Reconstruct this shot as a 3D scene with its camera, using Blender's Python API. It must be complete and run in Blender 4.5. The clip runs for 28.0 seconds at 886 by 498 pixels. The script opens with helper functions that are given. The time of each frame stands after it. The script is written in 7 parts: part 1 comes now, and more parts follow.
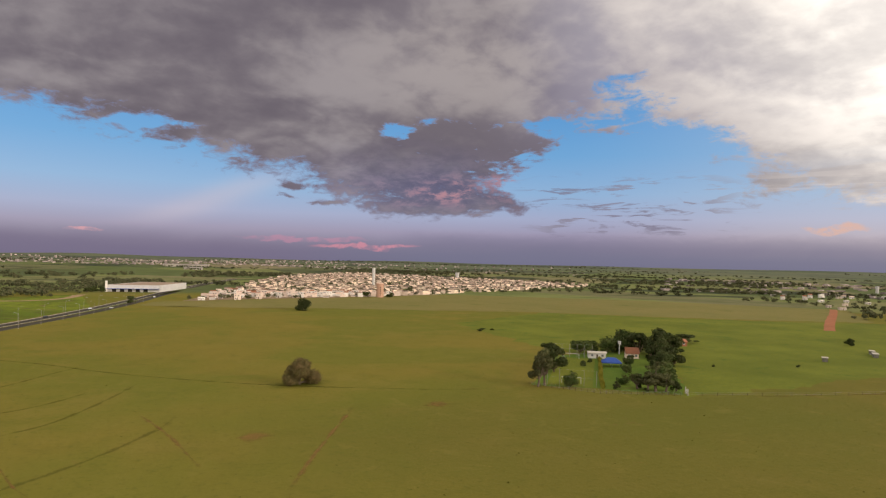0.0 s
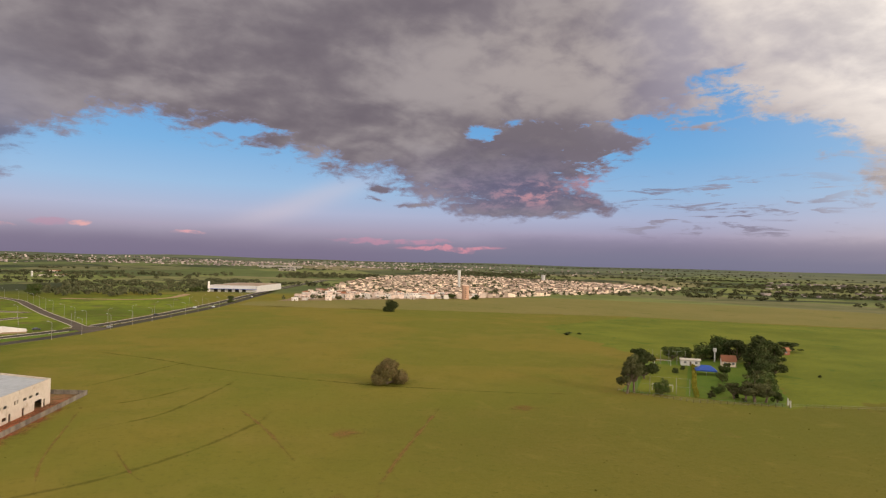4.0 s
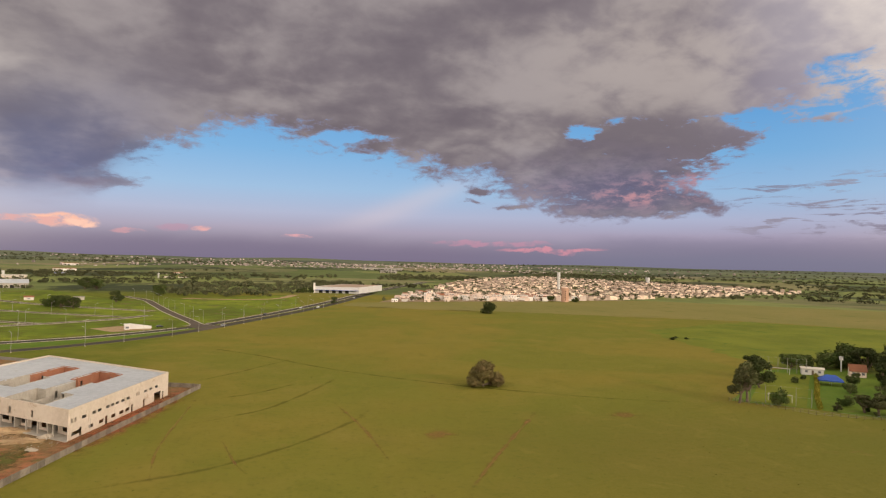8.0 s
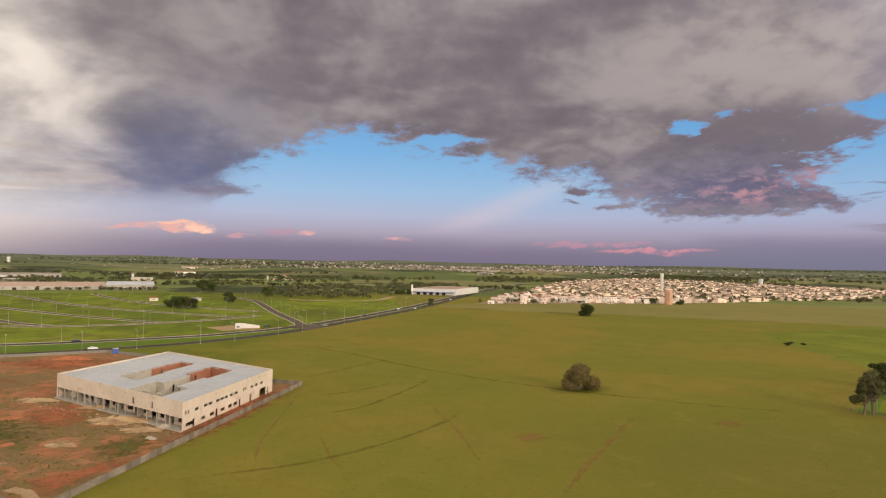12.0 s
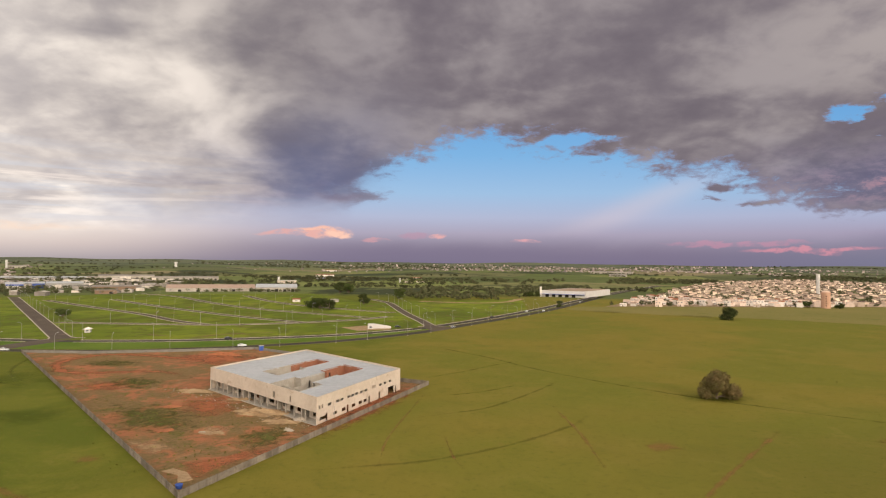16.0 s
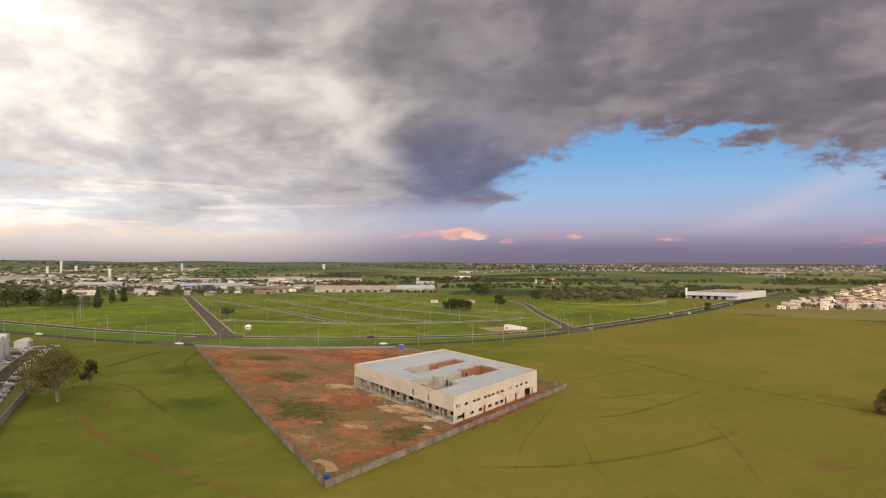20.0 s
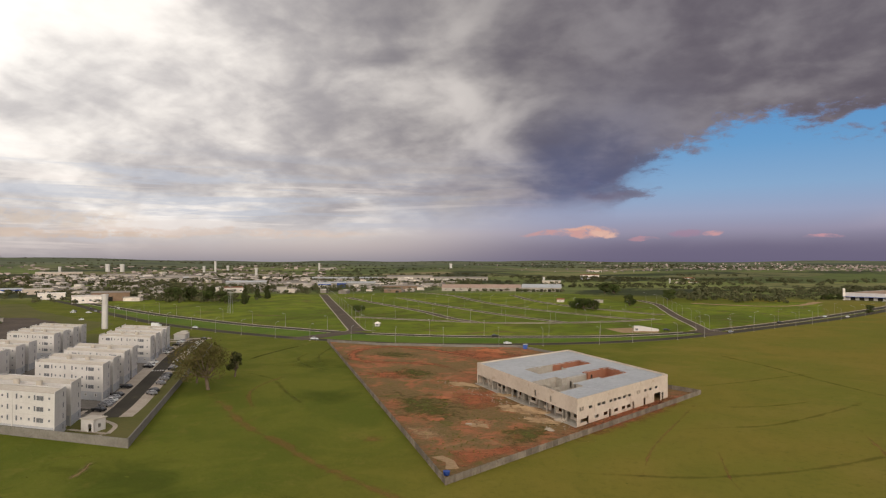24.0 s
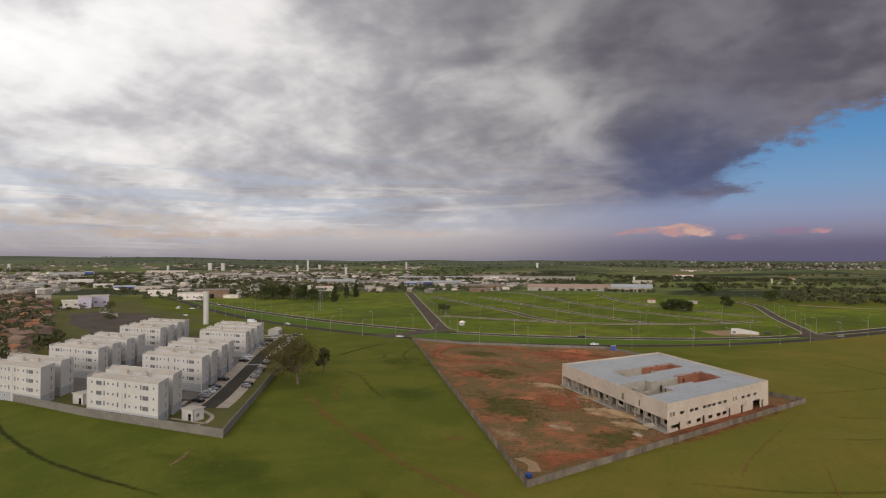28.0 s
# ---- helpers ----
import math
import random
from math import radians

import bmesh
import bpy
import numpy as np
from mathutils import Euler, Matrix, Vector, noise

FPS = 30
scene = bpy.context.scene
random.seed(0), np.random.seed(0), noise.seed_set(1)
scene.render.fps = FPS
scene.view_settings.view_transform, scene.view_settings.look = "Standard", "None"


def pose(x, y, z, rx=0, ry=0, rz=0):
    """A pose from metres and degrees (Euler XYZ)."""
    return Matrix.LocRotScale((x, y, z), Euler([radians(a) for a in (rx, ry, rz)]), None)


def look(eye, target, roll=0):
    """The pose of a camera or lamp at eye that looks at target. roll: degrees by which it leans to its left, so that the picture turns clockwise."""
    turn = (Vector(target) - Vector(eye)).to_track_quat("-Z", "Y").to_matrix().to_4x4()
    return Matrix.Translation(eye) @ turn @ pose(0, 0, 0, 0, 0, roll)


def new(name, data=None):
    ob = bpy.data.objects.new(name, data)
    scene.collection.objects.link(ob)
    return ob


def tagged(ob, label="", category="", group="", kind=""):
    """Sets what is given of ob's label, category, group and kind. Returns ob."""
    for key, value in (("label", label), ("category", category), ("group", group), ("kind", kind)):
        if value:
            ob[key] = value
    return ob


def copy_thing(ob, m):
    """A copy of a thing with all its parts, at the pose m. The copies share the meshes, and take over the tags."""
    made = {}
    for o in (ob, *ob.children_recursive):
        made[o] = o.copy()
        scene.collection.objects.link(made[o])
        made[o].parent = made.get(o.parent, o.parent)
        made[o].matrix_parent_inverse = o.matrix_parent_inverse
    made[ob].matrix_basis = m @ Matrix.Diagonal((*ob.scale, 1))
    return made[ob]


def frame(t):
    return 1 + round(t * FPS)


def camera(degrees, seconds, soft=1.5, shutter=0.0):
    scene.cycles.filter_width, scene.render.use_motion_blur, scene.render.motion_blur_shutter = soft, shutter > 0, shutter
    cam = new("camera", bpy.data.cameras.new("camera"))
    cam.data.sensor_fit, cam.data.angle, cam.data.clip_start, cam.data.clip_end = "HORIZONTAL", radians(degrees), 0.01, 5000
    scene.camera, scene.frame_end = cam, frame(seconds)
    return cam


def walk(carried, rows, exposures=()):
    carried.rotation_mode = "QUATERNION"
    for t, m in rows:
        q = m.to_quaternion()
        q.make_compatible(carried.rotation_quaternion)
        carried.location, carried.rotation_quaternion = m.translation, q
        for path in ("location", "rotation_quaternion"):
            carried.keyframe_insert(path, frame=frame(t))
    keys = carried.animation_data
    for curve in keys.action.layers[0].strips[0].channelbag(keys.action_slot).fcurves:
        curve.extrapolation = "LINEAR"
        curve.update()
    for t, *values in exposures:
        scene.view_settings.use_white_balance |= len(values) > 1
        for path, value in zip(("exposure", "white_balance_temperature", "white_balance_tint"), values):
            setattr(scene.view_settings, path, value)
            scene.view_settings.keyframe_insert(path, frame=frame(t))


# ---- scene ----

# ---- camera: seconds, x, y, z, heading to the left, pitch, roll ----
cam = camera(69.5, 28.0, 1.2)
PATH = [
    (0, -0.58, -0.65, 45.23, -30.922, 1.271, 1.396),
    (0.5, -0.74, -0.83, 45.29, -30.043, 1.305, 1.560),
    (1, -0.91, -1.04, 45.36, -28.619, 1.332, 1.698),
    (1.5, -1.09, -1.25, 45.44, -27.692, 1.342, 1.747),
    (2, -1.23, -1.44, 45.51, -27.153, 1.336, 1.719),
    (2.5, -1.33, -1.58, 45.56, -26.794, 1.310, 1.629),
    (3, -1.37, -1.65, 45.60, -26.057, 1.281, 1.541),
    (3.5, -1.33, -1.64, 45.60, -24.513, 1.267, 1.530),
    (5.5, -0.02, -0.42, 45.31, -20.622, 1.266, 1.722),
    (6, 0.18, -0.23, 45.25, -19.257, 1.258, 1.698),
    (6.5, 0.37, -0.08, 45.20, -18.032, 1.251, 1.657),
    (7, 0.57, 0.07, 45.15, -16.866, 1.245, 1.595),
    (7.5, 0.79, 0.22, 45.10, -15.700, 1.242, 1.510),
    (8, 1.03, 0.34, 45.05, -14.412, 1.240, 1.442),
    (8.5, 1.27, 0.41, 45.00, -13.132, 1.234, 1.426),
    (9, 1.50, 0.45, 44.97, -12.017, 1.229, 1.419),
    (9.5, 1.72, 0.44, 44.94, -11.020, 1.226, 1.388),
    (10, 1.93, 0.41, 44.92, -10.156, 1.225, 1.333),
    (10.5, 2.12, 0.38, 44.90, -9.086, 1.228, 1.258),
    (11, 2.30, 0.34, 44.88, -7.916, 1.231, 1.190),
    (11.5, 2.52, 0.31, 44.86, -6.825, 1.230, 1.160),
    (13.5, 4.36, 0.41, 44.69, -1.610, 1.235, 0.889),
    (14, 4.58, 0.45, 44.68, -0.005, 1.239, 0.867),
    (14.5, 4.76, 0.48, 44.67, 1.546, 1.244, 0.835),
    (15, 4.92, 0.53, 44.67, 3.035, 1.251, 0.788),
    (15.5, 5.06, 0.59, 44.66, 4.505, 1.254, 0.723),
    (16, 5.18, 0.66, 44.65, 5.881, 1.252, 0.647),
    (16.5, 5.26, 0.73, 44.64, 7.339, 1.248, 0.571),
    (17, 5.30, 0.82, 44.62, 8.779, 1.253, 0.511),
    (17.5, 5.31, 0.92, 44.60, 10.193, 1.268, 0.465),
    (18, 5.29, 1.03, 44.58, 11.596, 1.279, 0.412),
    (18.5, 5.27, 1.17, 44.56, 13.129, 1.283, 0.339),
    (19, 5.25, 1.33, 44.54, 14.921, 1.280, 0.271),
    (19.5, 5.25, 1.49, 44.52, 16.528, 1.272, 0.231),
    (20, 5.26, 1.64, 44.50, 18.004, 1.257, 0.204),
    (20.5, 5.30, 1.77, 44.49, 19.502, 1.244, 0.164),
    (21, 5.36, 1.89, 44.47, 21.043, 1.231, 0.125),
    (21.5, 5.45, 2.03, 44.46, 22.497, 1.220, 0.103),
    (23.5, 6.30, 3.22, 44.43, 27.968, 1.153, 0.037),
    (24, 6.38, 3.43, 44.42, 29.313, 1.152, 0.026),
    (24.5, 6.43, 3.64, 44.41, 30.764, 1.143, 0.025),
    (25, 6.47, 3.87, 44.39, 32.177, 1.130, 0.027),
    (25.5, 6.50, 4.12, 44.36, 33.538, 1.124, 0.008),
    (26, 6.53, 4.37, 44.34, 34.625, 1.127, -0.022),
    (26.5, 6.56, 4.60, 44.31, 35.618, 1.127, -0.042),
    (27, 6.57, 4.80, 44.29, 36.748, 1.121, -0.040),
    (27.5, 6.59, 4.95, 44.27, 37.153, 1.106, -0.012),
    (28, 6.60, 5.06, 44.26, 37.019, 1.086, 0.025),
]
EXPOSURES = [(0, -0.15, 6500, 10), (6, 0.0, 6700, 10), (10, 0.0, 6800, 10), (14, 0.0, 6750, 10), (17, 0.0, 6600, 10), (21, -0.14, 6450, 10), (24, -0.45, 6250, 10), (28, -0.72, 5950, 10)]
walk(cam, [(t, pose(x, y, z, 90 + pitch, 0, yaw) @ pose(0, 0, 0, 0, 0, roll)) for t, x, y, z, yaw, pitch, roll in PATH], EXPOSURES)

# ---- world: evening sky with a broken cloud deck, one low soft sun behind the camera ----
SUN_AZ, SUN_EL = -150.0, 14.0          # degrees to the left of +y, above the horizon
SKY_GLOW, SKY_HIGH = 3.4, 0.80          # brightness of the cloud round the sun and overhead
sun_dir = Vector((-math.sin(radians(SUN_AZ)) * math.cos(radians(SUN_EL)), math.cos(radians(SUN_AZ)) * math.cos(radians(SUN_EL)), math.sin(radians(SUN_EL))))
sun = new("sun", bpy.data.lights.new("sun", "SUN"))
sun.data.energy, sun.data.angle, sun.data.color = 1.5, radians(6), (1.0, 0.86, 0.70)
sun.matrix_world = look(sun_dir * 100, (0, 0, 0))

world = bpy.data.worlds.new("world")
scene.world = world
world.use_nodes = True
wt = world.node_tree
wt.nodes.clear()


def srgb(r, g, b):
    return tuple(((c / 255 + 0.055) / 1.055) ** 2.4 if c > 10 else c / 255 / 12.92 for c in (r, g, b)) + (1.0,)


class Net:
    """Short hand for a node tree."""
    def __init__(self, tree):
        self.t = tree

    def node(self, kind):
        return self.t.nodes.new(kind)

    def put(self, socket, v):
        if isinstance(v, bpy.types.NodeSocket):
            self.t.links.new(v, socket)
        elif v is not None:
            socket.default_value = v

    def math(self, op, a, b=None, c=None, clamp=False):
        n = self.node("ShaderNodeMath")
        n.operation, n.use_clamp = op, clamp
        for i, v in enumerate((a, b, c)):
            self.put(n.inputs[i], v)
        return n.outputs[0]

    def step(self, x, lo, hi, a=0.0, b=1.0):
        n = self.node("ShaderNodeMapRange")
        n.interpolation_type = "SMOOTHSTEP"
        for i, v in enumerate((x, lo, hi, a, b)):
            self.put(n.inputs[i], v)
        return n.outputs[0]

    def mix(self, f, a, b, blend="MIX"):
        n = self.node("ShaderNodeMix")
        n.data_type, n.blend_type = "RGBA", blend
        self.put(n.inputs[0], f), self.put(n.inputs[6], a), self.put(n.inputs[7], b)
        return n.outputs[2]

    def noise(self, vec, scale, detail=4.0, rough=0.5, distort=0.0):
        n = self.node("ShaderNodeTexNoise")
        self.put(n.inputs["Vector"], vec)
        n.inputs["Scale"].default_value, n.inputs["Detail"].default_value = scale, detail
        n.inputs["Roughness"].default_value, n.inputs["Distortion"].default_value = rough, distort
        return n.outputs["Fac"]

    def ramp(self, x, stops, smooth=True):
        n = self.node("ShaderNodeValToRGB")
        n.color_ramp.interpolation = "EASE" if smooth == "EASE" else "B_SPLINE" if smooth else "LINEAR"
        el = n.color_ramp.elements
        while len(el) < len(stops):
            el.new(0.5)
        for e, (p, c) in zip(el, stops):
            e.position = p
            e.color = c if isinstance(c, tuple) else (c, c, c, 1)
        self.put(n.inputs[0], x)
        return n.outputs[0]

    def xyz(self, x, y, z):
        n = self.node("ShaderNodeCombineXYZ")
        for i, v in enumerate((x, y, z)):
            self.put(n.inputs[i], v)
        return n.outputs[0]


W = Net(wt)
tc = W.node("ShaderNodeTexCoord")
sep = W.node("ShaderNodeSeparateXYZ")
wt.links.new(tc.outputs["Generated"], sep.inputs[0])
dx, dy, dz = sep.outputs
az = W.math("MULTIPLY", W.math("ARCTAN2", W.math("MULTIPLY", dx, -1.0), dy), 180 / math.pi)   # to the left of +y
el = W.math("MULTIPLY", W.math("ARCSINE", dz), 180 / math.pi)
# cloud texture as seen on a level layer, so that it draws out towards the horizon
lay = W.math("ADD", W.math("MAXIMUM", dz, 0.0), 0.33)
lx, ly = W.math("DIVIDE", dx, lay), W.math("DIVIDE", dy, lay)
layer = W.xyz(lx, ly, 0.0)
lit_layer = W.xyz(W.math("ADD", lx, -0.022), W.math("ADD", ly, -0.03), 0.0)     # a step nearer the light
ang = W.xyz(W.math("MULTIPLY", az, 0.1), W.math("MULTIPLY", el, 0.3), 0.0)
n_big = W.noise(layer, 2.2, 4, 0.45, 0.6)
n_mid, n_lit = W.noise(layer, 7.0, 5, 0.52, 0.25), W.noise(lit_layer, 7.0, 5, 0.52, 0.25)
n_fine = W.noise(layer, 19.0, 5, 0.55, 0.3)
flank = W.math("SUBTRACT", n_mid, n_lit)
n_soft = W.noise(ang, 0.9, 5, 0.55, 0.6)
puff = W.noise(W.xyz(W.math("MULTIPLY", az, 0.1), W.math("MULTIPLY", el, 0.22), 0.0), 2.4, 6, 0.55, 0.3)
azw = W.math("ADD", az, W.math("MULTIPLY", W.math("SUBTRACT", n_soft, 0.5), 9.0))
azw2 = W.math("ADD", W.math("ADD", az, W.math("MULTIPLY", W.math("SUBTRACT", n_soft, 0.5), 4.0)), W.math("MULTIPLY", W.math("SUBTRACT", W.noise(ang, 4.0, 5, 0.6), 0.5), 5.0))
elw3 = W.math("ADD", el, W.math("MULTIPLY", W.math("SUBTRACT", puff, 0.5), 2.4))
elw = W.math("ADD", el, W.math("MULTIPLY", W.math("SUBTRACT", puff, 0.5), 6.5))
elw2 = W.math("ADD", el, W.math("MULTIPLY", W.math("SUBTRACT", puff, 0.5), 1.6))


def spread(a, e, wa, we, hard=0.35, fine=False):
    """One where the sky lies within an uneven oval round (a, e), nought outside."""
    p = W.math("DIVIDE", W.math("SUBTRACT", az if fine else azw, a), wa)
    q = W.math("DIVIDE", W.math("SUBTRACT", elw2 if fine else elw, e), we)
    d = W.math("ADD", W.math("MULTIPLY", p, p), W.math("MULTIPLY", q, q))
    return W.step(d, 1.0 + hard, 1.0 - hard)


def az_curve(points, lo=-80.0, hi=90.0, top=20.0):
    """A height in degrees that follows the heading."""
    t = W.math("DIVIDE", W.math("SUBTRACT", az, lo), hi - lo, clamp=True)
    return W.math("MULTIPLY", W.ramp(t, [((a - lo) / (hi - lo), v / top) for a, v in points], False), top)


def bump_at(a, e, wa, we):
    """A soft swelling round (a, e)."""
    p = W.math("DIVIDE", W.math("SUBTRACT", azw2, a), wa)
    q = W.math("DIVIDE", W.math("SUBTRACT", elw3, e), we)
    return W.math("EXPONENT", W.math("MULTIPLY", W.math("ADD", W.math("MULTIPLY", p, p), W.math("MULTIPLY", q, q)), -1.0))


def blend(a, b, f):
    return W.math("ADD", a, W.math("MULTIPLY", W.math("SUBTRACT", b, a), f))


# clear air: mauve haze at the horizon, pale lilac, then blue
t_el = W.math("DIVIDE", el, 24.0, clamp=True)
clear = W.ramp(t_el, [(0.0, srgb(116, 108, 138)), (0.05, srgb(128, 118, 150)), (0.11, srgb(150, 140, 174)), (0.17, srgb(158, 164, 200)), (0.26, srgb(138, 173, 214)), (0.40, srgb(104, 162, 214)), (0.55, srgb(84, 150, 210)), (1.0, srgb(66, 138, 206))], False)
whiten = W.math("MAXIMUM", W.step(az, 14.0, 42.0), W.step(az, -40.0, -70.0, 0.0, 0.45))
clear = W.mix(W.math("MULTIPLY", whiten, 0.75), clear, W.ramp(t_el, [(0.0, (0.44, 0.39, 0.42, 1)), (0.05, (0.72, 0.60, 0.57, 1)), (0.10, (0.95, 0.80, 0.70, 1)), (0.17, (0.80, 0.74, 0.74, 1)), (0.3, (0.66, 0.68, 0.74, 1)), (1.0, (0.85, 0.86, 0.90, 1))], False))
west = W.node("ShaderNodeTexSky")
west.sky_type, west.sun_disc = "NISHITA", False
west.sun_elevation, west.sun_rotation = radians(SUN_EL), radians(-SUN_AZ)
clear = W.mix(1.0, clear, W.mix(1.0, west.outputs[0], (0.02, 0.02, 0.02, 1), "MULTIPLY"), "ADD")

# how near the sky is to the sun, and how bright its clouds glow
dot = W.node("ShaderNodeVectorMath")
dot.operation = "DOT_PRODUCT"
wt.links.new(tc.outputs["Generated"], dot.inputs[0])
dot.inputs[1].default_value = sun_dir
near_sun = dot.outputs["Value"]

# the deck: thick above an uneven edge that dips into two banks
edge = az_curve([(-80, 2.4), (-70, 4.0), (-64, 5.6), (-58, 8.2), (-54, 11.0), (-50, 12.8), (-45, 13.0), (-41.5, 11.8), (-39, 9.6), (-36, 7.2), (-32, 5.0), (-28, 4.4), (-24, 4.8), (-21, 5.8), (-18, 7.1), (-14, 7.8), (-9.6, 8.9), (-5, 9.8), (-1, 10.2), (1.6, 11.3), (4.6, 10.9), (7.0, 9.4), (11.0, 8.4), (13.0, 7.0), (14.5, 5.0), (17, 4.7), (20, 4.6), (26, 4.2), (36, 3.4), (60, 2.2), (90, 2.0)])
bias = W.math("MULTIPLY", W.math("MINIMUM", W.math("MAXIMUM", W.math("SUBTRACT", el, edge), -3.0), 4.0), 0.34)
for a, e, wa, we, amount in ((-26.6, 11.5, 2.1, 1.1, -1.9), (-5.2, 10.9, 2.1, 0.55, -1.4), (-32.5, 12.6, 5.0, 0.55, -1.1), (-45, 15.8, 3.0, 1.6, -0.8), (-49, 16.8, 3.0, 1.2, -0.6), (-39.5, 12.4, 2.4, 0.9, -0.9), (12.4, 5.7, 3.0, 0.55, 1.0),
                             (-28.5, 4.8, 5.0, 1.0, 0.6), (-36.0, 5.3, 5.0, 1.0, 1.4), (-38.6, 10.6, 2.0, 0.7, 0.5), (-57.0, 6.2, 4.0, 1.5, 1.1), (-53.6, 8.8, 2.6, 0.7, 0.7),
                             (-45.2, 11.7, 1.6, 0.45, 1.0), (-43.4, 6.8, 1.7, 0.35, 1.1), (-50.0, 5.3, 2.6, 0.40, 0.9), (-45.0, 3.6, 4.0, 0.25, 1.0), (-43.8, 5.2, 1.6, 0.2, 1.0), (-17.4, 6.6, 1.3, 0.40, 0.8), (-16.6, 5.5, 1.4, 0.25, 1.0), (-19.6, 5.0, 1.2, 0.25, 0.8)):
    bias = W.math("ADD", bias, W.math("MULTIPLY", bump_at(a, e, wa, we), amount))
fray = W.noise(W.xyz(W.math("MULTIPLY", az, 0.1), W.math("MULTIPLY", el, 0.22), 7.0), 4.5, 8, 0.66, 0.25)
cover = W.math("ADD", bias, W.math("MULTIPLY", W.math("SUBTRACT", fray, 0.5), 2.6))
rips = W.math("MULTIPLY", bump_at(-34, 10.3, 7.0, 2.6), W.math("SUBTRACT", W.noise(ang, 6.0, 7, 0.62, 0.4), 0.55))
cover = W.math("ADD", cover, W.math("MULTIPLY", rips, 5.0))
crisp = W.step(cover, -0.20, 0.46)
smooth = W.step(W.math("ADD", bias, W.math("MULTIPLY", W.math("SUBTRACT", n_soft, 0.5), 1.2)), -0.75, 0.75)
deck = blend(crisp, smooth, W.step(az, 8.5, 17.0))
thick = W.step(cover, 0.05, 1.0)
# torn scraps below the deck
scrap = W.noise(W.xyz(W.math("MULTIPLY", az, 0.09), W.math("MULTIPLY", el, 0.62), 3.0), 2.6, 7, 0.62, 0.6)
low = W.math("MULTIPLY", W.step(scrap, 0.53, 0.62), W.math("MULTIPLY", W.math("MULTIPLY", W.step(el, 2.2, 3.4), W.step(el, 8.5, 6.5)), W.math("MULTIPLY", W.step(az, -36.0, -42.0), W.step(az, -58.0, -52.0))))
deck = W.math("MAXIMUM", deck, W.math("MULTIPLY", low, 0.8))

# soft rolls with one flank lit, fine wisps over them
shade = W.math("ADD", W.math("MULTIPLY_ADD", n_big, 0.74, -0.02), W.math("ADD", W.math("MULTIPLY", n_mid, 0.18), W.math("ADD", W.math("MULTIPLY", n_fine, 0.10), W.math("MULTIPLY", flank, 0.16))))
grey = W.ramp(W.step(shade, 0.34, 0.66), [(0.0, srgb(112, 104, 113)), (0.35, srgb(126, 118, 125)), (0.62, srgb(140, 132, 137)), (1.0, srgb(160, 152, 155))], False)
grey = W.mix(W.step(thick, 0.55, 0.0, 0.0, 0.55), grey, srgb(140, 133, 160))
# lighter and warmer high up, bluish under the thick part, pinkish low down
grey = W.mix(W.math("MULTIPLY", bump_at(-36, 18.0, 15, 6.0), 0.8), grey, W.mix(W.step(W.math("ADD", W.math("MULTIPLY", shade, 0.5), W.math("MULTIPLY", n_mid, 0.5)), 0.40, 0.58), srgb(138, 129, 136), srgb(178, 168, 166)))
grey = W.mix(W.math("MULTIPLY", bump_at(14, 13.0, 6, 4.0), 0.5), grey, srgb(146, 139, 146))
grey = W.mix(W.math("MULTIPLY", bump_at(17.5, 6.8, 8, 3.2), 0.85), grey, W.mix(W.step(shade, 0.38, 0.62), srgb(106, 112, 146), srgb(138, 135, 162)))
grey = W.mix(W.math("MULTIPLY", bump_at(16, 10.0, 8, 3.6), 0.5), grey, W.mix(W.step(shade, 0.38, 0.62), srgb(104, 108, 138), srgb(140, 138, 158)))
grey = W.mix(W.math("MULTIPLY", bump_at(26, 3.9, 14, 1.6), 0.7), grey, srgb(182, 158, 174))
grey = W.mix(W.math("MULTIPLY", bump_at(-29, 6.4, 10, 2.8), 0.75), grey, W.mix(W.step(fray, 0.38, 0.62), srgb(98, 98, 130), srgb(134, 126, 154)))
grey = W.mix(W.math("MULTIPLY", bump_at(-31, 6.2, 4.5, 0.9), W.step(fray, 0.46, 0.62, 0.0, 0.75)), grey, srgb(206, 150, 158))
grey = W.mix(W.math("MULTIPLY", bump_at(-36.5, 7.6, 2.5, 0.6), W.step(fray, 0.46, 0.60, 0.0, 0.7)), grey, srgb(196, 150, 164))
low_l = W.math("MULTIPLY", W.step(az, 20.0, 30.0), W.step(el, 11.0, 7.0))
grey = W.mix(W.math("MULTIPLY", low_l, 0.85), grey, W.mix(W.step(n_soft, 0.40, 0.62), srgb(158, 150, 160), srgb(186, 175, 172)))
thin = W.math("MULTIPLY", W.step(az, -33.0, -46.0), W.step(el, 8.0, 13.5))
grey = W.mix(W.math("MULTIPLY", thin, 0.85), grey, W.mix(W.step(shade, 0.38, 0.62), srgb(150, 144, 164), srgb(192, 183, 184)))
pale = W.math("MULTIPLY", W.step(az, 10.0, 32.0), W.step(el, 8.0, 14.0))
grey = W.mix(W.math("MULTIPLY", pale, 0.55), grey, W.mix(W.step(shade, 0.36, 0.64), srgb(140, 134, 138), srgb(182, 174, 168)))
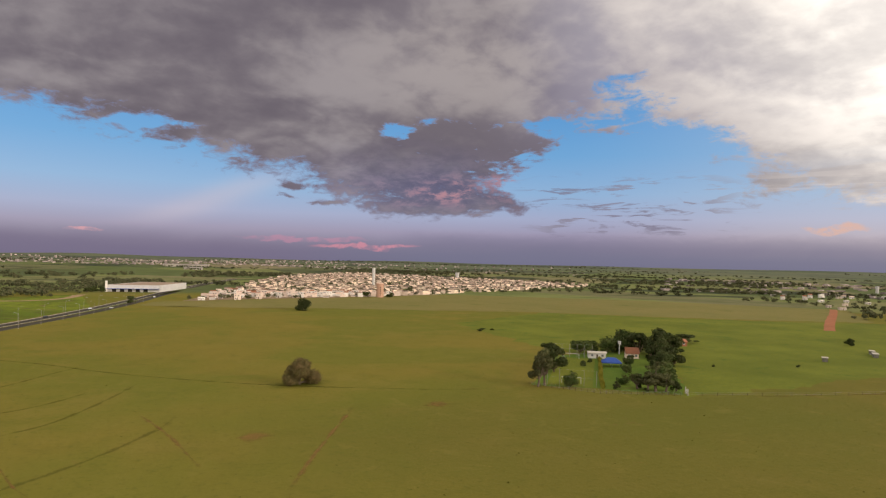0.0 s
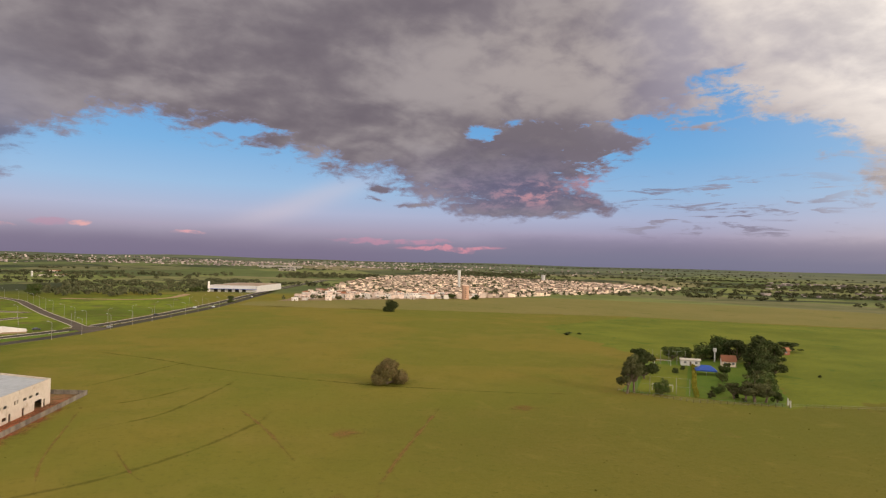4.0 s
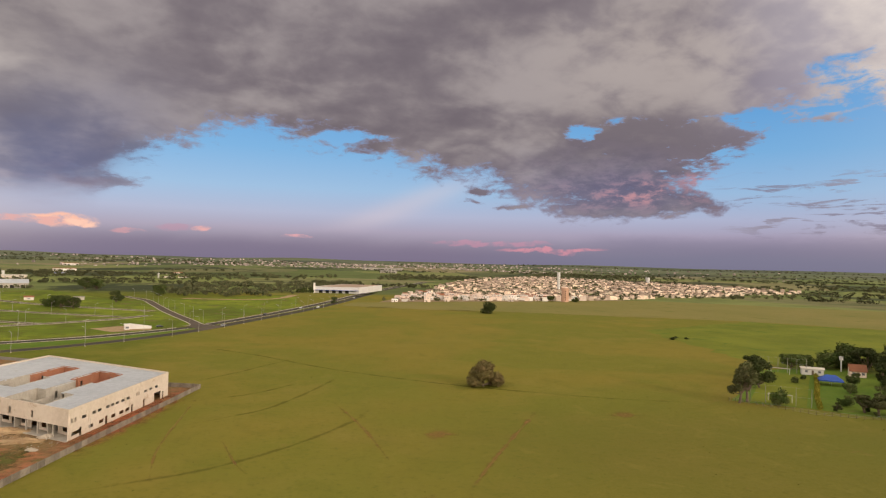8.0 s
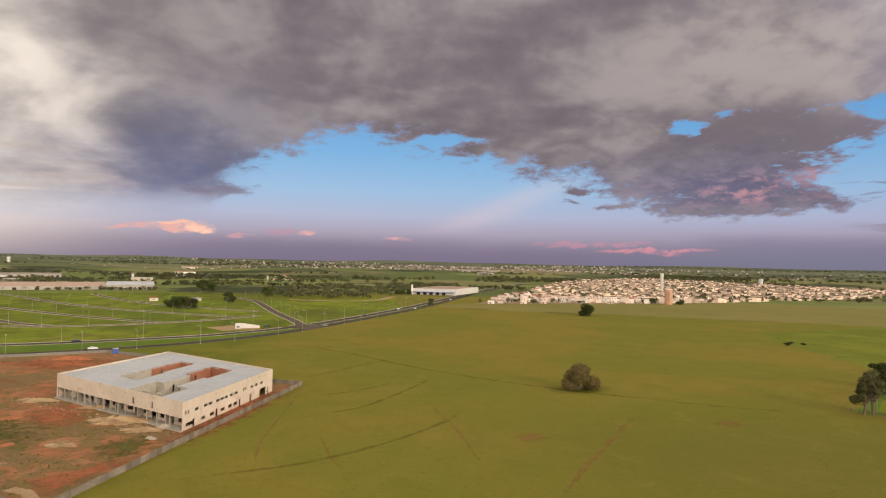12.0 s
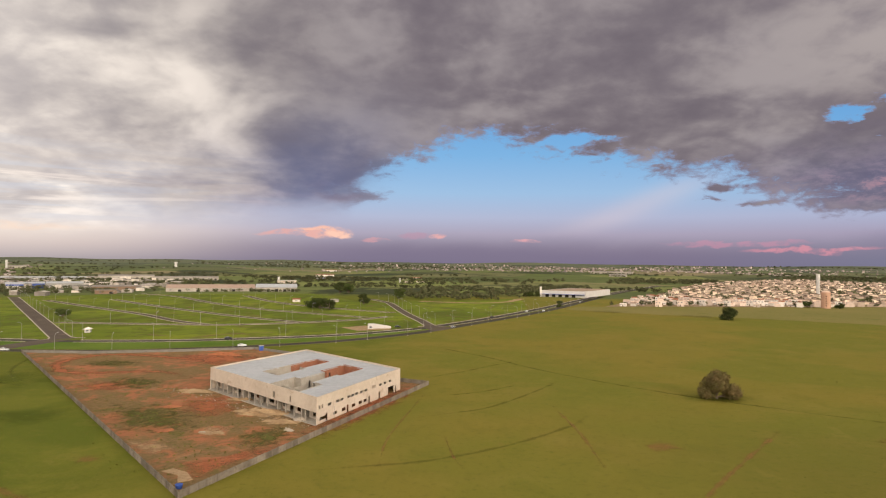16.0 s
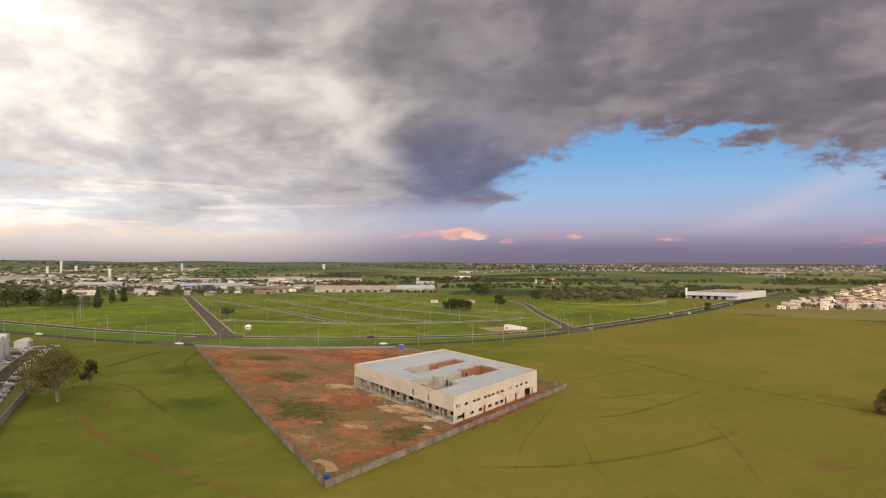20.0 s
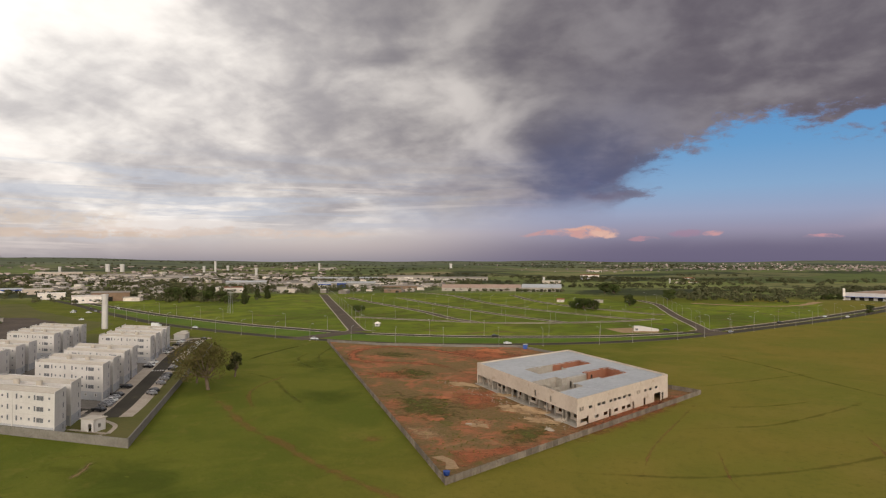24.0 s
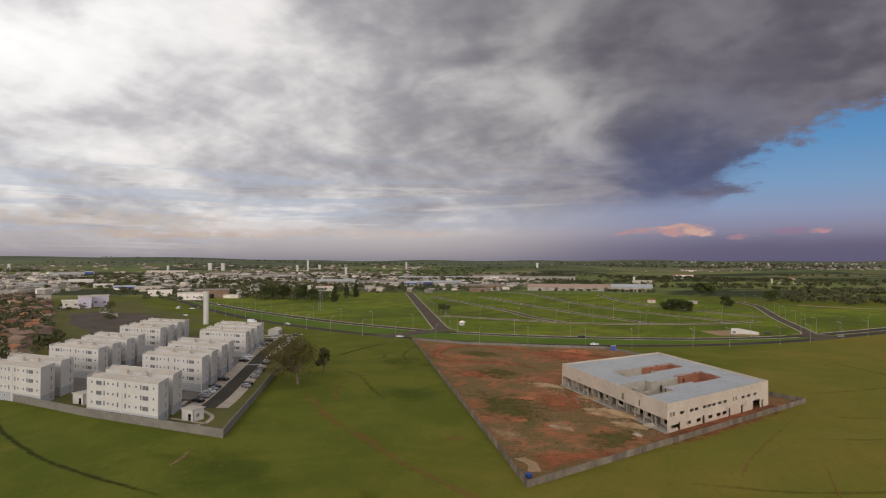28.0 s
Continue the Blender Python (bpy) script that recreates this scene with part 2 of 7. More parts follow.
# lit cloud to either side, where the sky opens to the sun
white = W.ramp(W.step(shade, 0.33, 0.68), [(0.0, (0.60, 0.55, 0.545, 1)), (0.3, (0.79, 0.72, 0.68, 1)), (0.65, (1.06, 0.965, 0.88, 1)), (1.0, (1.40, 1.27, 1.14, 1))], False)
streak = W.noise(W.xyz(W.math("MULTIPLY", az, 0.035), W.math("MULTIPLY", el, 0.55), 5.0), 1.6, 6, 0.6, 0.5)
white = W.mix(W.math("MULTIPLY", W.step(streak, 0.46, 0.60), W.step(el, 10.5, 6.5, 0.0, 0.75)), white, W.mix(n_fine, (0.60, 0.63, 0.72, 1), (0.80, 0.81, 0.86, 1)))
white = W.mix(W.math("MULTIPLY", W.step(streak, 0.45, 0.36), W.step(el, 9.0, 5.0, 0.0, 0.7)), white, (1.22, 1.08, 0.97, 1))
side_l = W.step(W.math("ADD", W.math("ADD", az, W.math("MULTIPLY", el, -0.5)), W.math("MULTIPLY", W.math("SUBTRACT", n_big, 0.5), 30.0)), 10.0, 45.0)
side_r = W.step(W.math("ADD", W.math("SUBTRACT", az, W.math("MULTIPLY", el, 0.9)), W.math("MULTIPLY", W.math("SUBTRACT", n_big, 0.5), 24.0)), -52.0, -84.0)
cloud = W.mix(W.math("MAXIMUM", side_l, side_r), grey, white)
glare = W.math("MAXIMUM", bump_at(-72, 18, 11, 8), W.math("MULTIPLY", bump_at(80, 18, 24, 10), 1.0))
cloud = W.mix(W.math("MULTIPLY", glare, W.step(shade, 0.34, 0.58, 0.45, 0.95)), cloud, (1.9, 1.78, 1.6, 1))
sky = W.mix(deck, clear, cloud)

# low haze, the rosy cumulus and pink streaks opposite the sun
band = W.math("MULTIPLY", W.step(W.math("ADD", el, W.math("MULTIPLY", W.math("SUBTRACT", n_soft, 0.5), 1.5)), 2.8, 0.6), W.step(az, 34.0, 8.0))
sky = W.mix(W.math("MULTIPLY", band, 0.75), sky, W.mix(W.step(az, -12.0, -30.0), srgb(122, 113, 139), srgb(120, 121, 146)))
bar = W.math("MULTIPLY", W.math("MULTIPLY", W.step(W.math("ADD", el, W.math("MULTIPLY", fray, 0.9)), 3.5, 2.5), W.step(el, 0.9, 1.7)), W.step(az, -25.0, -30.0))
sky = W.mix(W.math("MULTIPLY", bar, 0.35), sky, srgb(122, 118, 144))
# a faint slanting shaft of light
shaft = W.math("EXPONENT", W.math("MULTIPLY", W.math("POWER", W.math("DIVIDE", W.math("ADD", W.math("ADD", az, 10.5), W.math("MULTIPLY", W.math("SUBTRACT", el, 4.8), 2.2)), 2.6), 2.0), -1.0))
sky = W.mix(W.math("MULTIPLY", W.math("MULTIPLY", shaft, W.math("MULTIPLY", W.step(el, 2.0, 4.0), W.step(el, 9.0, 6.0))), W.math("MULTIPLY", W.math("SUBTRACT", 1.0, deck), 0.35)), sky, srgb(220, 204, 212))
# one heaped cloud lit rose, then smaller ones and flat streaks
heap_n = W.noise(W.xyz(W.math("MULTIPLY", az, 0.35), W.math("MULTIPLY", el, 0.6), 2.0), 2.4, 5, 0.6, 0.2)
for a, e, wa, we, c, amount in ((16.6, 2.62, 2.3, 0.50, (252, 196, 176), 1.0), (18.6, 2.4, 3.4, 0.26, (230, 176, 172), 0.85), (15.2, 2.45, 1.2, 0.30, (255, 206, 186), 1.0), (11.9, 1.95, 1.2, 0.16, (222, 164, 170), 0.6), (6.4, 2.3, 0.75, 0.22, (238, 178, 176), 0.85), (8.4, 2.45, 1.4, 0.38, (190, 150, 172), 0.6), (-1.5, 2.0, 1.2, 0.18, (232, 172, 178), 0.8),
                              (-24.0, 1.35, 4.2, 0.20, (226, 150, 166), 0.75), (-18.5, 1.85, 5.0, 0.22, (205, 146, 170), 0.55), (-62.5, 3.4, 2.0, 0.32, (236, 190, 170), 0.8), (48, 2.6, 12, 0.4, (252, 222, 200), 0.5), (64, 3.4, 9, 0.7, (250, 226, 202), 0.6), (60, 2.2, 8, 0.3, (246, 214, 186), 0.6)):
    sky = W.mix(W.math("MULTIPLY", W.math("MULTIPLY", spread(a, e, wa, we, 0.6, True), W.step(heap_n, 0.34, 0.56, 0.2, 1.0)), amount), sky, srgb(*c))

# behind the camera the broken cloud glows round the sun
glow = W.math("POWER", W.step(near_sun, 0.10, 1.0), 1.5)
sky = W.mix(W.math("MULTIPLY", glow, W.step(dy, 0.30, -0.10)), sky, (SKY_GLOW * 1.0, SKY_GLOW * 0.90, SKY_GLOW * 0.74, 1))
high = W.step(dz, 0.42, 0.75)
sky = W.mix(high, sky, W.mix(n_big, (SKY_HIGH, SKY_HIGH * 0.95, SKY_HIGH * 0.92, 1), (SKY_HIGH * 1.3, SKY_HIGH * 1.24, SKY_HIGH * 1.16, 1)))
bg = W.node("ShaderNodeBackground")
W.put(bg.inputs[0], sky)
out = W.node("ShaderNodeOutputWorld")
wt.links.new(bg.outputs[0], out.inputs[0])

# ---- materials ----
def material(name):
    m = bpy.data.materials.new(name)
    m.use_nodes = True
    n = Net(m.node_tree)
    bsdf = m.node_tree.nodes["Principled BSDF"]
    return m, n, bsdf


def position(n):
    return n.node("ShaderNodeNewGeometry").outputs["Position"]


def surface(name, a, b, rough=0.8, coarse=0.3, fine=3.0, bump=0.2, metal=0.0, island=0.0, rand=0.0, dirt=None, dirt_at=0.62, spec=0.2):
    """Two tones mixed by a coarse and a fine noise in world metres, with relief and some spread between pieces."""
    m, n, s = material(name)
    p = position(n)
    big, small = n.noise(p, coarse, 4, 0.6), n.noise(p, fine, 5, 0.65)
    f = n.math("ADD", n.math("MULTIPLY", big, 0.6), n.math("MULTIPLY", small, 0.4))
    c = n.mix(n.step(f, 0.36, 0.64), (*a, 1), (*b, 1))
    if dirt:
        d = n.noise(p, coarse * 2.7, 6, 0.7, 0.6)
        c = n.mix(n.step(d, dirt_at, dirt_at + 0.14, 0, 0.8), c, (*dirt, 1))
    if island or rand:
        src = n.node("ShaderNodeNewGeometry").outputs["Random Per Island"] if island else n.node("ShaderNodeObjectInfo").outputs["Random"]
        h = n.node("ShaderNodeHueSaturation")
        amount = island or rand
        n.put(h.inputs["Value"], n.step(src, 0, 1, 1 - amount, 1 + amount))
        n.put(h.inputs["Color"], c)
        c = h.outputs[0]
    n.put(s.inputs["Base Color"], c)
    n.put(s.inputs["Roughness"], n.step(small, 0.3, 0.7, max(rough - 0.1, 0), min(rough + 0.08, 1)))
    s.inputs["Metallic"].default_value = metal
    s.inputs["Specular IOR Level"].default_value = spec
    if bump:
        bn = n.node("ShaderNodeBump")
        bn.inputs["Strength"].default_value, bn.inputs["Distance"].default_value = bump, 0.3 / fine
        n.put(bn.inputs["Height"], small)
        n.put(s.inputs["Normal"], bn.outputs[0])
    return m


def foliage(name, a, b, dry=None):
    m, n, s = material(name)
    r = n.node("ShaderNodeNewGeometry").outputs["Random Per Island"]
    c = n.mix(r, (*a, 1), (*b, 1))
    big = n.noise(position(n), 0.35, 3, 0.5)
    c = n.mix(n.step(big, 0.4, 0.65, 0, 0.7), c, (*(dry or b), 1))
    o = n.node("ShaderNodeObjectInfo").outputs["Random"]
    h = n.node("ShaderNodeHueSaturation")
    n.put(h.inputs["Value"], n.step(o, 0, 1, 0.75, 1.25))
    n.put(h.inputs["Color"], c)
    n.put(s.inputs["Base Color"], h.outputs[0])
    s.inputs["Roughness"].default_value = 0.85
    s.inputs["Specular IOR Level"].default_value = 0.04
    return m


def make_pasture():
    """Grazed pasture near the camera, a mosaic of far fields beyond."""
    m, n, s = material("pasture")
    p = position(n)
    sp = n.node("ShaderNodeSeparateXYZ")
    n.put(sp.inputs[0], p)
    x, y = sp.outputs[0], sp.outputs[1]
    r = n.math("SQRT", n.math("ADD", n.math("MULTIPLY", x, x), n.math("MULTIPLY", y, y)))
    olive, green, straw = (0.184, 0.146, 0.027, 1), (0.142, 0.138, 0.022, 1), (0.216, 0.160, 0.038, 1)
    big, mid, fine = n.noise(p, 0.006, 4, 0.6), n.noise(p, 0.035, 5, 0.6, 0.4), n.noise(p, 0.55, 5, 0.7)
    c = n.mix(n.step(big, 0.40, 0.62), olive, green)
    c = n.mix(n.step(mid, 0.48, 0.72, 0, 0.45), c, straw)
    c = n.mix(n.step(n.noise(p, 0.011, 3, 0.5, 0.8), 0.50, 0.62, 0, 0.8), c, green)
    # lusher grass towards the flats
    lush = n.step(n.math("ADD", x, n.math("MULTIPLY", mid, 70.0)), 15.0, -70.0)
    c = n.mix(n.math("MULTIPLY", lush, 0.85), c, n.mix(n.step(mid, 0.4, 0.6), (0.082, 0.104, 0.013, 1), (0.118, 0.130, 0.018, 1)))
    # rank: near pasture on the right painted darker for its weaker light
    rank = n.math("MULTIPLY", n.step(n.math("ADD", x, n.math("MULTIPLY", mid, 70.0)), 40.0, 130.0), n.step(n.math("ADD", y, n.math("MULTIPLY", big, 90.0)), 270.0, 190.0))
    c = n.mix(n.math("MULTIPLY", rank, 0.55), c, (0.104, 0.098, 0.020, 1))
    blot = n.noise(p, 0.09, 6, 0.68, 0.6)
    c = n.mix(n.step(blot, 0.50, 0.66, 0, 0.30), c, (0.108, 0.108, 0.018, 1))
    c = n.mix(n.step(blot, 0.46, 0.32, 0, 0.25), c, (0.22, 0.17, 0.042, 1))
    # tufts and bare red soil
    c = n.mix(n.step(fine, 0.50, 0.72, 0, 0.45), c, (0.080, 0.084, 0.014, 1))
    c = n.mix(n.step(n.noise(p, 1.6, 5, 0.75), 0.52, 0.70, 0, 0.35), c, (0.215, 0.17, 0.045, 1))
    c = n.mix(n.step(n.noise(p, 0.19, 6, 0.75), 0.66, 0.76, 0, 0.5), c, (0.055, 0.07, 0.012, 1))
    soil = n.math("MULTIPLY", n.step(n.noise(p, 0.05, 6, 0.7, 0.5), 0.62, 0.76), n.step(fine, 0.42, 0.60))
    c = n.mix(n.math("MULTIPLY", soil, 0.55), c, (0.24, 0.115, 0.05, 1))
    # far fields
    v = n.node("ShaderNodeTexVoronoi")
    n.put(v.inputs["Vector"], p)
    v.inputs["Scale"].default_value, v.inputs["Randomness"].default_value = 0.0034, 0.9
    cell = n.node("ShaderNodeSeparateColor")
    n.put(cell.inputs[0], v.outputs["Color"])
    far = n.ramp(cell.outputs[0], [(0.0, (0.105, 0.122, 0.048, 1)), (0.25, (0.175, 0.195, 0.062, 1)), (0.5, (0.200, 0.178, 0.085, 1)), (0.68, (0.078, 0.090, 0.042, 1)), (0.85, (0.155, 0.185, 0.052, 1)), (1.0, (0.24, 0.19, 0.110, 1))], False)
    far = n.mix(n.step(n.noise(p, 0.012, 5, 0.65), 0.42, 0.62, 0, 0.45), far, (0.07, 0.085, 0.03, 1))
    woods = n.step(n.noise(p, 0.0021, 6, 0.66, 0.9), 0.53, 0.58)
    far = n.mix(n.math("MULTIPLY", woods, 0.9), far, n.mix(n.step(fine, 0.4, 0.6), (0.030, 0.040, 0.022, 1), (0.050, 0.052, 0.030, 1)))
    # scrub and plantations on the last ridges, with distance haze greyed into the colour
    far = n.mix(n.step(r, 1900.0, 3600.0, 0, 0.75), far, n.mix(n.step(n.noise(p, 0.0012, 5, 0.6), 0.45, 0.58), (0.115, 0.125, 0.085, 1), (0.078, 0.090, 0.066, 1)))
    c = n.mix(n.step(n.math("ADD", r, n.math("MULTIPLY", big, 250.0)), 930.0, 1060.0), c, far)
    n.put(s.inputs["Base Color"], c)
    s.inputs["Roughness"].default_value = 0.95
    s.inputs["Specular IOR Level"].default_value = 0.03
    b = n.node("ShaderNodeBump")
    b.inputs["Strength"].default_value, b.inputs["Distance"].default_value = 0.5, 0.5
    n.put(b.inputs["Height"], fine)
    n.put(s.inputs["Normal"], b.outputs[0])
    return m


M_PASTURE = make_pasture()


def make_plot_grass():
    """Uneven new grass of the plots: bright swards, rank dark strips and worn earth."""
    m, n, s = material("plot_grass")
    p = position(n)
    mp = n.node("ShaderNodeMapping")
    mp.inputs["Rotation"].default_value = (0, 0, radians(38))
    mp.inputs["Scale"].default_value = (1.0, 0.35, 1.0)
    n.put(mp.inputs["Vector"], p)
    strip, big, mid, fine = n.noise(mp.outputs[0], 0.028, 5, 0.6, 0.5), n.noise(p, 0.010, 4, 0.55), n.noise(p, 0.06, 6, 0.68, 0.5), n.noise(p, 0.5, 5, 0.7)
    c = n.mix(n.step(big, 0.38, 0.62), (0.108, 0.142, 0.017, 1), (0.172, 0.200, 0.022, 1))
    c = n.mix(n.step(strip, 0.52, 0.64, 0, 0.7), c, (0.082, 0.098, 0.018, 1))
    c = n.mix(n.step(mid, 0.47, 0.60, 0, 0.65), c, (0.088, 0.096, 0.020, 1))
    c = n.mix(n.step(n.noise(p, 0.035, 6, 0.7, 0.8), 0.56, 0.68, 0, 0.8), c, (0.165, 0.108, 0.050, 1))
    c = n.mix(n.step(fine, 0.5, 0.7, 0, 0.4), c, (0.06, 0.072, 0.014, 1))
    n.put(s.inputs["Base Color"], c)
    s.inputs["Roughness"].default_value, s.inputs["Specular IOR Level"].default_value = 0.95, 0.03
    bn = n.node("ShaderNodeBump")
    bn.inputs["Strength"].default_value, bn.inputs["Distance"].default_value = 0.6, 0.6
    n.put(bn.inputs["Height"], fine)
    n.put(s.inputs["Normal"], bn.outputs[0])
    return m


M_LOT_GRASS = make_plot_grass()
M_VERGE = surface("verge_grass", (0.075, 0.125, 0.018), (0.12, 0.16, 0.025), 0.95, 0.03, 0.5, 0.4, dirt=(0.17, 0.13, 0.05), dirt_at=0.6, spec=0.03)
M_DRY = surface("dry_pasture", (0.20, 0.165, 0.055), (0.165, 0.15, 0.045), 0.95, 0.012, 0.3, 0.3, dirt=(0.12, 0.125, 0.03), dirt_at=0.56, spec=0.03)
M_FARM_GRASS = surface("farm_grass", (0.105, 0.122, 0.018), (0.160, 0.168, 0.024), 0.95, 0.02, 0.5, 0.3, dirt=(0.07, 0.11, 0.018), dirt_at=0.55, spec=0.03)
M_SOIL = surface("red_soil", (0.36, 0.142, 0.072), (0.275, 0.115, 0.062), 0.95, 0.06, 0.7, 0.5, dirt=(0.33, 0.20, 0.11), dirt_at=0.58, spec=0.03)


def make_site_soil():
    """Red building soil with tan scrapes, wheel ruts and a skin of weeds."""
    m, n, s = material("site_soil")
    p = position(n)
    big, mid, fine = n.noise(p, 0.035, 4, 0.6, 0.5), n.noise(p, 0.13, 6, 0.65, 0.8), n.noise(p, 0.9, 6, 0.7)
    c = n.mix(n.step(mid, 0.38, 0.62), (0.345, 0.138, 0.070, 1), (0.265, 0.114, 0.058, 1))
    c = n.mix(n.step(n.noise(p, 0.09, 5, 0.7, 1.0), 0.55, 0.68, 0, 0.75), c, (0.33, 0.19, 0.10, 1))
    c = n.mix(n.step(n.noise(p, 0.07, 6, 0.7, 1.4), 0.58, 0.68, 0, 0.55), c, (0.32, 0.205, 0.125, 1))
    grow = n.math("ADD", n.math("MULTIPLY", big, 0.55), n.math("MULTIPLY", mid, 0.45))
    c = n.mix(n.step(grow, 0.42, 0.53, 0, 0.85), c, n.mix(n.step(fine, 0.4, 0.6), (0.200, 0.132, 0.066, 1), (0.125, 0.104, 0.040, 1)))
    c = n.mix(n.step(n.noise(p, 0.11, 6, 0.7), 0.56, 0.66, 0, 0.6), c, (0.100, 0.104, 0.026, 1))
    c = n.mix(n.step(fine, 0.5, 0.75, 0, 0.35), c, (0.10, 0.065, 0.035, 1))
    n.put(s.inputs["Base Color"], c)
    s.inputs["Roughness"].default_value, s.inputs["Specular IOR Level"].default_value = 0.95, 0.03
    b = n.node("ShaderNodeBump")
    b.inputs["Strength"].default_value, b.inputs["Distance"].default_value = 0.6, 0.5
    n.put(b.inputs["Height"], n.math("ADD", fine, mid))
    n.put(s.inputs["Normal"], b.outputs[0])
    return m


M_SITE = make_site_soil()
M_DUST = surface("town_dust", (0.34, 0.235, 0.155), (0.22, 0.155, 0.10), 0.95, 0.05, 0.6, 0.3, dirt=(0.10, 0.095, 0.04), dirt_at=0.52, spec=0.03)
M_WEEDS = surface("weedy_soil", (0.17, 0.12, 0.05), (0.095, 0.095, 0.025), 0.95, 0.12, 0.8, 0.6, dirt=(0.25, 0.14, 0.07), dirt_at=0.56, spec=0.03)
M_SAND = surface("building_sand", (0.38, 0.265, 0.155), (0.27, 0.175, 0.10), 0.95, 0.3, 2.0, 0.5, spec=0.03)
M_ASPHALT = surface("asphalt", (0.052, 0.046, 0.038), (0.074, 0.064, 0.052), 0.9, 0.06, 1.5, 0.15, dirt=(0.095, 0.085, 0.05), dirt_at=0.55, spec=0.03)
M_STREET = surface("worn_asphalt", (0.088, 0.070, 0.056), (0.115, 0.090, 0.070), 0.9, 0.05, 1.2, 0.15, dirt=(0.20, 0.14, 0.10), dirt_at=0.56, spec=0.03)
M_KERB = surface("kerb_concrete", (0.44, 0.37, 0.30), (0.33, 0.275, 0.22), 0.85, 0.2, 2.0, 0.2)
M_CONCRETE = surface("raw_concrete", (0.40, 0.36, 0.31), (0.31, 0.275, 0.235), 0.9, 0.25, 1.6, 0.2, dirt=(0.22, 0.18, 0.145), dirt_at=0.6)
M_WALLPANEL = surface("precast_concrete", (0.215, 0.180, 0.145), (0.140, 0.115, 0.090), 0.9, 0.3, 2.0, 0.2, rand=0.22, dirt=(0.10, 0.075, 0.055), dirt_at=0.55)
M_RENDER = surface("cream_render", (0.58, 0.49, 0.41), (0.49, 0.405, 0.33), 0.88, 0.12, 1.0, 0.12, dirt=(0.40, 0.31, 0.235), dirt_at=0.54)
M_BRICK = surface("red_block", (0.32, 0.135, 0.08), (0.25, 0.105, 0.065), 0.9, 0.4, 3.0, 0.25, dirt=(0.40, 0.28, 0.2), dirt_at=0.62)
M_ROOFSHEET = surface("roof_sheet", (0.43, 0.435, 0.45), (0.37, 0.375, 0.39), 0.55, 0.06, 0.6, 0.08, metal=0.1, dirt=(0.34, 0.325, 0.31), dirt_at=0.56)
M_WHITE = surface("white_paint", (0.56, 0.53, 0.51), (0.49, 0.46, 0.44), 0.75, 0.15, 1.5, 0.06, dirt=(0.50, 0.47, 0.44), dirt_at=0.64)
M_GREYPAINT = surface("grey_paint", (0.40, 0.40, 0.42), (0.33, 0.33, 0.35), 0.8, 0.2, 1.5, 0.06)
M_FLATROOF = surface("flat_roof", (0.52, 0.46, 0.39), (0.43, 0.38, 0.32), 0.85, 0.12, 0.9, 0.1, dirt=(0.36, 0.33, 0.30), dirt_at=0.6)
M_GLASS = surface("window_glass", (0.17, 0.17, 0.18), (0.12, 0.12, 0.13), 0.15, 0.5, 2.0, 0.0)
# near-black colour that stands in for the shade inside openings
M_DARK = surface("opening_shade", (0.035, 0.03, 0.027), (0.025, 0.022, 0.02), 0.9, 0.5, 2.0, 0.0)
M_TILE = surface("clay_tile", (0.29, 0.115, 0.06), (0.21, 0.09, 0.05), 0.85, 0.4, 2.5, 0.3, rand=0.25)
M_BROWNROOF = surface("warehouse_roof", (0.36, 0.26, 0.19), (0.30, 0.215, 0.155), 0.85, 0.03, 0.4, 0.1, spec=0.05)
M_STEEL = surface("galvanised_steel", (0.42, 0.42, 0.42), (0.34, 0.34, 0.34), 0.45, 1.0, 6.0, 0.05, metal=0.6)
M_POLE = surface("concrete_pole", (0.30, 0.28, 0.25), (0.24, 0.22, 0.20), 0.85, 0.5, 3.0, 0.1)
M_BLUE = surface("blue_tarpaulin", (0.035, 0.085, 0.33), (0.03, 0.065, 0.27), 0.6, 0.3, 2.0, 0.1)
M_BLUEWALL = surface("blue_cladding", (0.06, 0.10, 0.32), (0.05, 0.085, 0.27), 0.6, 0.1, 1.0, 0.05)
M_YELLOW = surface("yellow_paint", (0.52, 0.40, 0.06), (0.42, 0.32, 0.05), 0.8, 0.5, 2.0, 0.1)
M_BARK = surface("bark", (0.17, 0.125, 0.09), (0.11, 0.08, 0.06), 0.95, 1.0, 5.0, 0.5)
M_RUBBER = surface("tyre_rubber", (0.03, 0.03, 0.03), (0.022, 0.022, 0.022), 0.8, 2.0, 9.0, 0.0)
M_LAMP = surface("lamp_housing", (0.40, 0.40, 0.40), (0.33, 0.33, 0.33), 0.5, 1.0, 6.0, 0.0)
M_PINKWALL = surface("town_render", (0.70, 0.57, 0.49), (0.60, 0.47, 0.40), 0.88, 0.3, 1.2, 0.08, rand=0.22)
M_TOWNWHITE = surface("town_white", (0.74, 0.68, 0.63), (0.64, 0.57, 0.52), 0.85, 0.3, 1.2, 0.08, rand=0.18)
M_TOWNROOF = surface("town_roof", (0.55, 0.40, 0.32), (0.45, 0.31, 0.24), 0.88, 0.3, 1.2, 0.1, rand=0.3)
M_TOWNMASS = surface("town_mass", (0.78, 0.63, 0.51), (0.58, 0.44, 0.35), 0.88, 0.2, 1.0, 0.0, island=0.45)
M_MASSROOF = surface("town_mass_roof", (0.30, 0.20, 0.145), (0.20, 0.145, 0.115), 0.88, 0.02, 0.6, 0.0, island=0.5)
M_BLOCKWALL = surface("block_wall", (0.215, 0.195, 0.17), (0.16, 0.145, 0.125), 0.9, 0.3, 2.0, 0.2, dirt=(0.12, 0.105, 0.09), dirt_at=0.55)
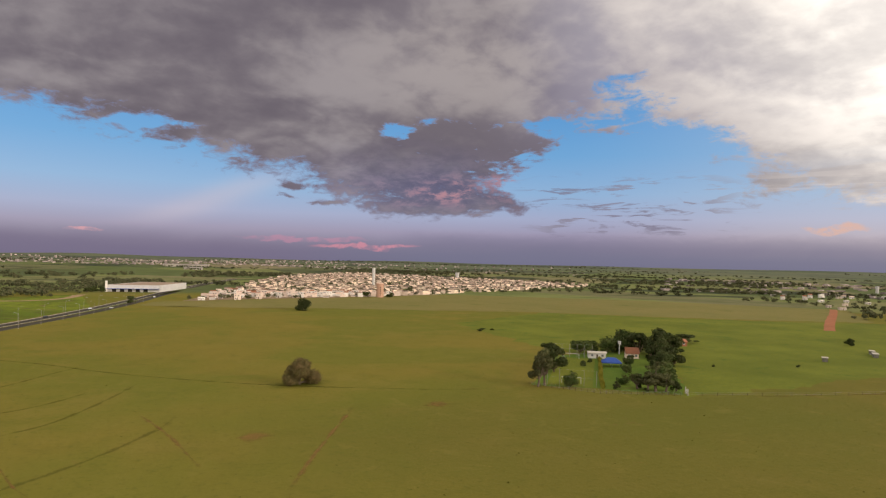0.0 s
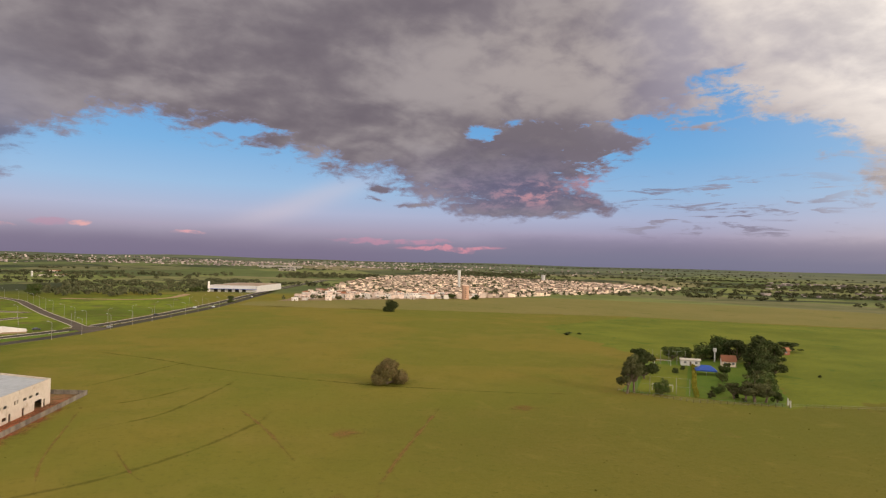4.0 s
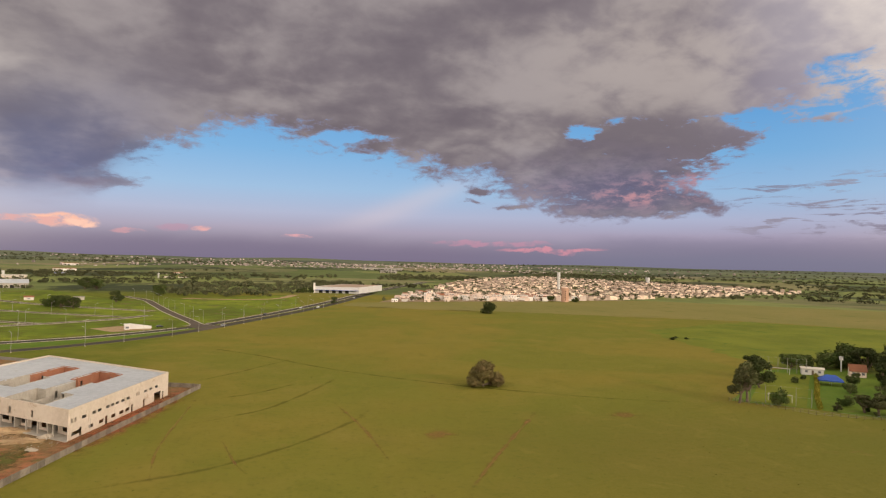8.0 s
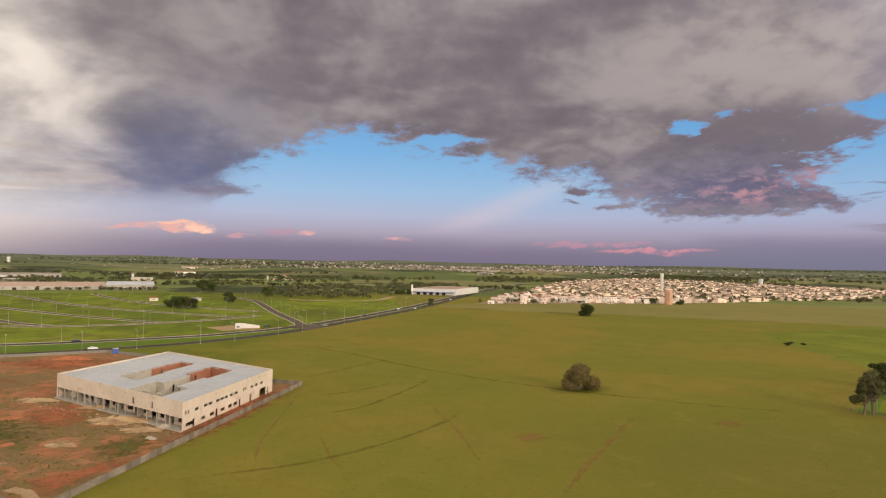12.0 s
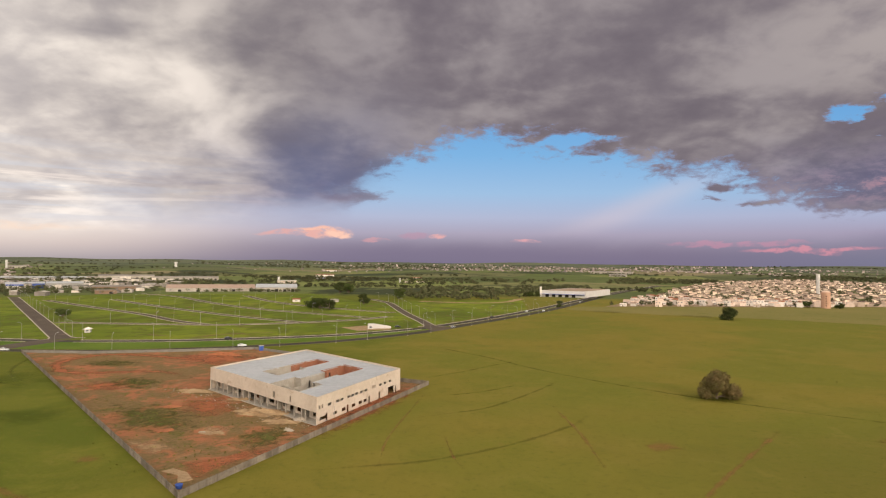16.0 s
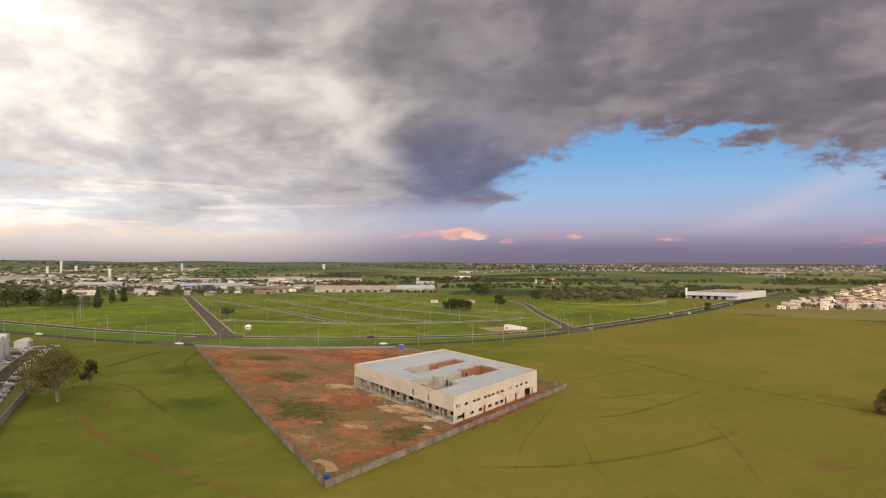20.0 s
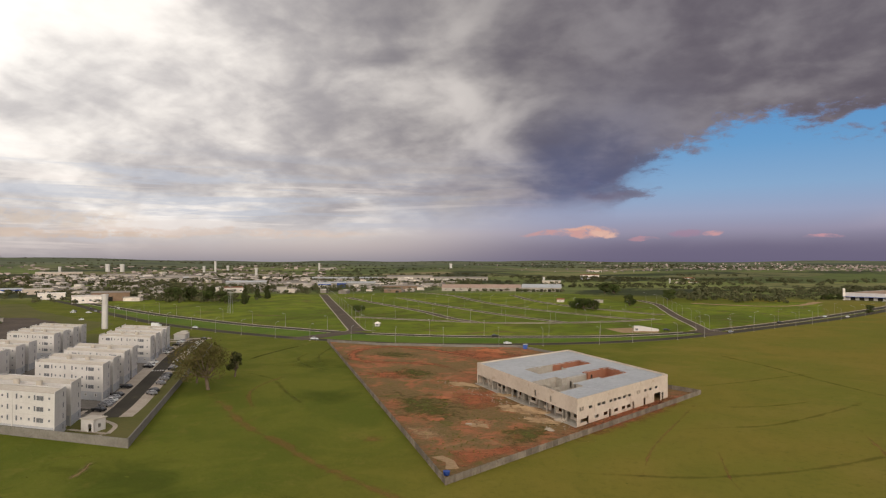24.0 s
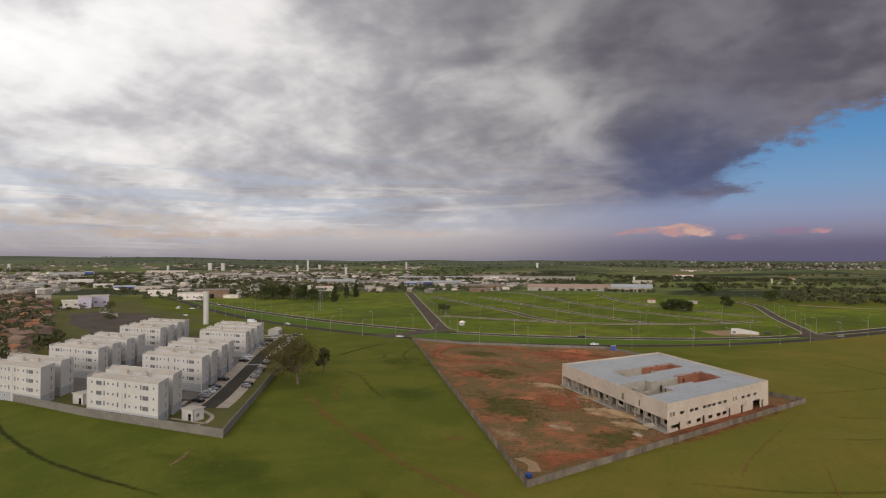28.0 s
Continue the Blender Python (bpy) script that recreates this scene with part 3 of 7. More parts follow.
M_CITY = surface("far_city_walls", (0.40, 0.32, 0.295), (0.24, 0.195, 0.18), 0.9, 0.05, 0.5, 0.0, island=0.45)
M_DISTRICT = surface("district_walls", (0.52, 0.46, 0.41), (0.30, 0.26, 0.23), 0.9, 0.1, 1.0, 0.0, island=0.55)
M_DISTROOF = surface("district_roof", (0.44, 0.40, 0.365), (0.20, 0.165, 0.14), 0.85, 0.01, 0.2, 0.0, island=0.65)
M_LOT = surface("bare_lot_earth", (0.120, 0.094, 0.078), (0.082, 0.068, 0.058), 0.95, 0.05, 0.8, 0.3, dirt=(0.15, 0.125, 0.07), dirt_at=0.56, spec=0.03)
M_DULL = surface("dull_grass", (0.095, 0.100, 0.030), (0.135, 0.120, 0.045), 0.95, 0.03, 0.5, 0.3, dirt=(0.15, 0.11, 0.06), dirt_at=0.56, spec=0.03)
M_YARD = surface("worn_paving", (0.19, 0.17, 0.15), (0.13, 0.115, 0.10), 0.9, 0.15, 1.5, 0.2, dirt=(0.26, 0.23, 0.20), dirt_at=0.56, spec=0.05)
M_BRICKTOWER = surface("brick_tower", (0.50, 0.30, 0.21), (0.42, 0.25, 0.175), 0.9, 0.15, 1.0, 0.2)
M_CARWHITE = surface("white_car_paint", (0.66, 0.66, 0.66), (0.62, 0.62, 0.62), 0.3, 1, 5, 0.0)
M_CARDARK = surface("dark_car_paint", (0.035, 0.035, 0.04), (0.03, 0.03, 0.033), 0.3, 1, 5, 0.0)
M_CARSILVER = surface("silver_car_paint", (0.36, 0.36, 0.38), (0.33, 0.33, 0.35), 0.3, 1, 5, 0.0, metal=0.5)
M_CARRED = surface("red_car_paint", (0.25, 0.03, 0.025), (0.22, 0.025, 0.02), 0.3, 1, 5, 0.0)
M_LEAF = foliage("leaves_green", (0.040, 0.062, 0.018), (0.075, 0.100, 0.028), (0.095, 0.095, 0.035))
M_LEAF_DRY = foliage("leaves_olive", (0.075, 0.064, 0.024), (0.128, 0.102, 0.040), (0.150, 0.100, 0.048))
M_LEAF_OLIVE = foliage("leaves_dull_olive", (0.062, 0.060, 0.018), (0.105, 0.092, 0.030), (0.125, 0.092, 0.042))
M_LEAF_DARK = foliage("leaves_dark", (0.034, 0.046, 0.015), (0.058, 0.072, 0.024), (0.072, 0.074, 0.030))
M_LEAF_GREY = foliage("leaves_grey_green", (0.048, 0.054, 0.022), (0.086, 0.088, 0.034), (0.098, 0.090, 0.042))
M_WOODS = foliage("far_woods", (0.048, 0.056, 0.027), (0.078, 0.083, 0.038), (0.105, 0.090, 0.050))
M_TUFT = foliage("grass_tufts", (0.105, 0.110, 0.020), (0.15, 0.145, 0.028), (0.17, 0.145, 0.038))


def soften(mat, scale=0.35, ragged=1.5, most=0.7):
    """Lets a laid-on mark wear away towards its edge, where its core value falls to nought."""
    n = Net(mat.node_tree)
    bsdf, outn = mat.node_tree.nodes["Principled BSDF"], mat.node_tree.nodes["Material Output"]
    at = n.node("ShaderNodeAttribute")
    at.attribute_name = "core"
    f = n.math("ADD", at.outputs["Fac"], n.math("MULTIPLY", n.math("SUBTRACT", n.noise(position(n), scale, 8, 0.72, 0.6), 0.5), ragged))
    mx = n.node("ShaderNodeMixShader")
    n.put(mx.inputs[0], n.step(f, 0.25, 1.10, 0.0, most))
    n.put(mx.inputs[1], n.node("ShaderNodeBsdfTransparent").outputs[0])
    n.put(mx.inputs[2], bsdf.outputs[0])
    n.put(outn.inputs["Surface"], mx.outputs[0])
    return mat


SOFT_TRAIL = soften(surface("worn_trail", (0.33, 0.145, 0.062), (0.25, 0.130, 0.045), 0.95, 0.12, 0.6, 0.4, spec=0.03), 0.16, 3.0, 0.38)
SOFT_DITCH = soften(surface("dark_grass_mark", (0.105, 0.098, 0.020), (0.125, 0.112, 0.024), 0.95, 0.1, 0.7, 0.4, spec=0.03), 0.11, 3.0, 0.36)
SOFT_RANK = soften(surface("rank_grass_mark", (0.040, 0.046, 0.012), (0.060, 0.064, 0.016), 0.95, 0.2, 0.9, 0.4, spec=0.03), 0.5, 1.4, 0.85)
SOFT_SOIL = soften(surface("red_soil_mark", (0.390, 0.132, 0.062), (0.305, 0.112, 0.056), 0.95, 0.06, 0.7, 0.5, dirt=(0.34, 0.18, 0.10), dirt_at=0.56, spec=0.03), 0.20, 1.8, 0.85)
SOFT_WEED = soften(surface("weed_mark", (0.082, 0.086, 0.018), (0.120, 0.108, 0.034), 0.95, 0.15, 1.0, 0.6, dirt=(0.17, 0.115, 0.055), dirt_at=0.54, spec=0.03), 0.28, 2.6, 0.85)
SOFT_SAND = soften(surface("sand_mark", (0.42, 0.28, 0.15), (0.33, 0.20, 0.11), 0.95, 0.3, 1.6, 0.5, spec=0.03), 0.40, 2.4, 0.75)
SOFT_LUSH = soften(surface("lush_grass_mark", (0.070, 0.098, 0.014), (0.100, 0.120, 0.018), 0.95, 0.08, 0.6, 0.4, spec=0.03), 0.06, 2.2, 0.45)

# ---- builders ----
def terrain(x, y):
    """Level ground near the camera, rolling land that climbs slowly towards the horizon."""
    r = math.hypot(x, y)
    k = min(max((r - 950) / 3850, 0), 1.2)
    s = min(max((r - 1000) / 1400, 0), 1)
    s = s * s * (3 - 2 * s)
    turn = min(max((math.degrees(math.atan2(-x, y)) - 42) / 26, 0), 1)
    ridge = 24 * turn * turn * (3 - 2 * turn) * min(max((r - 2400) / 1800, 0), 1) if y > 0 else 0
    return ridge + 47 * k ** 1.15 + s * (5 * math.sin(x * .0031 + .7) * math.sin(y * .0026 + 1.9) + 3.5 * math.sin(x * .0067 + y * .0041))


class Mesh:
    """Collects vertices and faces; each face may name a material slot."""
    def __init__(self):
        self.v, self.f, self.m, self.weld = [], [], [], False

    def join(self):
        """Corners that meet become one."""
        seen, index = {}, []
        for v in self.v:
            index.append(seen.setdefault(tuple(round(c, 3) for c in v), len(seen)))
        self.v = list(seen)
        kept = [(tuple(index[i] for i in f), k) for f, k in zip(self.f, self.m) if len({index[i] for i in f}) == len(f)]
        self.f, self.m = [f for f, _ in kept], [k for _, k in kept]

    def face(self, pts, slot=0):
        n = len(self.v)
        self.v += [tuple(p) for p in pts]
        self.f.append(tuple(range(n, n + len(pts))))
        self.m.append(slot)

    def prism(self, ring, z0, z1, slot=0, top=None):
        """An upright body on a ring of (x, y), counter-clockwise."""
        n, k = len(self.v), len(ring)
        self.v += [(x, y, z0) for x, y in ring] + [(x, y, z1) for x, y in ring]
        for i in range(k):
            j = (i + 1) % k
            self.f.append((n + i, n + j, n + k + j, n + k + i))
            self.m.append(slot)
        self.f += [tuple(range(n + k, n + 2 * k)), tuple(range(n + k - 1, n - 1, -1))]
        self.m += [slot if top is None else top, slot]

    def box(self, x0, x1, y0, y1, z0, z1, slot=0, top=None):
        self.prism([(x0, y0), (x1, y0), (x1, y1), (x0, y1)], z0, z1, slot, top)

    def tube(self, a, b, r0, r1, sides=6, slot=0):
        a, b = Vector(a), Vector(b)
        q = (b - a).to_track_quat("Z", "Y")
        n = len(self.v)
        for c, r in ((a, r0), (b, r1)):
            for i in range(sides):
                w = 2 * math.pi * i / sides
                self.v.append(tuple(c + q @ Vector((r * math.cos(w), r * math.sin(w), 0))))
        for i in range(sides):
            j = (i + 1) % sides
            self.f.append((n + i, n + j, n + sides + j, n + sides + i))
            self.m.append(slot)
        self.f += [tuple(range(n + sides - 1, n - 1, -1)), tuple(range(n + sides, n + 2 * sides))]
        self.m += [slot, slot]

    def data(self, name, *mats):
        me = bpy.data.meshes.new(name)
        if self.weld:
            self.join()
        me.from_pydata(self.v, [], self.f)
        for m in mats:
            me.materials.append(m)
        if len(mats) > 1:
            me.polygons.foreach_set("material_index", self.m)
        me.update()
        return me


def part(name, mesh, mats, parent=None, label="", at=None):
    """Links a Mesh, or mesh data, as one object under a thing."""
    if isinstance(mesh, Mesh):
        mesh = mesh.data(name, *(mats if isinstance(mats, (list, tuple)) else [mats]))
    ob = new(name, mesh)
    ob.parent = parent
    if at is not None:
        ob.matrix_basis = at
    if label:
        ob["label"] = label
    return ob


def thing(name, label, category, at=None, group="", kind=""):
    ob = new(name)
    ob.empty_display_size = 0.5
    if at is not None:
        ob.matrix_basis = at
    return tagged(ob, label, category, group, kind)


def smooth_line(points, step=6.0):
    """A soft line through the points, about evenly cut."""
    p = [Vector(q).to_2d() for q in points]
    p = [2 * p[0] - p[1]] + p + [2 * p[-1] - p[-2]]
    out = []
    for i in range(1, len(p) - 2):
        n = max(2, int((p[i + 1] - p[i]).length / step))
        for k in range(n):
            t = k / n
            out.append(0.5 * (2 * p[i] + (p[i + 1] - p[i - 1]) * t + (2 * p[i - 1] - 5 * p[i] + 4 * p[i + 1] - p[i + 2]) * t * t + (3 * p[i] - p[i - 1] - 3 * p[i + 1] + p[i + 2]) * t ** 3))
    return out + [p[-2]]


def side_of(line, d):
    """The line moved sideways to its right by d."""
    out = []
    for i, q in enumerate(line):
        w = (line[min(i + 1, len(line) - 1)] - line[max(i - 1, 0)]).normalized()
        out.append(q + Vector((w.y, -w.x)) * d)
    return out


def ribbon(line, d0, d1, z, thick=0.0, wobble=0.0, rng=None):
    """A strip between two sideways offsets of a line, lying on the land."""
    m = Mesh()
    a, b = side_of(line, d0), side_of(line, d1)
    if wobble:
        a = [q + Vector((rng.uniform(-1, 1), rng.uniform(-1, 1))) * wobble for q in a]
        b = [q + Vector((rng.uniform(-1, 1), rng.uniform(-1, 1))) * wobble for q in b]
    for i in range(len(line) - 1):
        pts = [a[i], b[i], b[i + 1], a[i + 1]]
        up = [(q.x, q.y, terrain(q.x, q.y) + z) for q in pts]
        m.face(up)
        if thick:
            lo = [(x, y, h - thick) for x, y, h in up]
            m.face([lo[0], lo[3], up[3], up[0]])
            m.face([lo[2], lo[1], up[1], up[2]])
    return m


def patch(ring, z, soft=0.0, rng=None, cell=0.0):
    """A level sheet inside a ring; soft: its edge wavers by that much."""
    pts = []
    for i, p in enumerate(ring):
        p, q = Vector(p), Vector(ring[(i + 1) % len(ring)])
        n = max(1, int((q - p).length / 6)) if soft else 1
        for k in range(n):
            w = p.lerp(q, k / n)
            if soft and k:
                w += Vector((rng.uniform(-soft, soft), rng.uniform(-soft, soft)))
            pts.append((w.x, w.y, z))
    bm = bmesh.new()
    bm.faces.new([bm.verts.new(p) for p in pts])
    bmesh.ops.triangulate(bm, faces=bm.faces[:])
    for f in bm.faces:
        if f.normal.z < 0:
            f.normal_flip()
    me = bpy.data.meshes.new("sheet")
    bm.to_mesh(me)
    bm.free()
    return me


def with_core(mesh, core):
    mesh.attributes.new("core", "FLOAT", "POINT").data.foreach_set("value", core)
    return mesh


def soft_ribbon(line, half, z, mat, rng, name="mark"):
    """A laid-on strip whose core value falls off to both sides and at its ends."""
    m, core = Mesh(), []
    cols = (-1.0, -0.5, 0.0, 0.5, 1.0)
    rows = [side_of(line, half * c) for c in cols]
    n = len(line)
    for i in range(n):
        end = min(1.0, 4.0 * min(i, n - 1 - i) / n + 0.15)
        for c, row in zip(cols, rows):
            q = row[i] + Vector((rng.uniform(-.15, .15), rng.uniform(-.15, .15))) * half
            m.v.append((q.x, q.y, terrain(q.x, q.y) + z))
            core.append((1.05 - abs(c)) * end)
    for i in range(n - 1):
        for k in range(4):
            a = i * 5 + k
            m.f.append((a, a + 1, a + 6, a + 5))
            m.m.append(0)
    return with_core(m.data(name, mat), core)


def soft_patch(ring, z, mat, name="mark"):
    """A laid-on patch that fades from its middle to its rim."""
    line = smooth_line(list(ring) + [ring[0]], 3.0)[:-1]
    mid = sum(line, Vector((0, 0))) / len(line)
    m, core, n = Mesh(), [], len(line)
    for k, f in ((0, 1.0), (1, 0.72), (2, 0.42)):
        for q in line:
            p = q.lerp(mid, f * 0.98)
            m.v.append((p.x, p.y, z))
            core.append((1.0, 0.80, 0.45)[k])
    for q in line:
        m.v.append((q.x, q.y, z))
        core.append(0.0)
    for k in range(3):
        for i in range(n):
            j = (i + 1) % n
            m.f.append((k * n + i, k * n + j, (k + 1) * n + j, (k + 1) * n + i))
            m.m.append(0)
    me = with_core(m.data(name, mat), core)
    for poly in me.polygons:
        if poly.normal.z < 0:
            poly.flip()
    return me


def inside(p, ring):
    x, y = p[0], p[1]
    hit = False
    for i in range(len(ring)):
        (x0, y0), (x1, y1) = ring[i][:2], ring[i - 1][:2]
        if (y0 > y) != (y1 > y) and x < (x1 - x0) * (y - y0) / (y1 - y0) + x0:
            hit = not hit
    return hit


def scatter(ring, n, rng, gap=0.0):
    xs, ys = [p[0] for p in ring], [p[1] for p in ring]
    out, tries = [], 0
    while len(out) < n and tries < n * 60:
        tries += 1
        p = (rng.uniform(min(xs), max(xs)), rng.uniform(min(ys), max(ys)))
        if inside(p, ring) and (not gap or all((p[0] - q[0]) ** 2 + (p[1] - q[1]) ** 2 > gap * gap for q in out)):
            out.append(p)
    return out


def leaves(mesh, blobs, count, size, rng, slot=0):
    """Many small bent leaf sprays through a crown of overlapping masses."""
    weights = [b[3] * b[4] * b[5] for b in blobs]
    for _ in range(count):
        x, y, z, rx, ry, rz = rng.choices(blobs, weights)[0]
        d = Vector((rng.gauss(0, 1), rng.gauss(0, 1), rng.gauss(0, 1))).normalized() * rng.uniform(0.35, 1.0) ** 0.55 * (1.0 if rng.random() < 0.8 else rng.uniform(1.0, 1.28))
        c = Vector((x + d.x * rx, y + d.y * ry, z + d.z * rz))
        out = Vector((d.x, d.y, d.z + 0.35)).normalized()
        out = (out + Vector((rng.gauss(0, 0.5), rng.gauss(0, 0.5), rng.gauss(0, 0.5)))).normalized()
        q = out.to_track_quat("Z", "Y")
        turn, s = rng.uniform(0, 6.28), size * rng.uniform(0.6, 1.35)
        a, b = Vector((math.cos(turn), math.sin(turn), 0)) * s, Vector((-math.sin(turn), math.cos(turn), 0)) * s * 0.7
        n = len(mesh.v)
        mesh.v += [tuple(c + q @ w) for w in (-a, -b + Vector((0, 0, 0.25 * s)), a * rng.uniform(0.7, 1.2), b + Vector((0, 0, 0.3 * s)))]
        mesh.f += [(n, n + 1, n + 2), (n, n + 2, n + 3)]
        mesh.m += [slot, slot]


def tree_meshes(rng, h, w, kind="round", count=900, size=0.55):
    """Trunk with limbs, and crown, of a tree h high and w across."""
    trunk, crown, blobs = Mesh(), Mesh(), []
    base = h * {"round": 0.09, "mound": 0.06, "tall": 0.24, "bush": 0.06, "cypress": 0.08}[kind]
    r = max(0.12, h * 0.028)
    lean = Vector((rng.uniform(-.04, .04) * h, rng.uniform(-.04, .04) * h, base))
    trunk.tube((0, 0, -0.3), lean, r * 1.25, r, 7)
    if kind == "cypress":
        trunk.tube(lean, (0, 0, h * 0.9), r, r * 0.3, 6)
        for i in range(9):
            t = i / 8
            blobs.append((rng.uniform(-.1, .1) * w, rng.uniform(-.1, .1) * w, h * (0.12 + 0.80 * t), w * 0.5 * (1 - 0.72 * t ** 1.4), w * 0.5 * (1 - 0.72 * t ** 1.4), h * 0.10))
    else:
        n = {"round": 13, "mound": 19, "tall": 10, "bush": 7}[kind]
        for i in range(n):
            a = 6.28 * i / n + rng.uniform(-.4, .4)
            far = w * 0.5 * rng.uniform(0.30, 0.84) if i else 0
            top = base + (h - base) * (rng.uniform(0.14, 0.74) if i else 0.74)
            if kind == "mound" and i:
                f = rng.uniform(0.05, 0.72)
                far, top = w * 0.5 * (0.86 - 0.75 * f) * rng.uniform(0.7, 1.0), base + (h - base) * f
            tip = Vector((math.cos(a) * far, math.sin(a) * far, top))
            knee = lean.lerp(tip, 0.5) + Vector((0, 0, -0.05 * h))
            trunk.tube(lean, knee, r * 0.7, r * 0.45, 5)
            trunk.tube(knee, tip, r * 0.45, r * 0.12, 5)
            s = w * rng.uniform(0.12, 0.26)
            blobs.append((tip.x, tip.y, tip.z, s, s * rng.uniform(0.8, 1.2), min(s * rng.uniform(0.7, 1.0), (h - top) * 0.98 if i == 0 else s)))
    leaves(crown, blobs, count, size, rng)
    return trunk, crown


TREE_DATA = {}


def tree_kind(key, h, w, kind, leaf, variants=3, count=900, size=0.55):
    rng = random.Random(hash_of(key))
    made = []
    for i in range(variants):
        trunk, crown = tree_meshes(rng, h, w, kind, count, size)
        made.append((trunk.data("trunk", M_BARK), crown.data("crown", leaf)))
    TREE_DATA[key] = made


def hash_of(text):
    return sum((i + 1) * ord(c) for i, c in enumerate(text))


def plant(key, x, y, scale=1.0, rng=random, label="", name="tree", group="", stretch=1.0):
    trunk, crown = TREE_DATA[key][rng.randrange(len(TREE_DATA[key]))]
    root = thing(name, label, "bush" if "bush" in key or "shrub" in name else "tree", group=group)
    root.matrix_basis = Matrix.LocRotScale((x, y, terrain(x, y)), Euler((0, 0, rng.uniform(0, 6.28))), (scale, scale, scale * stretch))
    part("trunk", trunk, None, root)
    part("crown", crown, None, root)
    return root


def walled(m, a, b, z0, z1, thick, openings, slot=0):
    """A straight wall from a to b whose openings (metres along it and heights) go through; thick to the left of its way."""
    m.weld = True
    a, b = Vector(a), Vector(b)
    w = (b - a).normalized()
    nrm = Vector((-w.y, w.x)) * thick
    length = (b - a).length
    xs = sorted({0.0, length, *[min(max(v, 0), length) for o in openings for v in o[:2]]})
    for x0, x1 in zip(xs, xs[1:]):
        mid, z = (x0 + x1) / 2, z0
        for o in sorted([o for o in openings if o[0] <= mid <= o[1]], key=lambda o: o[2]) + [(0, 0, z1, z1)]:
            if o[2] > z + 0.01:
                p, q = a + w * x0, a + w * x1
                m.prism([tuple(p), tuple(q), tuple(q + nrm), tuple(p + nrm)], z, o[2], slot)
            z = max(z, o[3])

# ---- ground: one sheet to the horizon ----
def make_ground():
    m = Mesh()
    radii = [0, 25, 60, 110, 180, 270, 380, 520, 700, 900, 1000, 1100, 1200, 1320, 1450, 1600, 1760, 1940, 2140, 2360, 2600, 2850, 3100, 3400, 3700, 4000, 4300, 4600, 4850]
    n = 180
    rings = []
    for r in radii:
        start = len(m.v)
        for i in range(1 if r == 0 else n):
            x, y = r * math.sin(2 * math.pi * i / n), r * math.cos(2 * math.pi * i / n)
            m.v.append((x, y, terrain(x, y)))
        rings.append(start)
    for k in range(1, len(radii)):
        for i in range(n):
            j = (i + 1) % n
            if k == 1:
                m.f.append((0, rings[1] + j, rings[1] + i))
            else:
                m.f.append((rings[k - 1] + i, rings[k - 1] + j, rings[k] + j, rings[k] + i))
    m.m = [0] * len(m.f)
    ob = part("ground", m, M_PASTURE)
    for poly in ob.data.polygons:
        poly.use_smooth = True
        if poly.normal.z < 0:
            poly.flip()
    return tagged(ob, "wide grazed pasture, olive green with tufts and bare red patches", "ground", kind="structure")


ground = make_ground()
rng = random.Random(5)


def sheet(name, ring, z, mat, label, soft=0.0):
    me = patch(ring, z, soft, rng)
    me.materials.append(mat)
    return tagged(new(name, me), label, "ground", kind="structure")


# the two carriageways, with the grass strip between them
HIGH_N = smooth_line([(-1000, 545), (-796, 465), (-640, 412), (-549, 384), (-470, 360), (-400, 345), (-336, 333), (-284, 329), (-252, 328), (-228, 330), (-171, 345), (-111, 377), (-81, 404), (-52, 444), (-16, 520), (24, 622), (61, 727), (103, 853), (170, 1040), (300, 1330)])
HIGH_S = smooth_line([(-1000, 505), (-640, 385), (-556, 352), (-470, 322), (-400, 300), (-336, 288), (-290, 283), (-248, 282), (-190, 288), (-150, 305), (-124, 320), (-95, 342), (-71, 368), (-45, 408), (-13, 478), (27, 570), (66, 676), (112, 820), (185, 1030), (315, 1320)])
road_n = tagged(part("road_north", ribbon(HIGH_N, 0.3, 8.8, 0.05), M_ASPHALT), "dark asphalt carriageway with pale kerbs", "road", kind="structure")
road_s = tagged(part("road_south", ribbon(HIGH_S, -8.8, -0.3, 0.05), M_ASPHALT), "dark asphalt carriageway beside the pasture", "road", kind="structure")
for name, line, d in (("kerb", HIGH_N, -0.9), ("kerb", HIGH_N, 8.8), ("kerb", HIGH_S, -10.0), ("kerb", HIGH_S, -0.3)):
    width = 1.2 if d == -0.9 else 0.35
    runs, run = [], []
    for q in line:
        # the kerb stops at the mouths of the two avenues
        if line is HIGH_N and min((q - Vector(c)).length for c in ((-241, 333), (-50, 446))) < 11:
            runs, run = runs + [run], []
        else:
            run.append(q)
    for piece in [r for r in runs + [run] if len(r) > 1]:
        part(name, ribbon(piece, d, d + width, 0.17, 0.17), M_KERB if line is HIGH_N else M_DULL, road_n if line is HIGH_N else road_s)
near, far_side = side_of(HIGH_N, 9.4), side_of(HIGH_S, -10.1)
ring = [tuple(q) for q in near] + [tuple(q) for q in reversed(far_side)]
sheet("median", ring, 0.07, M_VERGE, "green grass strip between the carriageways")

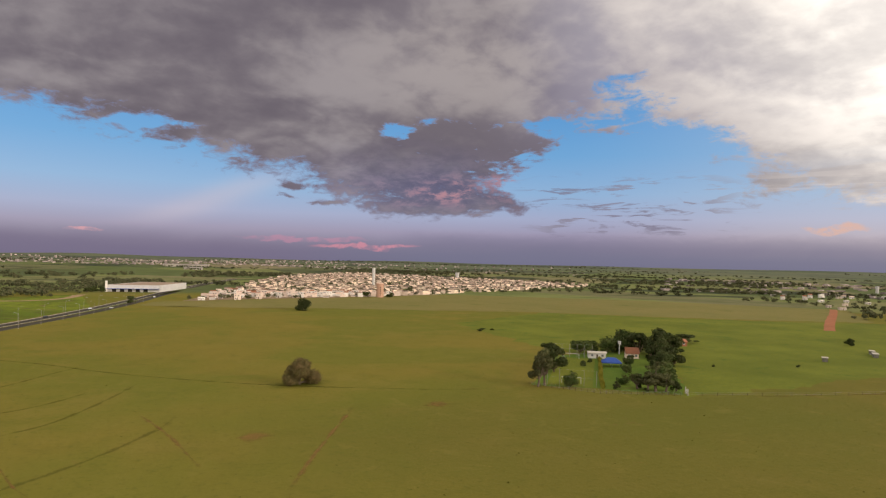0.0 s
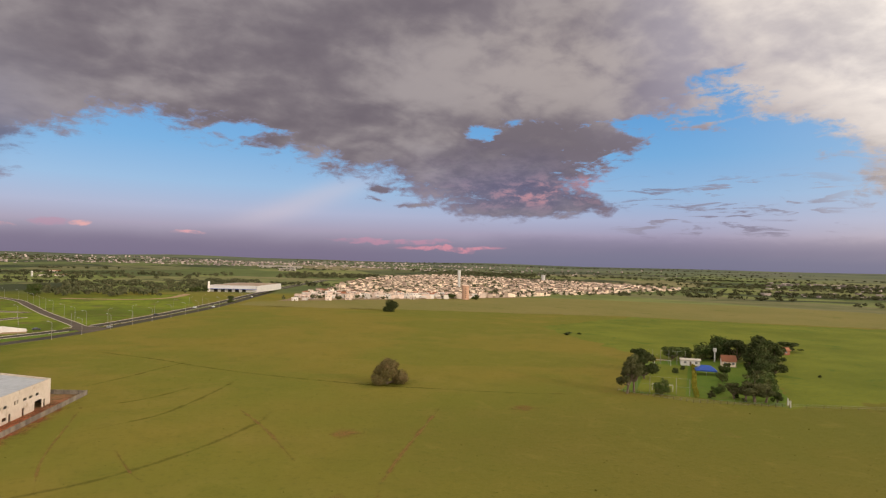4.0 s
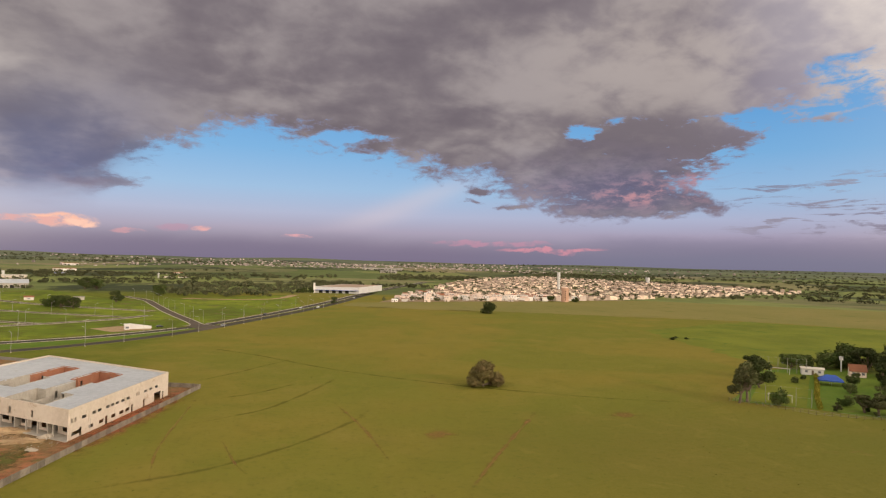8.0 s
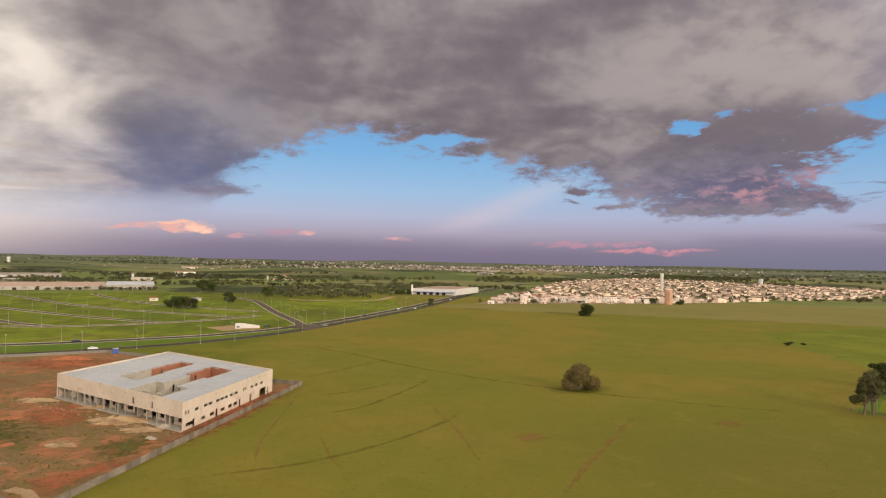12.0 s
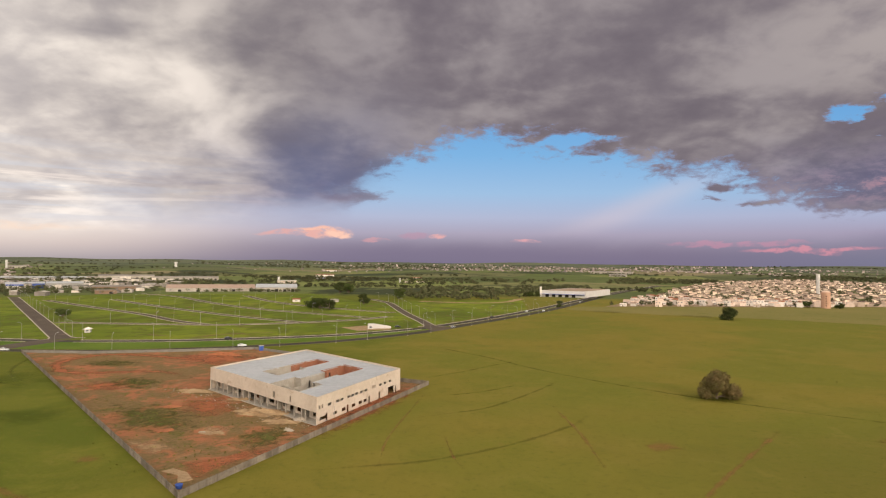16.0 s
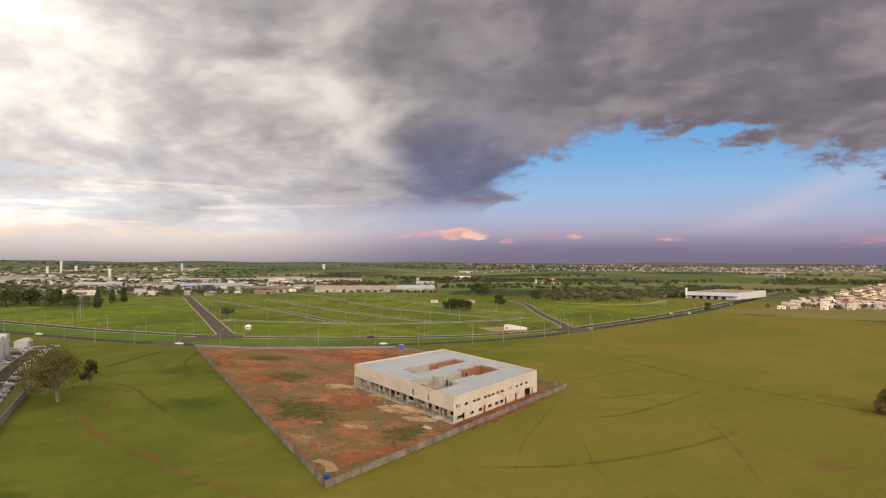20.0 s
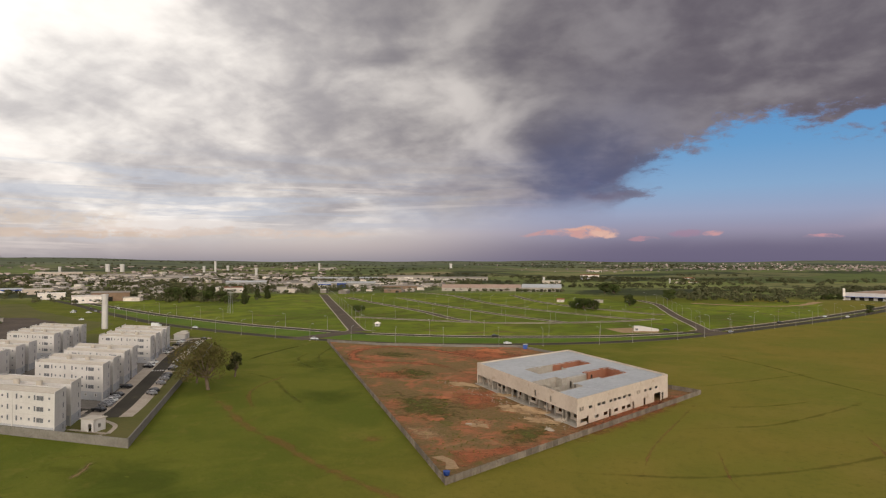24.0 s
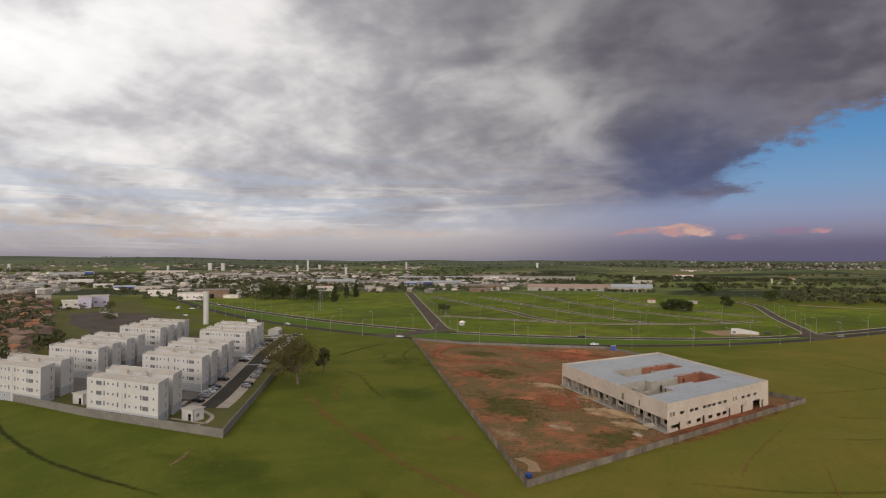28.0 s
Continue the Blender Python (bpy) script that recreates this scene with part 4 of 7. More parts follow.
# building plots with bright grass and short new streets
PLOTS = [(-1000, 560), (-549, 386), (-400, 347), (-252, 330), (-171, 347), (-81, 406), (-52, 446), (24, 624), (20, 830), (-150, 690), (-260, 860), (-480, 850), (-560, 680), (-640, 640), (-760, 640)]
sheet("plot_grass", PLOTS, 0.02, M_LOT_GRASS, "bright green grass of empty building plots", 1.5)
STREETS = [
    ("street", [(-241, 333), (-268, 362), (-345, 446), (-450, 560), (-512, 628), (-560, 680)], 9.5, "wide new asphalt avenue with pale kerbs"),
    ("street", [(-309, 418), (-262, 420), (-220, 423), (-190, 428), (-150, 450), (-112, 486), (-92, 520)], 6.5, "new asphalt street among empty plots"),
    ("street", [(-486, 637), (-390, 566), (-292, 495), (-237, 447), (-205, 428)], 6.5, "new asphalt street among empty plots"),
    ("street", [(-430, 668), (-330, 584), (-240, 515), (-185, 478), (-145, 456)], 6.5, "new asphalt street among empty plots"),
    ("street", [(-470, 790), (-398, 745), (-310, 650), (-239, 584), (-180, 545), (-110, 508)], 6.5, "new asphalt street among empty plots"),
    ("street", [(-330, 790), (-260, 690), (-190, 620), (-96, 560)], 6.5, "new asphalt street among empty plots"),
    ("street", [(-48, 445), (-58, 478), (-84, 555), (-108, 636), (-128, 700), (-160, 760)], 6.8, "asphalt avenue leading to the woods"),
]


def flared(line, half, extra, reach, z, thick=0.0, rim=0.0):
    """A street that widens in a curve where it leaves the highway; with rim, only its two kerbs."""
    m, run, rows = Mesh(), 0.0, []
    for i, q in enumerate(line):
        run += (q - line[i - 1]).length if i else 0.0
        k = max(0.0, 1 - run / reach)
        rows.append(half + extra * (1 - math.sqrt(1 - k * k)))
    for s in (-1, 1):
        w = [(line[min(i + 1, len(line) - 1)] - line[max(i - 1, 0)]).normalized() for i in range(len(line))]
        out = [q + Vector((d.y, -d.x)) * (s * h) for q, d, h in zip(line, w, rows)]
        far = [q + Vector((d.y, -d.x)) * (s * (h + rim)) for q, d, h in zip(line, w, rows)] if rim else line
        for i in range(len(line) - 1):
            pts = [(q.x, q.y, terrain(q.x, q.y) + z) for q in (out[i], out[i + 1], far[i + 1], far[i])]
            m.face(pts if s < 0 else pts[::-1])
            if thick:
                lo = [(x, y, h - thick) for x, y, h in pts]
                m.face([lo[0], lo[1], pts[1], pts[0]])
                m.face([lo[2], lo[3], pts[3], pts[2]])
    return m


for name, pts, width, label in STREETS:
    line = smooth_line(pts, 3.0)
    mouth = (6.0, 12.0) if "avenue" in label else (0.0, 1.0)
    st = tagged(part(name, flared(line, width / 2, *mouth, 0.06), M_STREET), label, "street", group="streets between the plots", kind="structure")
    part("kerb", flared(line, width / 2, *mouth, 0.16, 0.16, 0.7), M_KERB, st)
cross = Mesh()
for ring in ([(-249, 329), (-234, 331), (-240, 280), (-255, 281)], [(-54, 440), (-44, 458), (-32, 436), (-42, 414)]):
    cross.face([(x, y, 0.085) for x, y in ring][::-1])
tagged(part("median_crossing", cross, M_STREET), "worn asphalt crossing through the grass strip", "road", kind="structure")

# pasture: dry strip before the town, green strip by the farm, trodden lines
sheet("dry_field", [(60, 640), (118, 605), (228, 568), (323, 517), (397, 484), (469, 414), (545, 358), (640, 300), (1050, 560), (860, 790), (771, 800), (665, 812), (554, 806), (436, 770), (343, 738), (191, 717), (108, 694), (80, 690)], 0.045, M_DRY, "dry brownish pasture before the town", 4.0)
sheet("farm_meadow", [(256, 410), (398, 476), (472, 400), (560, 330), (640, 285), (500, 180), (400, 135), (190, 148), (235, 190), (232, 290)], 0.025, M_FARM_GRASS, "bright green meadow round the farmstead", 4.0)
LINES = [
    ([(-50, 362), (-30, 335), (-6, 308), (14, 280), (33, 258), (61, 232), (90, 212), (121, 195), (149, 187)], 1.5, SOFT_DITCH),
    ([(-30, 243), (-26, 248), (-14, 263), (0, 284), (12, 300)], 1.2, SOFT_DITCH), ([(-26, 180), (-14, 189), (0, 201), (16, 230), (24, 248)], 1.2, SOFT_DITCH),
    ([(-40, 133), (-28, 138), (-12, 145), (6, 160), (22, 180), (30, 196)], 1.3, SOFT_DITCH), ([(-22, 214), (-6, 222), (10, 240)], 1.0, SOFT_DITCH),
    ([(-23, 136), (-23, 141), (-25, 162), (-24, 191), (-23, 218)], 0.6, SOFT_TRAIL), ([(-11, 166), (-7, 148), (-4, 140)], 0.5, SOFT_TRAIL),
    ([(36, 112), (41, 125), (56, 149), (81, 187)], 1.1, SOFT_TRAIL), ([(19, 207), (24, 176), (26, 154), (27, 140)], 0.9, SOFT_TRAIL),
    ([(-137, 143), (-160, 165), (-172, 200)], 1.2, SOFT_TRAIL), ([(-205, 250), (-196, 228), (-178, 214), (-160, 208)], 1.2, SOFT_DITCH),
    ([(-215, 76), (-184, 69), (-155, 66), (-139, 66.3), (-122, 68), (-100, 71)], 1.3, SOFT_RANK),
    ([(190, 149), (236, 131), (330, 100), (460, 60)], 1.0, SOFT_TRAIL),
    ([(-170, 215), (-190, 235), (-205, 262), (-208, 275)], 1.2, SOFT_DITCH), ([(-120, 150), (-150, 170), (-170, 184), (-195, 190)], 1.4, SOFT_DITCH),
]
for k, (pts, width, mat) in enumerate(LINES):
    part("trodden_line", soft_ribbon(smooth_line(pts, 3.0), width, 0.030 + 0.0015 * k, mat, rng), None, ground, "worn cattle track" if mat is SOFT_TRAIL else "dark overgrown ditch" if mat is SOFT_RANK else "dark line of rank grass")
# lusher hollows, worn red ground and a muddy spot in the pasture by the flats
MARKS = [
    ([(-173, 158), (-148, 142), (-121, 127), (-105, 121), (-90, 114), (-78, 110), (-69, 107), (-55, 103), (-30, 98)], 2.4, SOFT_TRAIL, "broad worn red track across the grass"),
    ([(-211, 209), (-218, 229), (-224, 256), (-225, 268)], 1.4, SOFT_RANK, "dark line of rank grass"),
    ([(-132, 90), (-127, 85), (-124, 80)], 1.2, SOFT_SAND, "pale muddy hollow in the grass"),
]
for k, (pts, half, mat, label) in enumerate(MARKS):
    part("worn_mark", soft_ribbon(smooth_line(pts, 3.0), half, 0.062 + 0.002 * k, mat, rng), None, ground, label)
for k, (ring, mat, label) in enumerate((
        ([(-95, 137), (-88, 139), (-82, 135), (-88, 130)], SOFT_TRAIL, "bare reddish scrape"),
        ([(-150, 175), (-120, 190), (-112, 165), (-128, 150), (-150, 158)], SOFT_LUSH, "lush green hollow"),
        ([(-205, 240), (-180, 250), (-150, 220), (-165, 195), (-195, 205)], SOFT_LUSH, "lush green hollow"),
        ([(-120, 110), (-95, 100), (-80, 80), (-120, 70), (-150, 85)], SOFT_LUSH, "lush green hollow"),
        ([(-90, 100), (-60, 98), (-50, 85), (-80, 78)], SOFT_LUSH, "lush green hollow"),
        ([(60, 232), (80, 240), (96, 228), (84, 214), (64, 216)], SOFT_LUSH, "greener grass under the lone tree"),
        ([(36, 166), (46, 170), (50, 160), (40, 156)], SOFT_TRAIL, "bare reddish scrape"),
        ([(96, 176), (108, 182), (112, 174), (100, 169)], SOFT_TRAIL, "bare reddish scrape"),
        ([(20, 118), (34, 124), (30, 112), (20, 110)], SOFT_TRAIL, "bare reddish scrape"))):
    part("worn_patch", soft_patch(ring, 0.072 + 0.002 * k, mat), None, ground, label)

# ---- building site: walled plot of red soil with a two-storey shell ----
SE, NE, SW, NW = (Vector(p) for p in ((-46.5, 171.5), (-32.3, 223.0), (-97.5, 214.0), (-79.5, 264.0)))
PLOT_S, PLOT_NE, PLOT_NW = (-55.8, 115.3), (-23.6, 233.5), (-223.7, 282.0)
site_ring = [PLOT_S, PLOT_NE, (-38, 239), (-76, 286), (-122, 312), (-150, 299), (-190, 284), PLOT_NW]
site = sheet("site_ground", site_ring, 0.04, M_SITE, "red bare soil of a building site")
# haul track that loops back at the west end, bare red ground, weeds and spilled sand
haul = smooth_line([(-104, 225), (-130, 243), (-148, 240), (-166, 236), (-183, 252), (-187, 272), (-176, 284), (-145, 279), (-120, 268), (-104, 250)], 3)
part("haul_track", soft_ribbon(haul, 5.5, 0.050, SOFT_SOIL, rng), None, site, "looping haul track worn into the red soil")
for k, (ring, mat, label) in enumerate((
        ([(-43, 160), (-28, 222), (-40, 244), (-78, 280), (-112, 262), (-114, 240), (-106, 222), (-96, 208), (-60, 170), (-52, 158)], SOFT_SOIL, "bare trampled red soil round the shell"),
        ([(-166, 290), (-140, 300), (-112, 300), (-84, 286), (-104, 262), (-130, 252), (-146, 268)], SOFT_SOIL, "red earth drive along the road wall"),
        ([(-104, 200), (-90, 208), (-72, 190), (-72, 170), (-90, 174)], SOFT_SOIL, "bare red scrape"),
        ([(-72, 134), (-60, 143), (-54, 155), (-46, 152), (-54, 130), (-57, 119), (-62, 120)], SOFT_SOIL, "bare red corner of the site"),
        ([(-150, 222), (-134, 226), (-120, 208), (-132, 200), (-148, 208)], SOFT_SOIL, "bare red scrape"),
        ([(-56, 150), (-42, 146), (-20, 228), (-34, 240), (-40, 222)], SOFT_SOIL, "red strip between shell and wall"),
        ([(-50, 156), (-43, 152), (-24, 226), (-32, 230)], SOFT_SOIL, "red strip between shell and wall"),
        ([(-176, 246), (-178, 268), (-152, 270), (-148, 252)], SOFT_WEED, "weeds inside the loop of the track"),
        ([(-124, 194), (-102, 192), (-84, 184), (-70, 166), (-76, 150), (-94, 152), (-110, 170)], SOFT_WEED, "green weeds over the soil"),
        ([(-66, 160), (-61, 172), (-50, 172), (-46, 158), (-50, 144), (-60, 144)], SOFT_WEED, "dark weeds before the shell"),
        ([(-146, 234), (-126, 234), (-112, 218), (-122, 205), (-140, 214)], SOFT_WEED, "green weeds over the soil"),
        ([(-68, 180), (-65, 187), (-54, 180), (-51, 171), (-61, 170)], SOFT_SAND, "spread yellow sand"),
        ([(-104, 213), (-92, 214), (-84, 205), (-100, 204)], SOFT_SAND, "spread yellow sand"),
        ([(-93, 151), (-82, 155), (-70, 147), (-71, 136), (-83, 142)], SOFT_SAND, "tan scraped soil"),
        ([(-77, 165), (-70, 169), (-65, 162), (-72, 157)], SOFT_SAND, "tan scraped soil"))):
    part("soil_patch", soft_patch(ring, 0.056 + 0.003 * k, mat), None, site, label)


def spot(u, v):
    return SE * ((1 - u) * (1 - v)) + NE * (u * (1 - v)) + SW * ((1 - u) * v) + NW * (u * v)


def quad(u0, u1, v0, v1):
    return [tuple(spot(u, v)) for u, v in ((u0, v0), (u1, v0), (u1, v1), (u0, v1))]


shell = thing("unfinished_building", "cream rendered two-storey shell with grey sheet roof and open courts", "building")
LU, LV = (NE - SE).length, (SW - SE).length
m = Mesh()
ups = [(s, 1.9 if i not in (0, 1, 10, 11) else 0.8) for i, s in enumerate((0.02, 0.045, 0.105, 0.19, 0.235, 0.31, 0.355, 0.40, 0.455, 0.51, 0.61, 0.635, 0.70, 0.76, 0.83))]
los = [(s, w, z) for s, w, z in ((0.02, 1.7, 0), (0.055, 1.7, 0), (0.085, 1.2, 1), (0.16, 1.8, 0), (0.25, 1.8, 0), (0.305, 1.3, 1), (0.36, 1.8, 0), (0.44, 1.8, 0), (0.50, 1.8, 0), (0.56, 1.2, 1), (0.69, 1.4, 1), (0.82, 4.6, 2), (0.92, 1.2, 1))]
holes = [(s * LU, s * LU + w, 4.05, 4.85 if w > 1 else 5.1) for s, w in ups] + [(s * LU, s * LU + w * (1.3 if d == 0 else 1.0), 0.85 if d == 0 else 0.0, 1.8 if d == 0 else 2.2 if d == 1 else 2.6) for s, w, d in los]
walled(m, SE, NE, 0, 7.5, 0.25, holes)
part("facade", m, M_RENDER, shell, "cream render with two rows of small openings")
for s, w in ups:
    p, q = SE.lerp(NE, s), SE.lerp(NE, s + w / LU)
    if w > 1:
        inn = Vector((-(NE - SE).y, (NE - SE).x)).normalized() * 0.14
        f = Mesh()
        for a, b, z0, z1 in ((p, q, 4.05, 4.12), (p, q, 4.78, 4.85)):
            f.prism([tuple(a + inn * 0.6), tuple(b + inn * 0.6), tuple(b + inn), tuple(a + inn)], z0, z1)
        part("window_frame", f, M_STEEL, shell)
m = Mesh()
walled(m, SW, SE, 3.3, 7.5, 0.25, [(LV * (1 - 0.36), LV * (1 - 0.36) + 1.3, 4.0, 5.7), (LV * (1 - 0.22), LV * (1 - 0.22) + 1.0, 4.0, 5.7)])
part("upper_wall", m, M_RENDER, shell, "stained cream upper wall above open bays")
for ends, nm in (((NE, NW), "rear_wall"), ((NW, SW), "end_wall")):
    m = Mesh()
    walled(m, ends[0], ends[1], 0 if nm == "rear_wall" else 0, 7.5, 0.25, [(6 + i * 6.0, 8.2 + i * 6.0, 1.0, 2.2) for i in range(6)])
    part(nm, m, M_RENDER, shell)
across = (NE - SE).normalized()
along = (SW - SE).normalized()
for v in (0.006, 0.09, 0.18, 0.25, 0.32, 0.41, 0.47, 0.53, 0.585, 0.64, 0.70, 0.75, 0.81, 0.86, 0.93, 0.995):
    c = Mesh()
    p = spot(0.006, v)
    c.prism([tuple(p), tuple(p + across * 0.5), tuple(p + across * 0.5 + along * 0.35), tuple(p + along * 0.35)], -0.1, 3.3)
    part("column", c, M_CONCRETE, shell)
back = Mesh()
walled(back, spot(0.17, 1.0), spot(0.17, 0.0), 0, 3.3, 0.2, [(4 + 5.2 * i, 6.4 + 5.2 * i, 0, 2.2) for i in range(12)])
part("inner_wall", back, M_CONCRETE, shell, "bare block wall behind the open bays")
near_wall = Mesh()
walled(near_wall, spot(0.062, 0.97), spot(0.062, 0.03), 0, 3.3, 0.15, [(1.5 + 4.1 * i, 3.3 + 4.1 * i + (i % 3) * 0.5, 0.0 if i % 2 else 0.9, 2.3) for i in range(15)])
part("bay_wall", near_wall, M_RENDER, shell, "patched cream wall behind the columns")
plinth = Mesh()
plinth.prism(quad(-0.02, 0.10, 0.0, 1.0), 0.0, 0.18)
part("plinth", plinth, M_CONCRETE, shell, "dusty concrete floor edge under the bays")
for v in (0.0, 0.13, 0.33, 0.50, 0.66, 0.82):
    c = Mesh()
    walled(c, spot(0.17, v + 0.004), spot(0.02, v + 0.004), 0, 3.2, 0.15, [])
    if v:
        part("cross_wall", c, M_CONCRETE, shell)
slab = Mesh()
slab.prism(quad(0.006, 0.994, 0.006, 0.994), 3.25, 3.5)
part("floor_slab", slab, M_CONCRETE, shell)
COURTS = [(0.217, 0.50, 0.53, 0.68), (0.50, 0.80, 0.555, 0.68), (0.02, 0.26, 0.17, 0.41), (0.26, 0.53, 0.25, 0.36), (0.53, 0.81, 0.225, 0.40)]
us = sorted({0.005, 0.995, *[c[i] for c in COURTS for i in (0, 1)]})
vs = sorted({0.005, 0.995, *[c[i] for c in COURTS for i in (2, 3)]})


def is_court(u, v):
    return any(c[0] < u < c[1] and c[2] < v < c[3] for c in COURTS)


roof = Mesh()
roof.weld = True
for u0, u1 in zip(us, us[1:]):
    for v0, v1 in zip(vs, vs[1:]):
        if not is_court((u0 + u1) / 2, (v0 + v1) / 2):
            roof.prism(quad(u0, u1, v0, v1), 6.85, 7.05)
part("roof", roof, M_ROOFSHEET, shell, "pale grey metal roof sheets")
ribs = Mesh()
for i in range(1, 40):
    v = i / 40
    for u0, u1 in zip(us, us[1:]):
        if not is_court((u0 + u1) / 2, v):
            a, b = spot(u0, v), spot(u1, v)
            ribs.prism([tuple(a), tuple(b), tuple(b + along * 0.12), tuple(a + along * 0.12)], 7.05, 7.10)
tagged(part("roof_seams", ribs, M_ROOFSHEET, shell), kind="stuff")
for c in COURTS:
    # inner faces of the courts, with red block between concrete
    m = Mesh()
    for (ua, va), (ub, vb) in (((c[0], c[2]), (c[0], c[3])), ((c[0], c[3]), (c[1], c[3])), ((c[1], c[3]), (c[1], c[2])), ((c[1], c[2]), (c[0], c[2]))):
        a, b = spot(ua, va), spot(ub, vb)
        n = int((b - a).length / 4) + 1
        for k in range(n):
            p, q = a.lerp(b, k / n), a.lerp(b, (k + 1) / n)
            mid_u = (ua + (ub - ua) * (k + .5) / n)
            mid_v = (va + (vb - va) * (k + .5) / n)
            eps = 0.01
            du, dv = (0, 0)
            if ua == ub:
                du = -eps if ua == c[0] else eps
            else:
                dv = -eps if va == c[2] else eps
            if is_court(mid_u + du, mid_v + dv):
                continue
            walled(m, p, q, 3.5, 7.2, 0.15, [(1.2, 2.2, 3.5, 5.7)] if k % 3 == 1 else [])
    part("court_wall", m, M_BRICK if c[0] > 0.4 else M_CONCRETE, shell, "red hollow-block court wall" if c[0] > 0.4 else "")
mid_wall = Mesh()
walled(mid_wall, spot(0.03, 0.30), spot(0.26, 0.30), 3.5, 6.0, 0.15, [(3, 4, 3.5, 5.4)])
walled(mid_wall, spot(0.14, 0.41), spot(0.14, 0.18), 3.5, 5.6, 0.15, [(3, 4, 3.5, 5.2)])
part("court_partition", mid_wall, M_CONCRETE, shell)
cope = Mesh()
for a, b in ((SE, NE), (NE, NW), (NW, SW), (SW, SE)):
    w = (b - a).normalized()
    nn = Vector((-w.y, w.x))
    cope.prism([tuple(a - nn * 0.05), tuple(b - nn * 0.05), tuple(b + nn * 0.32), tuple(a + nn * 0.32)], 7.5, 7.56)
part("coping", cope, M_RENDER, shell)


def heap(name, x, y, w, d, h, mat, label, seed):
    """An uneven spoil heap with a ragged foot."""
    r = random.Random(seed)
    m = Mesh()
    n, k = 40, 12
    off = Vector((seed * 7.3, seed * 3.1, 0))
    for j in range(k + 1):
        for i in range(n):
            a = 2 * math.pi * i / n
            foot = 0.72 + 0.42 * noise.noise(Vector((math.cos(a) * 1.6, math.sin(a) * 1.6, 0)) + off) + 0.14 * r.uniform(-1, 1)
            px, py = w / 2 * (j / k) * foot * math.cos(a), d / 2 * (j / k) * foot * math.sin(a)
            z = h * (1 - (j / k) ** 1.6) * (0.75 + 0.9 * noise.noise(Vector((px * 0.35, py * 0.35, 0)) + off)) + 0.12 * noise.noise(Vector((px, py, 4)) + off)
            m.v.append((px, py, max(z, -0.03) if j < k else -0.15))
    for j in range(k):
        for i in range(n):
            q = (i + 1) % n
            m.f.append((j * n + i, (j + 1) * n + i, (j + 1) * n + q, j * n + q))
    m.m = [0] * len(m.f)
    m.weld = True
    ob = part(name, m, mat, None, at=Matrix.Translation((x, y, 0.05)))
    return tagged(ob, label, "heap", group="spoil heaps")


heap("sand_mound", -67, 182, 24, 11, 1.7, M_SAND, "heap of yellow building sand before the bays", 1)
heap("sand_mound", -57, 173, 14, 7, 1.0, M_SAND, "low spread of yellow sand by the corner", 2)
heap("sand_mound", -101, 209, 17, 7, 1.0, M_SAND, "long pale sand heap near the shell", 3)
heap("soil_mound", -128, 292, 20, 7, 2.2, M_SOIL, "large red earth heap by the road wall", 4)
heap("soil_mound", -96, 186, 7, 5, 0.9, M_SOIL, "small red earth heap among weeds", 5)
heap("soil_mound", -84, 160, 6, 5, 0.7, M_SOIL, "small red earth heap among weeds", 6)
heap("debris_mound", -52, 165, 4, 3, 0.9, M_KERB, "pale rubble heap at the building corner", 7)
heap("sand_mound", -80, 199, 14, 5, 0.8, M_SAND, "trampled sand and mortar spilled before the bays", 9)
heap("debris_mound", -52.6, 176, 5, 4, 1.2, M_KERB, "pale rubble heap at the building corner", 11)
heap("sand_mound", -71, 160, 9, 5, 0.5, M_SAND, "low tan sand spread among the weeds", 12)
heap("debris_mound", -49, 145, 2.4, 1.6, 0.5, M_KERB, "small pale rubble heap by the wall", 13)
heap("debris_mound", -73, 160, 4, 3, 0.7, M_CONCRETE, "grey rubble heap on the soil", 8)
pad = Mesh()
pad.prism([(-67.0, 129.3), (-62.6, 127.6), (-61.6, 129.5), (-65.6, 131.3)], 0.0, 0.22)
pad.prism([(-62.55, 127.55), (-60.4, 123.4), (-58.2, 125.4), (-61.5, 129.4)], 0.0, 0.22)
tagged(part("concrete_pad", pad, M_SAND), "tan L-shaped slab on the bare soil", "slab")
bits = Mesh()
brng = random.Random(9)
for _ in range(190):
    u, v = brng.random(), brng.random()
    x, y = -48 - 62 * v + brng.gauss(0, 2), 171 + 44 * v - 5 * u + brng.gauss(0, 2)
    s = brng.uniform(0.05, 0.2)
    t = brng.uniform(0, 3)
    c, e = math.cos(t) * s, math.sin(t) * s
    bits.prism([(x - c, y - e), (x + e, y - c), (x + c, y + e), (x - e, y + c)], 0.0, 0.06 + s * brng.uniform(0.3, 0.8))
tagged(part("rubble", bits, M_CONCRETE), "scattered broken blocks and rubble before the bays", "rubble", kind="stuff")
tank = Mesh()
tank.tube((-58.5, 120.5, 0.04), (-58.5, 120.5, 0.8), 0.60, 0.70, 16)
tank.tube((-58.5, 120.5, 0.8), (-58.5, 120.5, 0.86), 0.76, 0.76, 16)
tagged(part("water_tank", tank, M_BLUE), "small blue plastic water tank in the corner", "tank")

